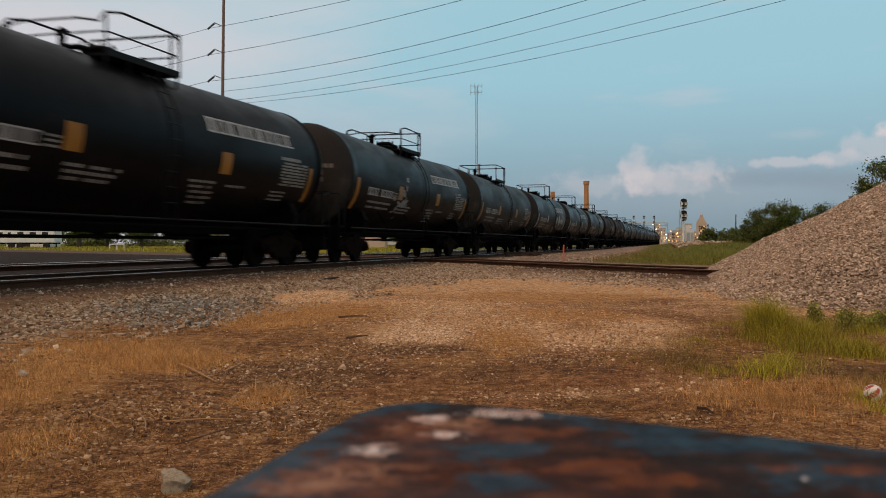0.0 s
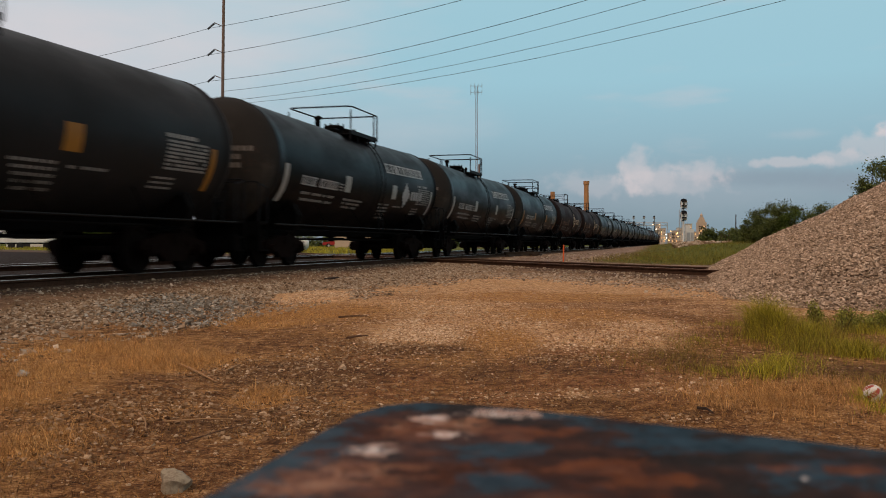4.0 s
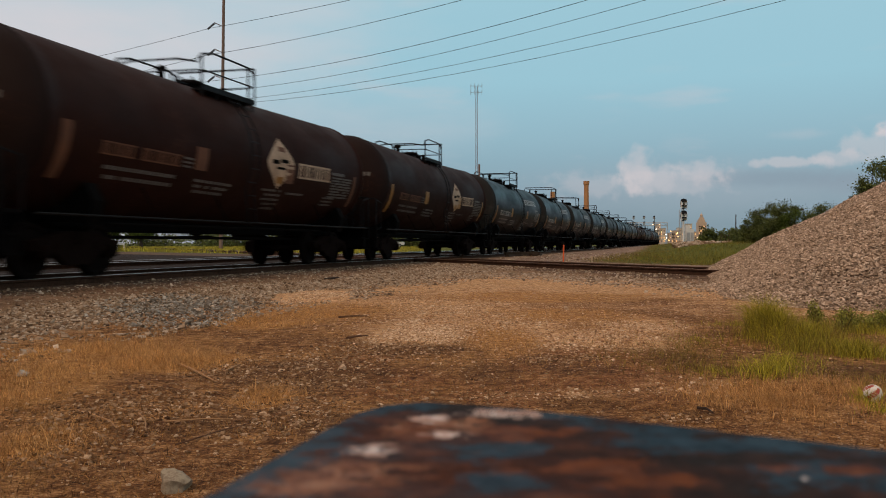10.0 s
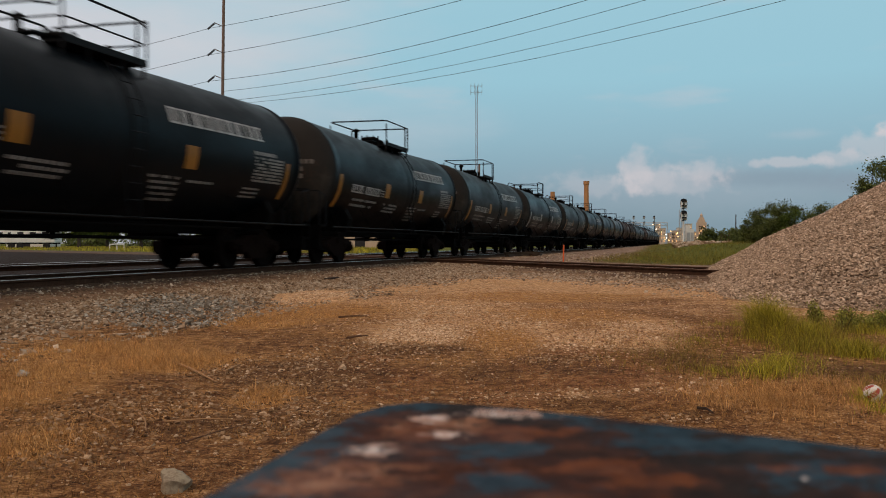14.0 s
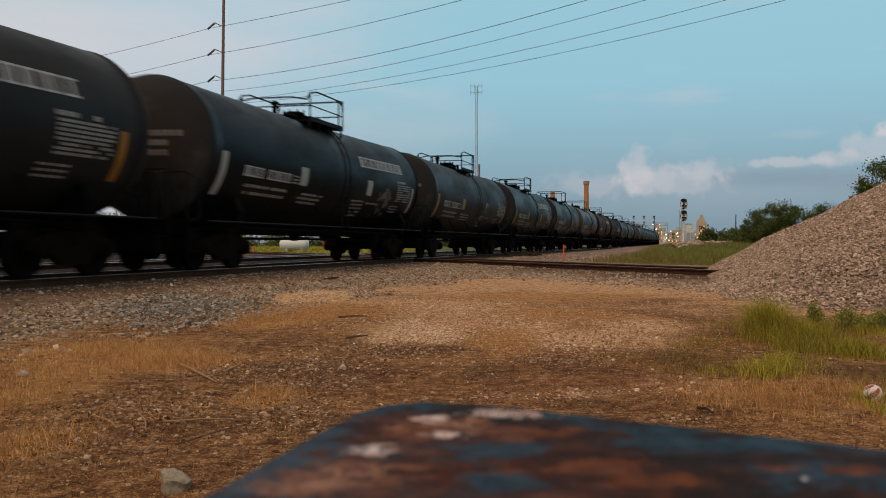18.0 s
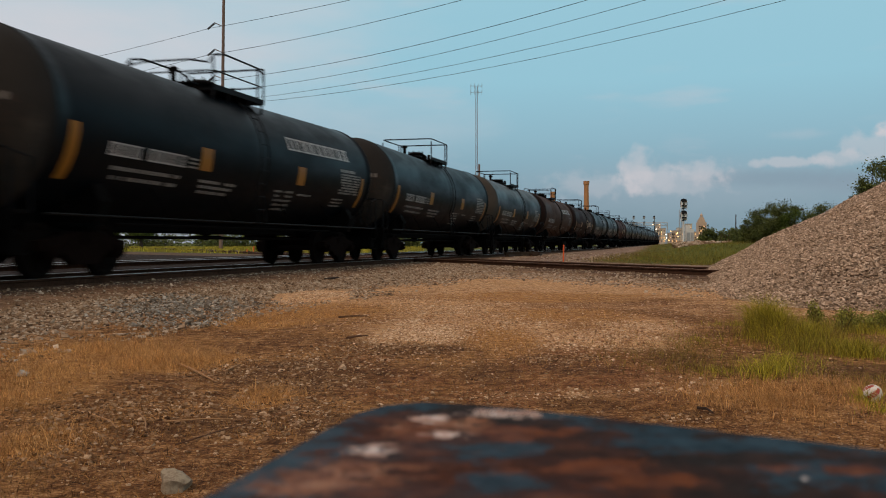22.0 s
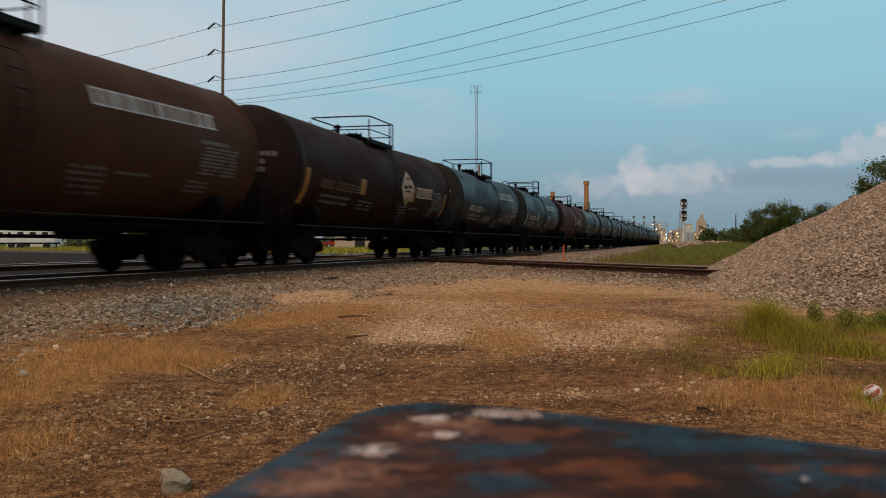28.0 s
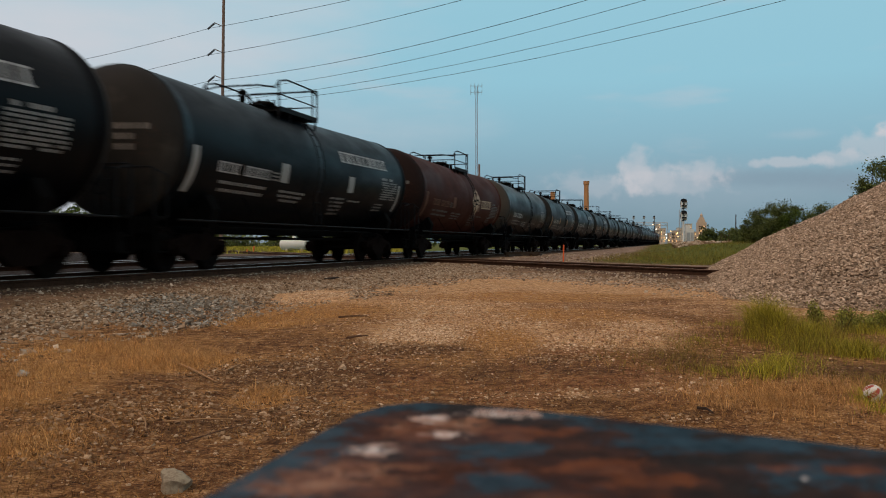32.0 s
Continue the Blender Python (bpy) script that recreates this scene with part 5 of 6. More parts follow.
for u, d, w, h, n, seed in ((1258, 120, 2.9, 2.6, 2200, 21), (1222, 140, 1.8, 2.0, 900, 22), (1241, 150, 2.2, 2.8, 1200, 23)):
    bush("bush", px(u, d), d, w, h, n, 0.15, M_LEAF, seed, "round dark green bush far down the line")
for u, d, w, h, seed in ((1290, 230, 6, 4.6, 31), (1308, 235, 6, 5.0, 32), (1328, 225, 6, 4.8, 33), (1275, 240, 5, 3.6, 34)):
    bush("tree", px(u, d), d, w, h, 1500, 0.34, M_LEAF, seed, "distant dark green tree in a row", "tree", 0.15, 0.2)
for u, d, w, h, seed in ((35, 150, 7, 7.2, 41), (85, 155, 7, 9.0, 42), (140, 150, 7, 7.5, 43), (-20, 150, 7, 8.0, 44), (190, 160, 7, 7.0, 45), (250, 160, 8, 6.5, 46)):
    bush("tree", px(u, d), d, w, h, 2200, 0.26, M_LEAF_BRIGHT, seed, "leafy green tree across the railway", "tree", 0.2, 0.25)


for hedge_i in range(13):
    bush("hedge", px(-60 + hedge_i * 78, 185.0), 185.0 + 8 * (hedge_i % 3), 13.0, 3.6 + 0.8 * (hedge_i % 2), 1300, 0.34, M_LEAF, 60 + hedge_i, "dark green hedge row behind the railway yard", "hedge", 0.12)


def grass_patch(name, x, y, mat, label, heights, widths, lean=0.6):
    rng = np.random.default_rng(len(x) + int(abs(x[0]) * 100))
    pl = np.stack([x, y, ground_z(x, y) - 0.01], 1)
    v, f = blades(pl, heights, widths, rng, lean)
    ob = new(name, soup(name, v, f, mat))
    return tagged(ob, label, "grass", kind="stuff")


def build_grass():
    rng = np.random.default_rng(77)
    # short dead grass all over the yard
    n = 120000
    y = 2.6 + 12.5 * rng.random(n) ** 1.5
    x = (rng.random(n) - 0.5) * 1.12 * y
    keep = (wave(x * 0.9 + 1, y * 0.9) + rng.normal(0, 0.6, n) > -0.2) & (track_p(x, y) < 6.0 + 0.5 * wave(x, y)) & (cross_q(x, y) < 11.5)
    x, y = x[keep], y[keep]
    k = len(x)
    grass_patch("dead_grass", x, y, M_DEAD, "short dead brown grass on the yard", rng.uniform(0.012, 0.060, k), rng.uniform(0.0014, 0.0036, k), 2.2)
    # darker rotted tufts and litter
    n = 80000
    y = 3.0 + 12.0 * rng.random(n) ** 1.3
    x = (rng.random(n) - 0.5) * 1.1 * y
    keep = (wave(x * 1.7 + 4, y * 2.1 + 1) + 0.6 * wave(x * 4.3, y * 5.1) + rng.normal(0, 0.25, n) > 0.75) & (track_p(x, y) < 6.5) & (pile_z(x, y) < 0.02)
    x, y = x[keep], y[keep]
    k = len(x)
    grass_patch("dead_grass", x, y, M_DARKGRASS, "dark rotted tufts of grass on the yard", rng.uniform(0.008, 0.030, k), rng.uniform(0.002, 0.0050, k), 2.6)
    # bleached broken stalks lying flat in drifts
    n = 70000
    y = 3.2 + 12.5 * rng.random(n) ** 1.25
    x = (rng.random(n) - 0.5) * 1.0 * y + 0.3
    keep = (wave(x * 2.3 + 2, y * 1.5 + 5) + 0.7 * wave(x * 5.1 + 1, y * 4.3) + rng.normal(0, 0.35, n) > 0.55) & (track_p(x, y) < 5.6) & (pile_z(x, y) < 0.02) & (cross_q(x, y) < 11.0)
    x, y = x[keep], y[keep]
    k = len(x)
    grass_patch("dead_grass", x, y, M_BLEACHED, "bleached broken stalks in drifts on the yard", rng.uniform(0.006, 0.022, k), rng.uniform(0.003, 0.007, k), 3.5)
    # straw patches
    xs, ys = [], []
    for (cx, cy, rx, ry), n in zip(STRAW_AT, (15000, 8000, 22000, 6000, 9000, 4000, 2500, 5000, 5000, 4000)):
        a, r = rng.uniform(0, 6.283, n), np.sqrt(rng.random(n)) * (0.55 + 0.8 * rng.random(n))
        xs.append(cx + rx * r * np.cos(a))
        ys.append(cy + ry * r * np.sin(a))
    x, y = np.concatenate(xs), np.concatenate(ys)
    keep = wave(x * 2.1, y * 2.6) + rng.normal(0, 0.5, len(x)) > -0.4
    x, y = x[keep], y[keep]
    k = len(x)
    tall = np.where(rng.random(k) < 0.03, 2.8, 1) * np.where(wave(x * 3, y * 3) > 0.5, 1.4, 0.9)
    grass_patch("straw_grass", x, y, M_STRAW, "orange straw-dry grass in loose mats", rng.uniform(0.015, 0.065, k) * tall, rng.uniform(0.0014, 0.0032, k), 1.8)
    n = 420
    x, y = rng.normal(-2.55, 0.45, n), rng.normal(7.3, 0.45, n)
    grass_patch("straw_grass", x, y, M_STRAW, "tall pale straw stalks over the dry grass", rng.uniform(0.06, 0.15, n), rng.uniform(0.0016, 0.003, n), 0.8)
    n = 9000
    a, r = rng.uniform(0, 6.283, n), np.sqrt(rng.random(n)) * (0.5 + 0.7 * rng.random(n))
    x, y = 1.95 + 0.75 * r * np.cos(a), 5.0 + 0.75 * r * np.sin(a)
    keep = wave(x * 2.9 + 2, y * 2.4) + rng.normal(0, 0.4, n) > -0.15
    x, y = x[keep], y[keep]
    grass_patch("straw_grass", x, y, M_STRAW, "golden dry grass in front of the green tufts", rng.uniform(0.02, 0.085, len(x)), rng.uniform(0.0012, 0.003, len(x)), 1.3)
    # green growth at the foot of the pile
    xs, ys, hs = [], [], []
    for cx, cy, r, h, n in ((2.80, 8.1, 0.15, 0.46, 2000), (2.86, 7.9, 0.24, 0.34, 2200), (2.98, 7.6, 0.24, 0.26, 1900), (3.12, 7.0, 0.22, 0.20, 1300), (2.75, 7.2, 0.30, 0.18, 420), (3.15, 7.4, 0.22, 0.14, 300), (2.0, 5.75, 0.22, 0.18, 420), (2.2, 6.1, 0.25, 0.18, 420), (1.75, 6.0, 0.3, 0.08, 260), (4.35, 8.8, 0.35, 0.20, 320), (3.55, 8.6, 0.22, 0.18, 350), (3.9, 8.6, 0.28, 0.15, 400), (4.15, 8.5, 0.25, 0.14, 300), (2.45, 6.6, 0.45, 0.11, 380), (2.17, 4.70, 0.05, 0.07, 40), (2.20, 4.80, 0.09, 0.13, 220), (2.23, 4.74, 0.010, 0.22, 8), (2.15, 4.55, 0.12, 0.07, 160), (3.0, 9.5, 0.5, 0.10, 300), (2.2, 8.0, 0.5, 0.08, 260), (4.0, 9.3, 0.45, 0.14, 240), (2.9, 5.6, 0.4, 0.06, 200), (3.4, 6.4, 0.5, 0.08, 300)):
        a, q = rng.uniform(0, 6.283, n), np.abs(rng.normal(0, 0.6, n))
        xs.append(cx + r * q * np.cos(a))
        ys.append(cy + r * q * np.sin(a))
        hs.append(h * rng.uniform(0.4, 1.05, n) * np.exp(-0.25 * q))
    x, y, h = np.concatenate(xs), np.concatenate(ys), np.concatenate(hs)
    grass_patch("green_grass", x, y, M_GRASS, "yellow-green tufts of grass by the gravel pile", h, rng.uniform(0.0016, 0.0042, len(x)), 0.95)
    n = 1000
    x, y = rng.normal(2.95, 0.30, n), rng.normal(7.7, 0.45, n)
    grass_patch("green_grass", x, y, M_OLIVE, "olive seed stalks among the green grass", rng.uniform(0.12, 0.34, n), rng.uniform(0.0014, 0.003, n), 0.7)
    n = 22000
    a, r = rng.uniform(0, 6.283, n), np.sqrt(rng.random(n)) * (0.6 + 0.5 * rng.random(n))
    x, y = 2.75 + 1.6 * r * np.cos(a), 6.7 + 2.6 * r * np.sin(a)
    keep = wave(x * 1.6 + 1.0, y * 1.3) + rng.normal(0, 0.5, n) > 0.1
    x, y = x[keep], y[keep]
    k = len(x)
    grass_patch("green_grass", x, y, M_OLIVE, "low olive and brown grass by the gravel pile", rng.uniform(0.02, 0.085, k), rng.uniform(0.0016, 0.0035, k), 1.4)
    # weedy bank beyond the crossing line: rank green, tan seed heads and bare stony spots
    n = 60000
    y = 30 + 75 * rng.random(n) ** 1.4
    x = rng.uniform(0.10, 0.46, n) * y
    spot = wave(x * 0.45 + 2, y * 0.16)
    stony = ((x / y - 0.283) / 0.035) ** 2 + ((y - 88) / 20) ** 2 < 1 + 0.4 * wave(x, y)
    keep = (track_p(x, y) < 4.2 + 0.8 * wave(x, y)) & (cross_q(x, y) > 18.8) & ~stony
    dry = keep & ((cross_q(x, y) < 21.5 + 1.5 * wave(x, y)) | (track_p(x, y) > 1.6 + 1.8 * spot) | (wave(x * 0.9, y * 0.35) > 0.75) | (rng.random(n) < 0.15))
    for mask, mat, lo, hi, label in ((keep & ~dry & (spot > -0.1), M_GRASS_DARK, 0.07, 0.26, "rank green grass and weeds on the bank"), (keep & ~dry & (spot <= -0.1), M_GRASS_DEEP, 0.07, 0.26, "dark green weeds on the bank"), (dry, M_OLIVE, 0.04, 0.16, "tan and olive dry weeds on the bank")):
        xx, yy = x[mask], y[mask]
        k = len(xx)
        grass_patch("field_grass", xx, yy, mat, label, rng.uniform(lo, hi, k) * np.minimum(1, (cross_q(xx, yy) - 17) / 8), rng.uniform(0.006, 0.018, k), 0.9)
    # grass strip across the railway
    n = 26000
    y = rng.uniform(62, 180, n)
    x = rng.uniform(-0.58, -0.02, n) * y
    keep = (track_p(x, y) > 21) & (x * 0.754 + y * 0.657 > 31.2)
    x, y = x[keep], y[keep]
    k = len(x)
    grass_patch("field_grass", x, y, M_GRASS, "grass strip beyond the tracks", rng.uniform(0.1, 0.35, k), rng.uniform(0.03, 0.06, k), 0.6)


build_grass()


def weed(x, y, w, h, seed):
    """A bushy roadside weed: several stems under a soft mass of small leaves."""
    rng = np.random.default_rng(seed)
    z = float(ground_z(x, y))
    ob = tagged(new("weed"), "bushy dark green weed at the pile's foot", "weed")
    bm = bmesh.new()
    pts = []
    for k in range(11):
        a, r = rng.uniform(0, 6.283), w * 0.5 * math.sqrt(rng.random())
        tip = Vector((x + r * math.cos(a), y + r * math.sin(a), z + h * rng.uniform(0.6, 1) * (1 - 0.5 * r / w)))
        rod(bm, (x, y, z - 0.02), tip, 0.005, 5, 0.002)
        for t in np.linspace(0.05, 1, 170):
            c = Vector((x, y, z)).lerp(tip, float(t))
            pts.append(np.array(c) + rng.normal(0, 0.26, 3) * w * (1.1 - 0.8 * t))
    part("stem", bm, M_BARK, ob)
    pts = np.array(pts)
    v, f = leaves(pts[pts[:, 2] > z + 0.005], 0.011, rng)
    part("crown", soup("crown", v, f, M_WEED), None, ob)


for wx, wy, ww, wh, ws in ((3.58, 8.9, 0.16, 0.34, 1), (3.76, 8.7, 0.24, 0.24, 2), (4.20, 8.9, 0.24, 0.22, 3), (4.36, 8.9, 0.22, 0.30, 5), (3.98, 8.8, 0.26, 0.16, 6)):
    weed(wx, wy, ww, wh, ws)

# ---- loose stones of the yard and the ballast ----


def stone_material(name, tones, dust):
    """Loose stones: each takes one tone of the mix, with dust in its hollows."""
    m = Mat(name, 0.9, 0, 0.25)
    grit = m.noise(70, 4, 0.7)
    c = m.ramp(m.island(), [(i / (len(tones) - 1), t) for i, t in enumerate(tones)])
    m.color(m.mix(m.step(m.math("ADD", m.math("MULTIPLY", grit, 0.5), m.math("MULTIPLY", m.noise(16, 3), 0.5)), 0.40, 0.64, 0, 0.7), c, dust))
    m.bump(grit, 0.5, 0.006)
    return m.m


M_BALLAST = stone_material("mixed_ballast_stone", [(0.06, 0.034, 0.020), (0.19, 0.118, 0.071), (0.34, 0.235, 0.152), (0.48, 0.355, 0.245), (0.43, 0.365, 0.29), (0.76, 0.60, 0.45)], (0.22, 0.128, 0.068))
M_BLUESTONE = stone_material("blue_grey_ballast", [(0.05, 0.040, 0.031), (0.16, 0.140, 0.115), (0.29, 0.272, 0.235), (0.48, 0.46, 0.41)], (0.17, 0.115, 0.070))
M_PEBBLE = stone_material("tan_yard_pebbles", [(0.05, 0.024, 0.011), (0.17, 0.085, 0.039), (0.29, 0.165, 0.086), (0.43, 0.27, 0.155), (0.76, 0.55, 0.37)], (0.19, 0.092, 0.038))
M_GRAVEL = stone_material("pinkish_fine_gravel", [(0.09, 0.036, 0.015), (0.40, 0.205, 0.105), (0.68, 0.41, 0.24), (0.97, 0.70, 0.49)], (0.34, 0.16, 0.073))
M_CREAM_GRAVEL = stone_material("pale_cream_gravel", [(0.14, 0.07, 0.034), (0.52, 0.32, 0.18), (0.80, 0.56, 0.36), (0.95, 0.76, 0.56)], (0.45, 0.25, 0.125))
M_GREYGRAVEL = stone_material("grey_fine_gravel", [(0.09, 0.058, 0.038), (0.29, 0.21, 0.148), (0.48, 0.375, 0.28), (0.72, 0.58, 0.455)], (0.29, 0.18, 0.10))
M_ROCK_TONES = [(0.24, 0.19, 0.125), (0.42, 0.345, 0.25)]


def scatter(name, x, y, size, mat, label, rng, flat=0.65, sink=0.3, worn=False):
    pl = np.stack([x, y, ground_z(x, y) + size * (1 - 2 * sink) * 0.4], 1)
    v, f = stones(pl, size, rng, flat, worn)
    return tagged(new(name, soup(name, v, f, mat, worn)), label, "stones", kind="stuff")


def blue_heap(x, y):
    """Below 1 inside the fresh ballast beside the rails."""
    u, v = (x + 3.38) * 0.94 + (y - 12.2) * 0.24, (y - 12.2) - (x + 3.38) * 0.1
    return (u / 0.90) ** 2 + (v / 2.5) ** 2 + 0.3 * wave(x * 1.5, y * 1.5)


def clear_sand(x, y):
    """Outside the bare sandy tongue between the ballast and the straw."""
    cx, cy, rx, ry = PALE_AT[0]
    return ((x - cx) / rx) ** 2 + ((y - cy) / ry) ** 2 > 0.8 + 0.4 * wave(x * 2, y * 2)


def build_stones():
    rng = np.random.default_rng(31)
    n = 105000
    s, p = -8 + 46 * rng.random(n) ** 1.3, rng.uniform(4.6, 10.0, n)
    x, y = ALONG.x * s + ASIDE.x * p, ALONG.y * s + ASIDE.y * p
    keep = (p + 0.9 * wave(x, y) + rng.normal(0, 0.45, n) > 5.35) & (y > 4.5) & (np.abs(x) < 0.56 * y) & (cross_q(x, y) < 13.6) & (rng.random(n) < np.where(p > 8.3, 0.2, 0.95)) & (blue_heap(x, y) + rng.normal(0, 0.5, n) > 0.6) & clear_sand(x, y)
    x, y = x[keep], y[keep]
    scatter("ballast", x, y, np.exp(np.clip(rng.normal(-4.02, 0.40, len(x)), -5, -3.0)), M_BALLAST, "brown and grey crushed ballast beside the rails", rng, 0.6, 0.36)
    n = 50000
    s, q = rng.uniform(-14, 30, n), rng.uniform(9.2, 13.4, n)
    x, y = CROSS_ALONG.x * s + CROSS_SIDE.x * q, CROSS_ALONG.y * s + CROSS_SIDE.y * q
    keep = (q + 0.8 * wave(x, y) + rng.normal(0, 0.5, n) > 10.7) & (y > 9) & (track_p(x, y) < 8.5) & (rng.random(n) < np.where(q > 12.1, 0.07, 1.0)) & clear_sand(x, y) & (pile_z(x, y) < 0.02)
    x, y = x[keep], y[keep]
    scatter("ballast", x, y, np.exp(rng.normal(-4.1, 0.4, len(x))), M_GREYGRAVEL, "grey gravel spread in front of the crossing line", rng)
    n = 17000
    x, y = rng.uniform(-5.5, -1.5, n), rng.uniform(8.5, 15.8, n)
    keep = (blue_heap(x, y) + rng.normal(0, 0.45, n) < 0.85) & (rng.random(n) < 0.75)
    x, y = x[keep], y[keep]
    scatter("ballast", x, y, np.exp(rng.normal(-3.95, 0.33, len(x))), M_BLUESTONE, "fresh blue-grey ballast dumped beside the rails", rng)
    n = 7000
    y = 23 + 42 * rng.random(n) ** 1.3
    x = rng.uniform(-0.02, 0.30, n) * y
    keep = (cross_q(x, y) > 16.4) & (track_p(x, y) < 9.0) & (track_p(x, y) > 2.5 + wave(x, y)) & (wave(x * 0.8, y * 0.4) + rng.normal(0, 0.6, n) > -0.2)
    x, y = x[keep], y[keep]
    scatter("ballast", x, y, np.exp(rng.normal(-3.4, 0.4, len(x))), M_BALLAST, "loose brown stones between the two lines", rng, 0.5)
    n = 9000
    s, q = rng.uniform(-14, 30, n), rng.uniform(11.9, 13.5, n)
    x, y = CROSS_ALONG.x * s + CROSS_SIDE.x * q, CROSS_ALONG.y * s + CROSS_SIDE.y * q
    keep = (y > 9) & (track_p(x, y) < 9.5) & (pile_z(x, y) < 0.02) & (wave(x * 1.4, y * 1.1) + rng.normal(0, 0.6, n) > 0.1)
    x, y = x[keep], y[keep]
    scatter("ballast", x, y, np.exp(rng.normal(-3.9, 0.45, len(x))), M_BALLAST, "dirty brown stones beside the crossing rail", rng)
    n = 2600
    y = rng.uniform(72, 105, n)
    x = y * (0.283 + 0.035 * rng.uniform(-1, 1, n))
    scatter("rubble", x, y, np.exp(rng.normal(-2.2, 0.35, n)), M_BALLAST, "grey rubble on top of the bank", rng)
    # pebbles trodden into the dirt, thinner where grass mats it
    n = 13000
    y = 2.6 + 10.5 * rng.random(n) ** 1.35
    x = (rng.random(n) - 0.5) * 1.1 * y
    keep = (wave(x * 1.1 + 2.0, y * 0.8 + 0.6) + rng.normal(0, 0.55, n) > 0.45) & (x < 1.0 + 0.5 * wave(x, y))
    x, y = x[keep], y[keep]
    scatter("pebbles", x, y, np.exp(np.clip(rng.normal(-4.75, 0.42, len(x)), -6, -3.95)), M_PEBBLE, "tan pebbles trodden into the brown dirt", rng, 0.5, 0.45, True)
    xs, ys = [], []
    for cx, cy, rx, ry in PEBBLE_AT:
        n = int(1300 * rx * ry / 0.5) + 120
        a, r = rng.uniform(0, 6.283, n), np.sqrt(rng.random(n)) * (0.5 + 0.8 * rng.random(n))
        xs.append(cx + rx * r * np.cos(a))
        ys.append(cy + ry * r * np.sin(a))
    x, y = np.concatenate(xs), np.concatenate(ys)
    scatter("pebbles", x, y, np.exp(np.clip(rng.normal(-4.72, 0.45, len(x)), -6.2, -3.85)), M_PEBBLE, "drift of tan angular pebbles on dark dirt", rng, 0.5, 0.45)
    n = 18000
    y = 2.6 + 11.5 * rng.random(n) ** 1.3
    x = (rng.random(n) - 0.5) * 1.1 * y
    scatter("grit", x, y, np.exp(rng.normal(-5.45, 0.38, n)), M_PEBBLE, "fine tan grit on the dirt", rng, 0.6)
    # fine gravel over the worn middle of the yard, thinning out all round
    n = 60000
    y = rng.uniform(6.0, 20.0, n)
    x = rng.uniform(-0.35, 0.42, n) * y
    d = np.sqrt(((x - 0.7 - 0.03 * (y - 11)) / 3.3) ** 2 + ((y - 12.0) / 5.2) ** 2)
    keep = (pile_z(x, y) < 0.02) & (track_p(x, y) < 6.5) & (d + 0.35 * wave(x * 0.9 + 3, y * 0.7) + rng.normal(0, 0.35, n) < 0.7)
    x, y = x[keep], y[keep]
    xs, ys = [], []
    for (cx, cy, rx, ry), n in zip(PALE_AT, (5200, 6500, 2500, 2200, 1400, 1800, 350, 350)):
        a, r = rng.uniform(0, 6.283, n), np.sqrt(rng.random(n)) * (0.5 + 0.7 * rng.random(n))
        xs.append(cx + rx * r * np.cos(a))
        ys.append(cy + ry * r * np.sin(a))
    xs, ys = np.concatenate(xs), np.concatenate(ys)
    thick = wave(xs * 2.7 + 1, ys * 1.9) + rng.normal(0, 0.4, len(xs)) > -0.1
    scatter("fine_gravel", xs[thick], ys[thick], np.exp(np.clip(rng.normal(-4.75, 0.4, thick.sum()), -6, -3.9)), M_CREAM_GRAVEL, "drifts of pale cream gravel on the yard", rng, 0.55, 0.4)
    scatter("fine_gravel", x, y, np.exp(np.clip(rng.normal(-4.95, 0.42, len(x)), -6, -4.0)), M_GRAVEL, "fine pinkish gravel on the worn middle of the yard", rng, 0.55, 0.4)


build_stones()

# ---- single small things on the yard ----


def rock(name, x, y, size, mat, label, seed, flat=0.6):
    rng = random.Random(seed)
    bm = bmesh.new()
    bmesh.ops.create_icosphere(bm, subdivisions=3, radius=1)
    for k in range(7):
        cut = Vector((rng.uniform(-1, 1), rng.uniform(-1, 1), rng.uniform(-0.2, 1))).normalized()
        for v in bm.verts:
            over = v.co.dot(cut) - 0.62
            if over > 0:
                v.co -= cut * over
    off = Vector((rng.uniform(0, 50), rng.uniform(0, 50), 0))
    for v in bm.verts:
        v.co *= 1 + 0.30 * noise.noise(v.co * 1.1 + off) + 0.12 * noise.noise(v.co * 2.6 + off) + 0.05 * noise.noise(v.co * 7.0 + off)
        v.co = Vector((v.co.x * size, v.co.y * size * 0.75, v.co.z * size * flat))
    ob = part(name, bm, mat)
    ob.matrix_basis = pose(x, y, float(ground_z(x, y)) + size * flat * 0.45, 0, 0, rng.uniform(0, 360))
    tagged(ob, label, "stone")


M_ROCK = stone_material("tan_limestone_rock", M_ROCK_TONES, (0.15, 0.10, 0.065))
rock("rock", px(308, 3.12), 3.12, 0.085, M_ROCK, "pale tan rock lying in the dirt", 41, 0.62)
rock("stone", px(42, 5.80), 5.80, 0.055, M_BLUESTONE, "flat blue-grey stone on dry grass", 2, 0.5)
rock("stone", px(607, 6.4), 6.4, 0.035, M_PEBBLE, "pale angular stone on the dirt", 3, 0.8)
rock("stone", px(1002, 11.6), 11.6, 0.045, M_PEBBLE, "white stone on the worn dirt", 4, 0.7)
rock("stone", px(1225, 21.9), 21.9, 0.14, M_PEBBLE, "white stone beside the crossing rail", 5, 0.7)
rock("stone", px(1205, 21.6), 21.6, 0.16, M_PEBBLE, "pale stone beside the crossing rail", 6, 0.5)
rock("stone", px(766, 5.3), 5.3, 0.018, M_PEBBLE, "small pale stone on the dirt", 7, 0.7)
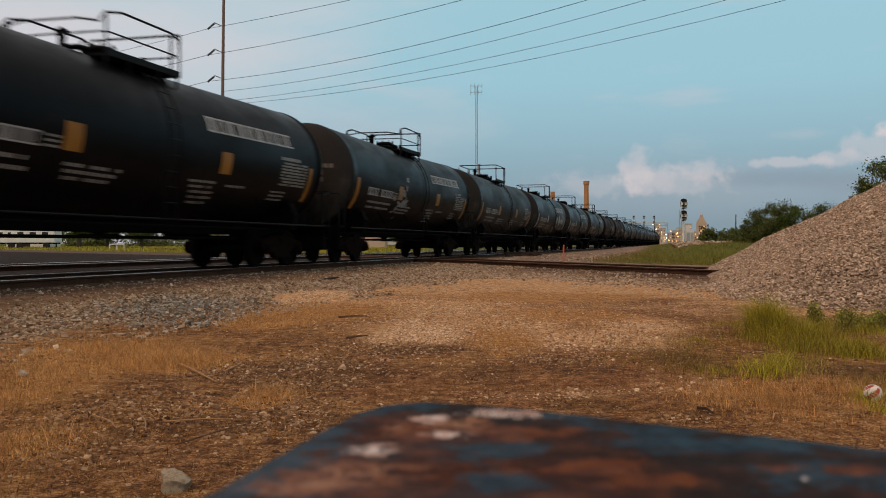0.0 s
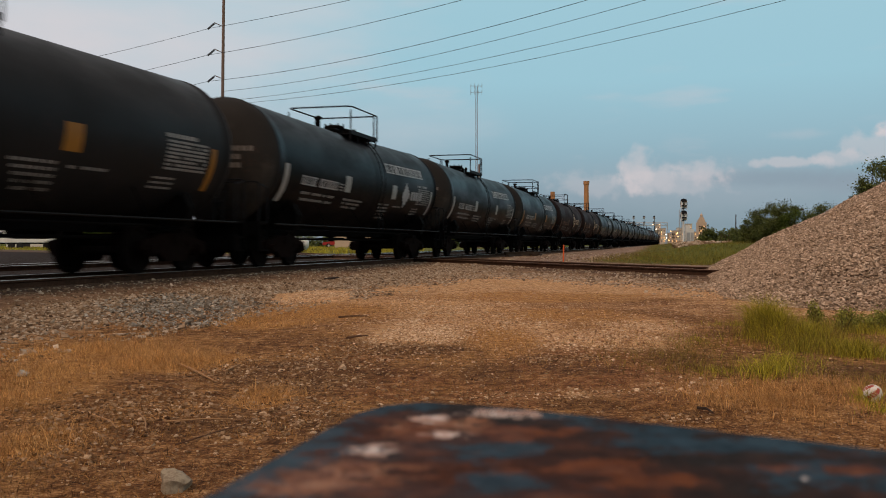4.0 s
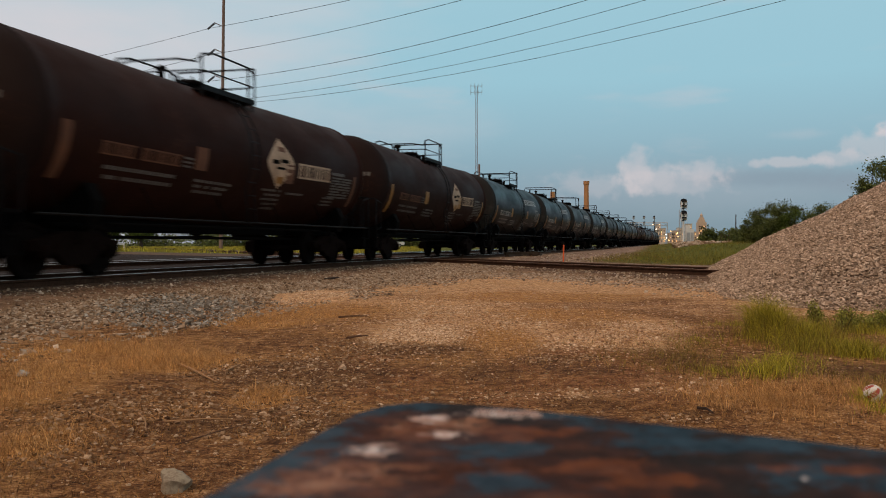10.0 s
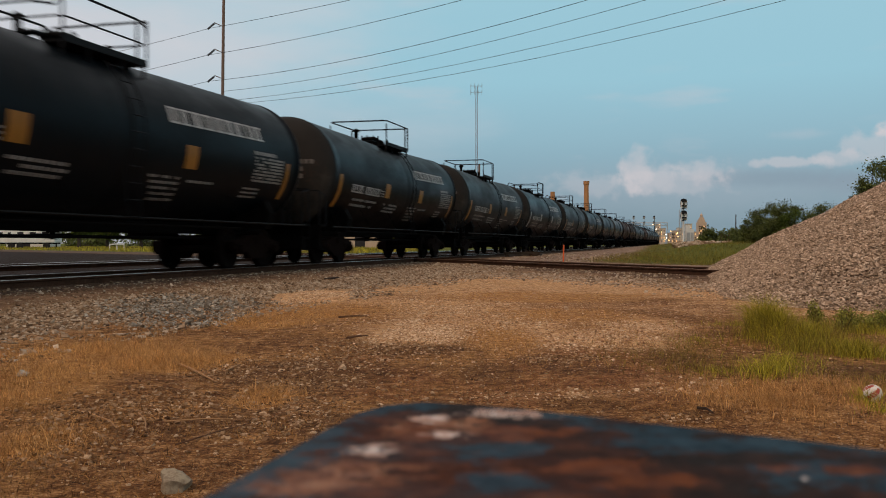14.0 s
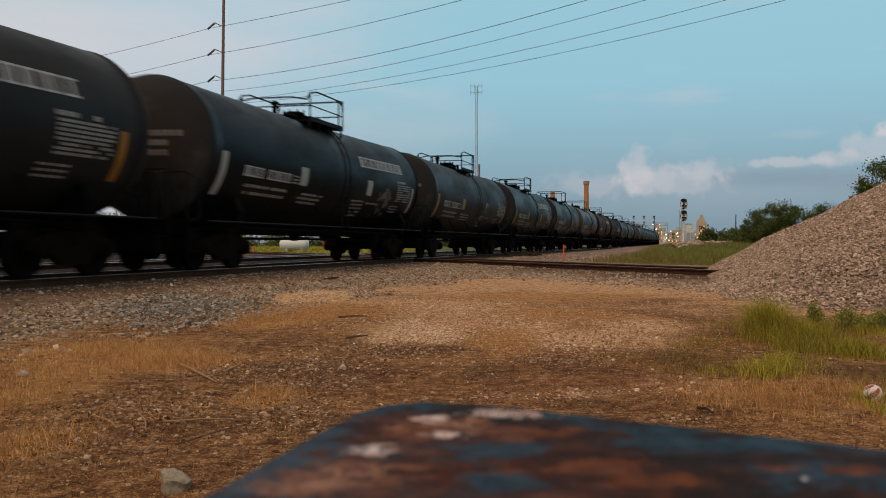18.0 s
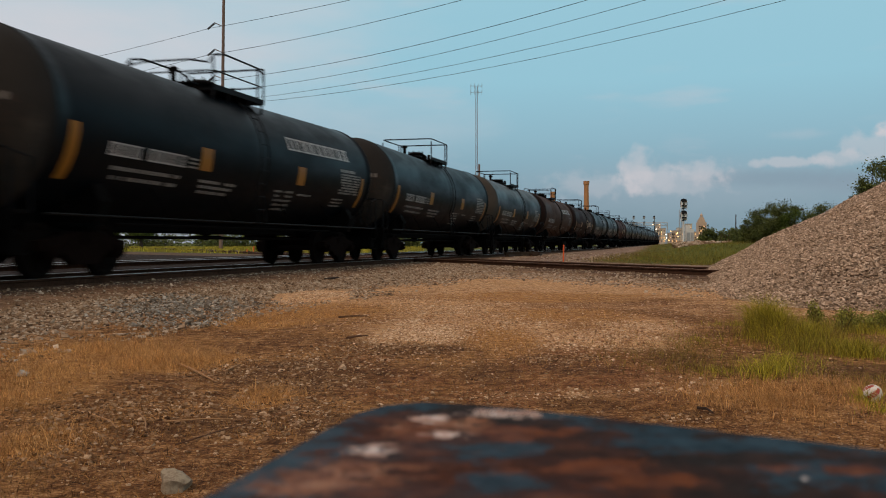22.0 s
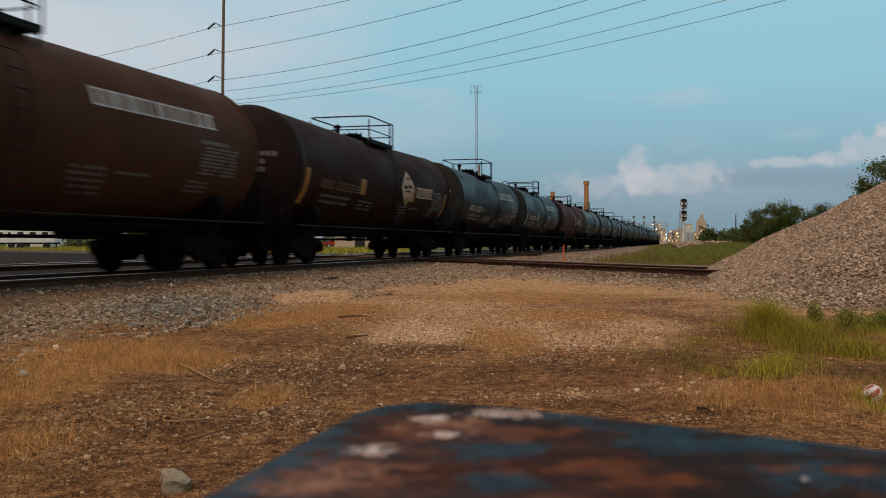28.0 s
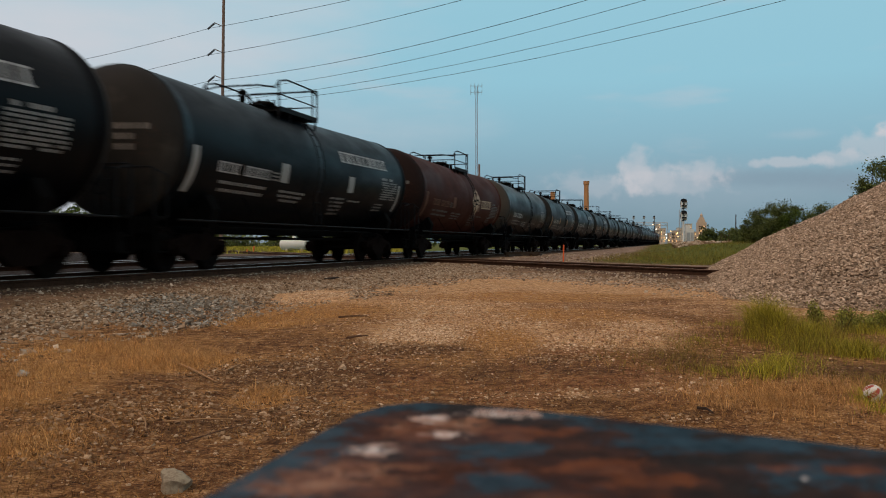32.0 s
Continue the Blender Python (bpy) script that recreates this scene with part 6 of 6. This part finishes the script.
rock("stone", px(465, 4.65), 4.65, 0.02, M_PEBBLE, "small pale stone on the dirt", 8, 0.7)

M_STICK = plain("weathered_stick", (0.40, 0.22, 0.105), 0.9, 0, 0.4, 20, 0.4)
M_DARKWOOD = plain("dark_wood_scrap", (0.05, 0.03, 0.02), 0.9, 0, 0.4, 15, 0.4)
M_SCRAP = plain("brown_wood_scrap", (0.13, 0.060, 0.030), 0.9, 0, 0.5, 15, 0.5)


def stick(u0, v0, u1, v1, r, mat, label, name="stick", lift=0.01):
    """A stick on the ground between two ground points given by view offsets."""
    ends = []
    for u, v in ((u0, v0), (u1, v1)):
        d = EYE_Z * FOC / (v - 431)
        ends.append(Vector((px(u, d), d, float(ground_z(px(u, d), d)) + lift)))
    bm = bmesh.new()
    m1 = ends[0].lerp(ends[1], 0.5) + Vector((0.01, 0.01, 0.006))
    rod(bm, ends[0], m1, r, 6, r * 0.85)
    rod(bm, m1, ends[1], r * 0.85, 6, r * 0.5)
    tagged(part(name, bm, mat), label, "stick")


stick(291, 636, 380, 676, 0.010, M_STICK, "brown broken stick on dry grass")
stick(395, 657, 425, 645, 0.008, M_STICK, "short brown stick on dry grass")
stick(614, 603, 650, 597, 0.011, M_SCRAP, "brown scrap of wood on pale gravel", "wood_scrap", 0.02)
stick(600, 566, 650, 561, 0.012, M_SCRAP, "brown scrap of wood beside straw", "wood_scrap", 0.02)
stick(575, 498, 600, 496, 0.03, M_DARKWOOD, "dark scrap of wood beside the ballast", "wood_scrap", 0.03)
stick(310, 800, 440, 762, 0.004, M_SCRAP, "thin brown twig on pebbly dirt", "twig", 0.02)
stick(245, 742, 258, 775, 0.004, M_STICK, "thin dry stalk on the dirt", "twig", 0.02)
stick(170, 750, 205, 770, 0.004, M_STICK, "thin dry stalk on the dirt", "twig", 0.02)
stick(290, 758, 420, 752, 0.004, M_STICK, "long thin dry stalk on the dirt", "twig", 0.02)
stick(1235, 735, 1262, 742, 0.008, M_DARKWOOD, "dark twig in dry grass", "twig", 0.02)


def build_ball():
    d = 4.82
    x = px(1545, d)
    r = 0.050
    ball = tagged(new("toy_ball"), "small white and red panelled ball in the grass", "ball")
    ball.matrix_basis = pose(x, d, float(ground_z(x, d)) + r - 0.004, 25, 15, 30)
    m_w, m_r = plain("dirty_white_ball", (0.72, 0.66, 0.60), 0.5, 0, 0.15, 30), plain("faded_red_ball", (0.42, 0.075, 0.05), 0.5, 0, 0.2, 30)
    bm = bmesh.new()
    bmesh.ops.create_uvsphere(bm, u_segments=32, v_segments=20, radius=r)
    part("shell", bm, m_w, ball)
    for k in range(5):
        bm = bmesh.new()
        a = k * 1.2566
        rows = []
        for i in range(9):
            el = -1.1 + i * 0.275
            row = []
            for j in range(4):
                az = a + (j / 3.0 - 0.5) * 0.55 + 0.35 * math.sin(el * 1.5)
                row.append(bm.verts.new(Vector((math.cos(el) * math.cos(az), math.cos(el) * math.sin(az), math.sin(el))) * (r + 0.0006)))
            rows.append(row)
        for i in range(8):
            for j in range(3):
                bm.faces.new((rows[i][j], rows[i][j + 1], rows[i + 1][j + 1], rows[i + 1][j]))
        part("panel", bm, m_r, ball, "faded red panel")


build_ball()

# ---- signals, stakes and skyline ----
M_SIGNAL = plain("black_signal_paint", (0.008, 0.008, 0.009), 0.6, 0, 0.3)
M_STEEL = plain("pale_galvanised_steel", (0.45, 0.44, 0.42), 0.5, 0.2, 0.15, 2)
M_CREAM = plain("cream_concrete", (0.58, 0.47, 0.36), 0.85, 0, 0.15, 0.3)
M_TAN = plain("tan_tower_stone", (0.55, 0.40, 0.29), 0.85, 0, 0.12, 0.2)
M_DARKGLASS = plain("dark_window_glass", (0.03, 0.025, 0.025), 0.2, 0, 0.2)
M_LAMP = glow("yard_lamp", (1.0, 0.62, 0.25), 9.0)
M_LAMPW = glow("white_yard_lamp", (1.0, 0.9, 0.72), 9.0)
M_WIN = glow("lit_window", (1.0, 0.55, 0.2), 0.8)
M_STAKE = plain("orange_stake_paint", (0.75, 0.12, 0.03), 0.6, 0, 0.15, 6)
M_WOODSTAKE = plain("pale_wooden_stake", (0.50, 0.36, 0.22), 0.85, 0, 0.2, 6)
M_WHITE_PAINT = plain("white_paint", (0.74, 0.72, 0.68), 0.5, 0, 0.12, 2)


def signal_head(parent, c, s, lights=2):
    """A colour-light head seen from behind its backing: oval board, hoods and box."""
    bm = bmesh.new()
    w, h = 0.36 * s, 0.52 * s
    pts = []
    for k in range(24):
        a = 2 * math.pi * k / 24
        pts.append((w * math.copysign(abs(math.cos(a)) ** 0.7, math.cos(a)), h * math.copysign(abs(math.sin(a)) ** 0.7, math.sin(a))))
    fr = [[bm.verts.new((c.x + x, c.y + dy, c.z + z)) for x, z in pts] for dy in (-0.02, 0.02)]
    bm.faces.new(fr[0])
    bm.faces.new(fr[1][::-1])
    for i in range(24):
        bm.faces.new((fr[0][i], fr[0][(i + 1) % 24], fr[1][(i + 1) % 24], fr[1][i]))
    head = part("signal_head", bm, M_SIGNAL, parent, "black oval signal board")
    for x in (-0.30, 0.30):
        bm = bmesh.new()
        rod(bm, (c.x + x * s, c.y - 0.05, c.z - 0.62 * s), (c.x + x * s, c.y - 0.05, c.z + 0.30 * s), 0.035 * s, 6)
        part("bracket", bm, M_WHITE_PAINT, head, "pale steel bracket")
    for x in (-0.17, 0.17):
        bm = bmesh.new()
        box(bm, (c.x + x * s, c.y - 0.06, c.z - 0.1 * s), (0.2 * s, 0.06, 0.62 * s), bevel=0.01)
        part("lamp_case", bm, M_WHITE_PAINT, head, "pale steel lamp case")
    for k in range(lights):
        z = c.z + (k - (lights - 1) / 2) * 0.42 * s
        for x in (-0.16, 0.16):
            bm = bmesh.new()
            rod(bm, (c.x + x * s, c.y - 0.08, z), (c.x + x * s, c.y - 0.28 * s, z), 0.085 * s, 12)
            part("hood", bm, M_SIGNAL, head)


def build_signal():
    d = 92.0
    x = px(1210, d)
    g = 0.1
    sig = tagged(new("railway_signal"), "two-headed railway signal on a pale steel mast", "railway signal")
    bm = bmesh.new()
    rod(bm, (x, d + 0.16, g), (x, d + 0.16, EYE_Z + 76 / FOC * d), 0.10, 10)
    part("mast", bm, M_WHITE_PAINT, sig)
    for v in (70, 49):
        signal_head(sig, Vector((x, d, EYE_Z + v / FOC * d)), 0.98)
    bm = bmesh.new()
    for dx in (-0.36, -0.12):
        rod(bm, (x + dx, d + 0.35, g), (x + dx, d + 0.35, EYE_Z + 60 / FOC * d), 0.03, 6)
    for k in range(12):
        rod(bm, (x - 0.36, d + 0.35, g + 0.3 + 0.32 * k), (x - 0.12, d + 0.35, g + 0.3 + 0.32 * k), 0.015, 5)
    part("ladder", bm, M_STEEL, sig)
    cab = tagged(new("relay_cabinet"), "tall white trackside equipment housing", "cabinet")
    for name, cx, w, h0, h1, mat in (("housing", px(1217, d + 3), 0.42, 0.0, 2.6, M_WHITE_PAINT), ("housing", px(1224, d + 3), 0.36, 0.0, 2.2, M_WHITE_PAINT)):
        bm = bmesh.new()
        box(bm, (cx, d + 3, (h0 + h1) / 2 + 0.1), (w, 0.5, h1 - h0), bevel=0.03)
        b = part(name, bm, mat, cab)
        bm = bmesh.new()
        box(bm, (cx, d + 3 - 0.26, 1.2), (w * 0.8, 0.02, 1.5), bevel=0.005)
        part("door", bm, M_STEEL, b)


def build_gantry():
    s = 252.0
    g = tagged(new("signal_bridge"), "pale steel signal bridge over the main line with dark signal heads", "signal bridge")

    def at(p, z, ds=0.0):
        v = ALONG * (s + ds) + ASIDE * p
        return Vector((v.x, v.y, z))
    for p in (5.5, 24.0):
        bm = bmesh.new()
        for ds in (-0.4, 0.4):
            rod(bm, at(p, 0, ds), at(p, 6.3, ds), 0.09, 8)
        for k in range(6):
            rod(bm, at(p, k * 1.0 + 0.2, -0.4), at(p, k * 1.0 + 1.2, 0.4), 0.04, 6)
        part("tower", bm, M_STEEL, g)
    bm = bmesh.new()
    for z in (5.6, 6.3):
        for ds in (-0.4, 0.4):
            rod(bm, at(5.5, z, ds), at(24.0, z, ds), 0.07, 6)
    for k in range(14):
        p = 5.5 + k * 18.5 / 14
        rod(bm, at(p, 5.6), at(p + 1.32, 6.3), 0.04, 5)
    part("truss", bm, M_STEEL, g)
    for p in (8.9, 11.5, 14.2):
        bm = bmesh.new()
        rod(bm, at(p, 6.2), at(p, 8.0), 0.06, 6)
        part("post", bm, M_STEEL, g)
        for z in (7.7, 6.2):
            signal_head(g, at(p, z, -0.3), 0.85, 2)


build_signal()
build_gantry()


def stake(u, v0, v1, mat, label, r=0.022):
    d = (EYE_Z - 0.08) * FOC / (v0 - 431)
    x = px(u, d)
    bm = bmesh.new()
    z = float(ground_z(x, d))
    top = EYE_Z - (v1 - 431) / FOC * d
    rod(bm, (x, d, z - 0.05), (x + 0.01, d, top), r, 8, r * 0.9)
    lathe(bm, [(r * 0.95, 0), (r * 1.1, 0.01), (0, 0.03)], 8, "Z", Matrix.Translation((x + 0.01, d, top)))
    tagged(part("marker_stake", bm, mat), label, "stake")


stake(997, 468, 435, M_STAKE, "bright orange marker stake beside the crossing", 0.03)
stake(1047, 467, 455, M_WOODSTAKE, "short pale wooden stake beside the crossing", 0.025)
stake(449, 450, 437, M_STAKE, "orange marker stake across the tracks", 0.06)
stake(437, 450, 442, M_STAKE, "short orange marker stake across the tracks", 0.06)


def old_ties():
    """Spare ties dumped beside the line, and a plank crossing far along it."""
    rng = random.Random(8)
    for i, (x, y, z, rz) in enumerate(((4.3, 52.0, 0.17, 64), (4.9, 53.4, 0.18, 98), (3.7, 50.5, 0.17, 80), (4.5, 52.9, 0.30, 35), (5.7, 55.0, 0.17, 84))):
        ob = part("old_tie", TIE.copy(), None, m=pose(x, y, z - 0.02, 0, 0, rz + rng.uniform(-5, 5)))
        tagged(ob, "blackened old wooden tie dumped beside the line", "railway tie", "dumped ties")
    deck = tagged(new("plank_crossing"), "dark plank crossing over the far main line", "level crossing")
    for k in range(9):
        bm = bmesh.new()
        box(bm, (23.6 + 0.1 * k, 117.0 + k * 1.05, 0.20), (7.5, 0.95, 0.24), bevel=0.02)
        part("plank", bm, M_TIE, deck)


old_ties()


def build_tower():
    d = 1500.0
    k = d / FOC
    x = px(1241, d)
    t = tagged(new("tower_building"), "tall stepped tan stone tower lit at dusk", "tower building")
    z = 0.0
    for w, top in ((14.5, 37), (11, 42), (7, 46), (3.6, 49)):
        h = EYE_Z + top * k
        bm = bmesh.new()
        box(bm, (x, d, (z + h) / 2), (w * k, w * k, h - z))
        part("storey_block", bm, M_TAN, t)
        z = h
    bm = bmesh.new()
    lathe(bm, [(2.6, 0), (2.2, 1.5), (0.8, 3.0), (0.25, 3.2), (0.15, 6.5), (0, 6.6)], 12, "Z", Matrix.Translation((x, d, z)))
    part("spire", bm, M_TAN, t)
    for j in range(8):
        for i in range(5):
            bm = bmesh.new()
            zz = EYE_Z + (3.0 + j * 3.8) * k
            box(bm, (x + (i - 2) * 2.6 * k, d - 7.25 * k, zz), (1.6 * k, 1.2, 2.0 * k))
            part("window", bm, M_DARKGLASS if (i * 3 + j) % 4 else M_WIN, t)


def build_plant():
    """Lamplit works at the end of the line."""
    d = 620.0
    k = d / FOC
    rng = random.Random(4)
    for u, w, top, mat in ((1164, 6, 34, M_CREAM), (1171, 10, 26, M_CREAM), (1186, 8, 18, M_TAN), (1193, 9, 22, M_TAN), (1203, 9, 27, M_CREAM), (1218, 9, 34, M_CREAM), (1226, 10, 20, M_TAN)):
        b = tagged(new("works_building"), "cream works building lit by yard lamps", "building", "works at the end of the line")
        x = px(u, d)
        h = EYE_Z + top * k
        bm = bmesh.new()
        box(bm, (x, d, h / 2), (w * k, 6, h))
        part("wall", bm, mat, b)
        bm = bmesh.new()
        box(bm, (x, d, h + 0.15), (w * k + 0.5, 6.5, 0.3))
        part("roof", bm, M_STEEL, b)
        for j in range(int(top / 6)):
            for i in range(2):
                bm = bmesh.new()
                box(bm, (x + (i - 0.5) * w * k * 0.45, d - 3.02, EYE_Z + (4 + j * 6) * k), (1.6 * k, 0.1, 2.2 * k))
                part("window", bm, M_WIN if rng.random() < 0.4 else M_DARKGLASS, b)
    bm = bmesh.new()
    x = px(1158, d)
    rod(bm, (x, d, 0), (x, d, EYE_Z + 48 * k), 0.35, 8, 0.2)
    tagged(part("flare_stack", bm, M_RAILING), "thin dark vent stack at the works", "stack")
    for u, v, r, mat in ((1161, 25, 1.5, M_LAMPW), (1167, 33, 1.1, M_LAMP), (1155, 33, 1.0, M_LAMP), (1171, 20, 1.0, M_LAMP), (1179, 16, 1.8, M_LAMPW), (1180, 10, 1.4, M_LAMPW), (1187, 22, 0.9, M_LAMP), (1176, 6, 1.0, M_LAMP), (1199, 18, 1.0, M_LAMP), (1234, 11, 1.2, M_LAMP), (1245, 9, 1.4, M_LAMPW), (1200, 12, 1.0, M_LAMP), (1184, 5, 0.9, M_LAMP)):
        dd = d - 12
        x, z = px(u, dd), EYE_Z + v * dd / FOC
        lamp = tagged(new("yard_lamp"), "glowing yard lamp on a slim post", "lamp", "yard lamps")
        bm = bmesh.new()
        rod(bm, (x, dd, 0), (x, dd, z - 0.2), 0.12, 6)
        part("post", bm, M_STEEL, lamp)
        bm = bmesh.new()
        bmesh.ops.create_icosphere(bm, subdivisions=2, radius=r * dd / FOC * 0.5, matrix=Matrix.Translation((x, dd, z)))
        part("bulb", bm, mat, lamp)


build_tower()
build_plant()


def utility_pole(u, d, top, arm, r, label):
    x = px(u, d)
    ob = tagged(new("utility_pole"), label, "utility pole")
    bm = bmesh.new()
    h = EYE_Z + top / FOC * d
    rod(bm, (x, d, 0), (x, d, h), r, 8, r * 0.8)
    part("pole", bm, M_DARKWOOD, ob)
    if arm:
        bm = bmesh.new()
        box(bm, (x, d, h - 0.15), (arm, 0.14, 0.16), bevel=0.02)
        part("crossarm", bm, M_DARKWOOD, ob)


utility_pole(1406, 85, 63, 1.7, 0.12, "dark wooden utility pole with one crossarm")
utility_pole(1302, 160, 51, 0, 0.11, "slender dark pole beyond the bank")
utility_pole(1269, 210, 22, 0, 0.14, "short dark pole beyond the bank")
for lu in (1276, 1283, 1290):
    utility_pole(lu, 200, 16, 0, 0.12, "pale short post beyond the bank")


def wood_post():
    d = 140.0
    x = px(848, d)
    bm = bmesh.new()
    rod(bm, (x, d, 0), (x, d, EYE_Z + 140 / FOC * d), 0.17, 10, 0.14)
    tagged(part("wooden_pole", bm, M_POLE), "thick brown wooden pole beside the radio mast", "pole")
    d = 300.0
    x = px(978, d)
    bm = bmesh.new()
    lathe(bm, [(0.9, 0), (0.75, EYE_Z + 91 / FOC * d), (0, EYE_Z + 91 / FOC * d)], 14, "Z", Matrix.Translation((x, d, 0)))
    tagged(part("brick_stack", bm, M_STACK), "short brick stack behind the train", "chimney")


wood_post()

# ---- yard across the tracks, seen under the cars ----
M_DARKTYRE = plain("black_rubber", (0.02, 0.02, 0.02), 0.9)


def propane_tank():
    d = 76.0
    x = px(521, d)
    ob = tagged(new("gas_storage_tank"), "white horizontal gas storage tank on saddles", "storage tank")
    bm = bmesh.new()
    lathe(bm, [(0, -1.2), (0.25, -1.17), (0.45, -1.0), (0.52, -0.8), (0.52, 0.8), (0.45, 1.0), (0.25, 1.17), (0, 1.2)], 24, "X", Matrix.Translation((x, d, 0.78)))
    part("shell", bm, M_WHITE_PAINT, ob)
    for dx in (-0.6, 0.6):
        bm = bmesh.new()
        box(bm, (x + dx, d, 0.2), (0.2, 0.8, 0.42), bevel=0.02)
        part("saddle", bm, M_CREAM, ob)
    bm = bmesh.new()
    rod(bm, (x, d, 1.28), (x, d, 1.45), 0.16, 12)
    part("valve_cover", bm, M_WHITE_PAINT, ob)


propane_tank()


def pickup(u, d, col, label, name="pickup_truck"):
    x = px(u, d)
    ob = tagged(new(name), label, "pickup truck")
    ob.matrix_basis = pose(x, d, 0.08, 0, 0, 8)
    m_body = plain(name + "_paint", col, 0.35, 0, 0.15, 2)
    bm = bmesh.new()
    box(bm, (0, 0, 0.72), (5.2, 1.85, 0.55), bevel=0.1)
    part("body", bm, m_body, ob)
    bm = bmesh.new()
    box(bm, (-0.5, 0, 1.28), (2.2, 1.65, 0.62), bevel=0.16)
    cab = part("cab", bm, m_body, ob)
    bm = bmesh.new()
    box(bm, (-0.5, -0.84, 1.32), (1.7, 0.03, 0.4), bevel=0.01)
    part("side_window", bm, M_DARKGLASS, cab)
    for wx in (-1.6, 1.6):
        for wy in (-0.85, 0.85):
            bm = bmesh.new()
            rod(bm, (wx, wy - 0.12, 0.38), (wx, wy + 0.12, 0.38), 0.38, 18)
            wh = part("wheel", bm, M_DARKTYRE, ob)
            bm = bmesh.new()
            rod(bm, (wx, wy - 0.13, 0.38), (wx, wy + 0.13, 0.38), 0.2, 12)
            part("rim", bm, M_STEEL, wh)


pickup(598, 160.0, (0.40, 0.03, 0.025), "red pickup truck parked across the tracks")
pickup(690, 170.0, (0.60, 0.58, 0.55), "white pickup truck parked across the tracks")


def trailer(u, d, w, label):
    x = px(u, d)
    ob = tagged(new("trailer"), label, "trailer")
    bm = bmesh.new()
    box(bm, (x, d, 1.9), (w, 2.4, 1.9), bevel=0.06)
    body = part("body", bm, M_WHITE_PAINT, ob)
    bm = bmesh.new()
    box(bm, (x, d, 0.85), (w * 0.96, 2.0, 0.18))
    part("chassis", bm, M_FRAME, ob)
    for wx in (-0.3, 0.3):
        bm = bmesh.new()
        rod(bm, (x + wx * w, d - 1.15, 0.5), (x + wx * w, d - 0.9, 0.5), 0.45, 16)
        part("wheel", bm, M_DARKTYRE, ob)
    for k in range(3):
        bm = bmesh.new()
        box(bm, (x + (k - 1) * w * 0.28, d - 1.21, 2.15), (w * 0.14, 0.03, 0.5))
        part("window", bm, M_DARKGLASS, body)
    for wx in (-0.45, 0.45):
        bm = bmesh.new()
        box(bm, (x + wx * w, d, 0.42), (0.12, 0.12, 0.72))
        part("jack", bm, M_FRAME, ob)


trailer(65, 128.0, 6.0, "white box trailer parked across the tracks")
trailer(8, 132.0, 5.0, "white box trailer parked across the tracks")


def rail_frame():
    d = 98.0
    x = px(207, d)
    bm = bmesh.new()
    pipe(bm, [(x - 0.75, d, 0.05), (x - 0.75, d, 0.75), (x + 0.75, d, 0.75), (x + 0.75, d, 0.05)], 0.05)
    rod(bm, (x, d, 0.05), (x, d, 0.75), 0.05)
    tagged(part("barrier_frame", bm, M_WHITE_PAINT), "low white pipe barrier on the grass", "barrier")


rail_frame()


def far_shed(u, d, w, h, mat, label):
    x = px(u, d)
    ob = tagged(new("shed"), label, "shed")
    bm = bmesh.new()
    box(bm, (x, d, h / 2), (w, 6, h))
    part("wall", bm, mat, ob)
    bm = bmesh.new()
    vs = [bm.verts.new(p) for p in ((x - w / 2 - 0.3, d - 3.3, h), (x + w / 2 + 0.3, d - 3.3, h), (x + w / 2 + 0.3, d, h + 1.3), (x - w / 2 - 0.3, d, h + 1.3), (x + w / 2 + 0.3, d + 3.3, h), (x - w / 2 - 0.3, d + 3.3, h))]
    bm.faces.new(vs[:4])
    bm.faces.new((vs[3], vs[2], vs[4], vs[5]))
    bm.faces.new((vs[0], vs[3], vs[5]))
    bm.faces.new((vs[1], vs[4], vs[2]))
    bm.faces.new((vs[0], vs[5], vs[4], vs[1]))
    part("roof", bm, M_STEEL, ob)
    bm = bmesh.new()
    box(bm, (x, d - 3.03, 1.1), (w * 0.2, 0.06, 2.2))
    part("door", bm, M_DARKGLASS, ob)


far_shed(60, 165.0, 7.0, 3.0, M_WHITE_PAINT, "white gabled shed across the railway")
far_shed(640, 150.0, 8.0, 2.6, M_TAN, "low tan shed across the railway")


def motions():
    """The train rolls by at a steady pace; each car follows the line."""
    times = [0, 4, 8, 12, 16, 20, 24, 28, 32]
    for car, s0 in MOVING:
        rows = []
        for t in times:
            (x, y, z), h = on_track(s0 - SPEED * t)
            rows.append((t, pose(x, y, z, 0, 0, h)))
        walk(car, rows)
    # wheels turn as they roll; the rear of the train stays far off until the end
    turn = math.degrees(SPEED / 0.457)
    for ws, y, side, i in ROLLING:
        if i > 25:
            continue
        walk(ws, [(k / 15.0, pose(0, y, 0.457, turn * k / 15.0, 0, 0)) for k in range(481)])


motions()
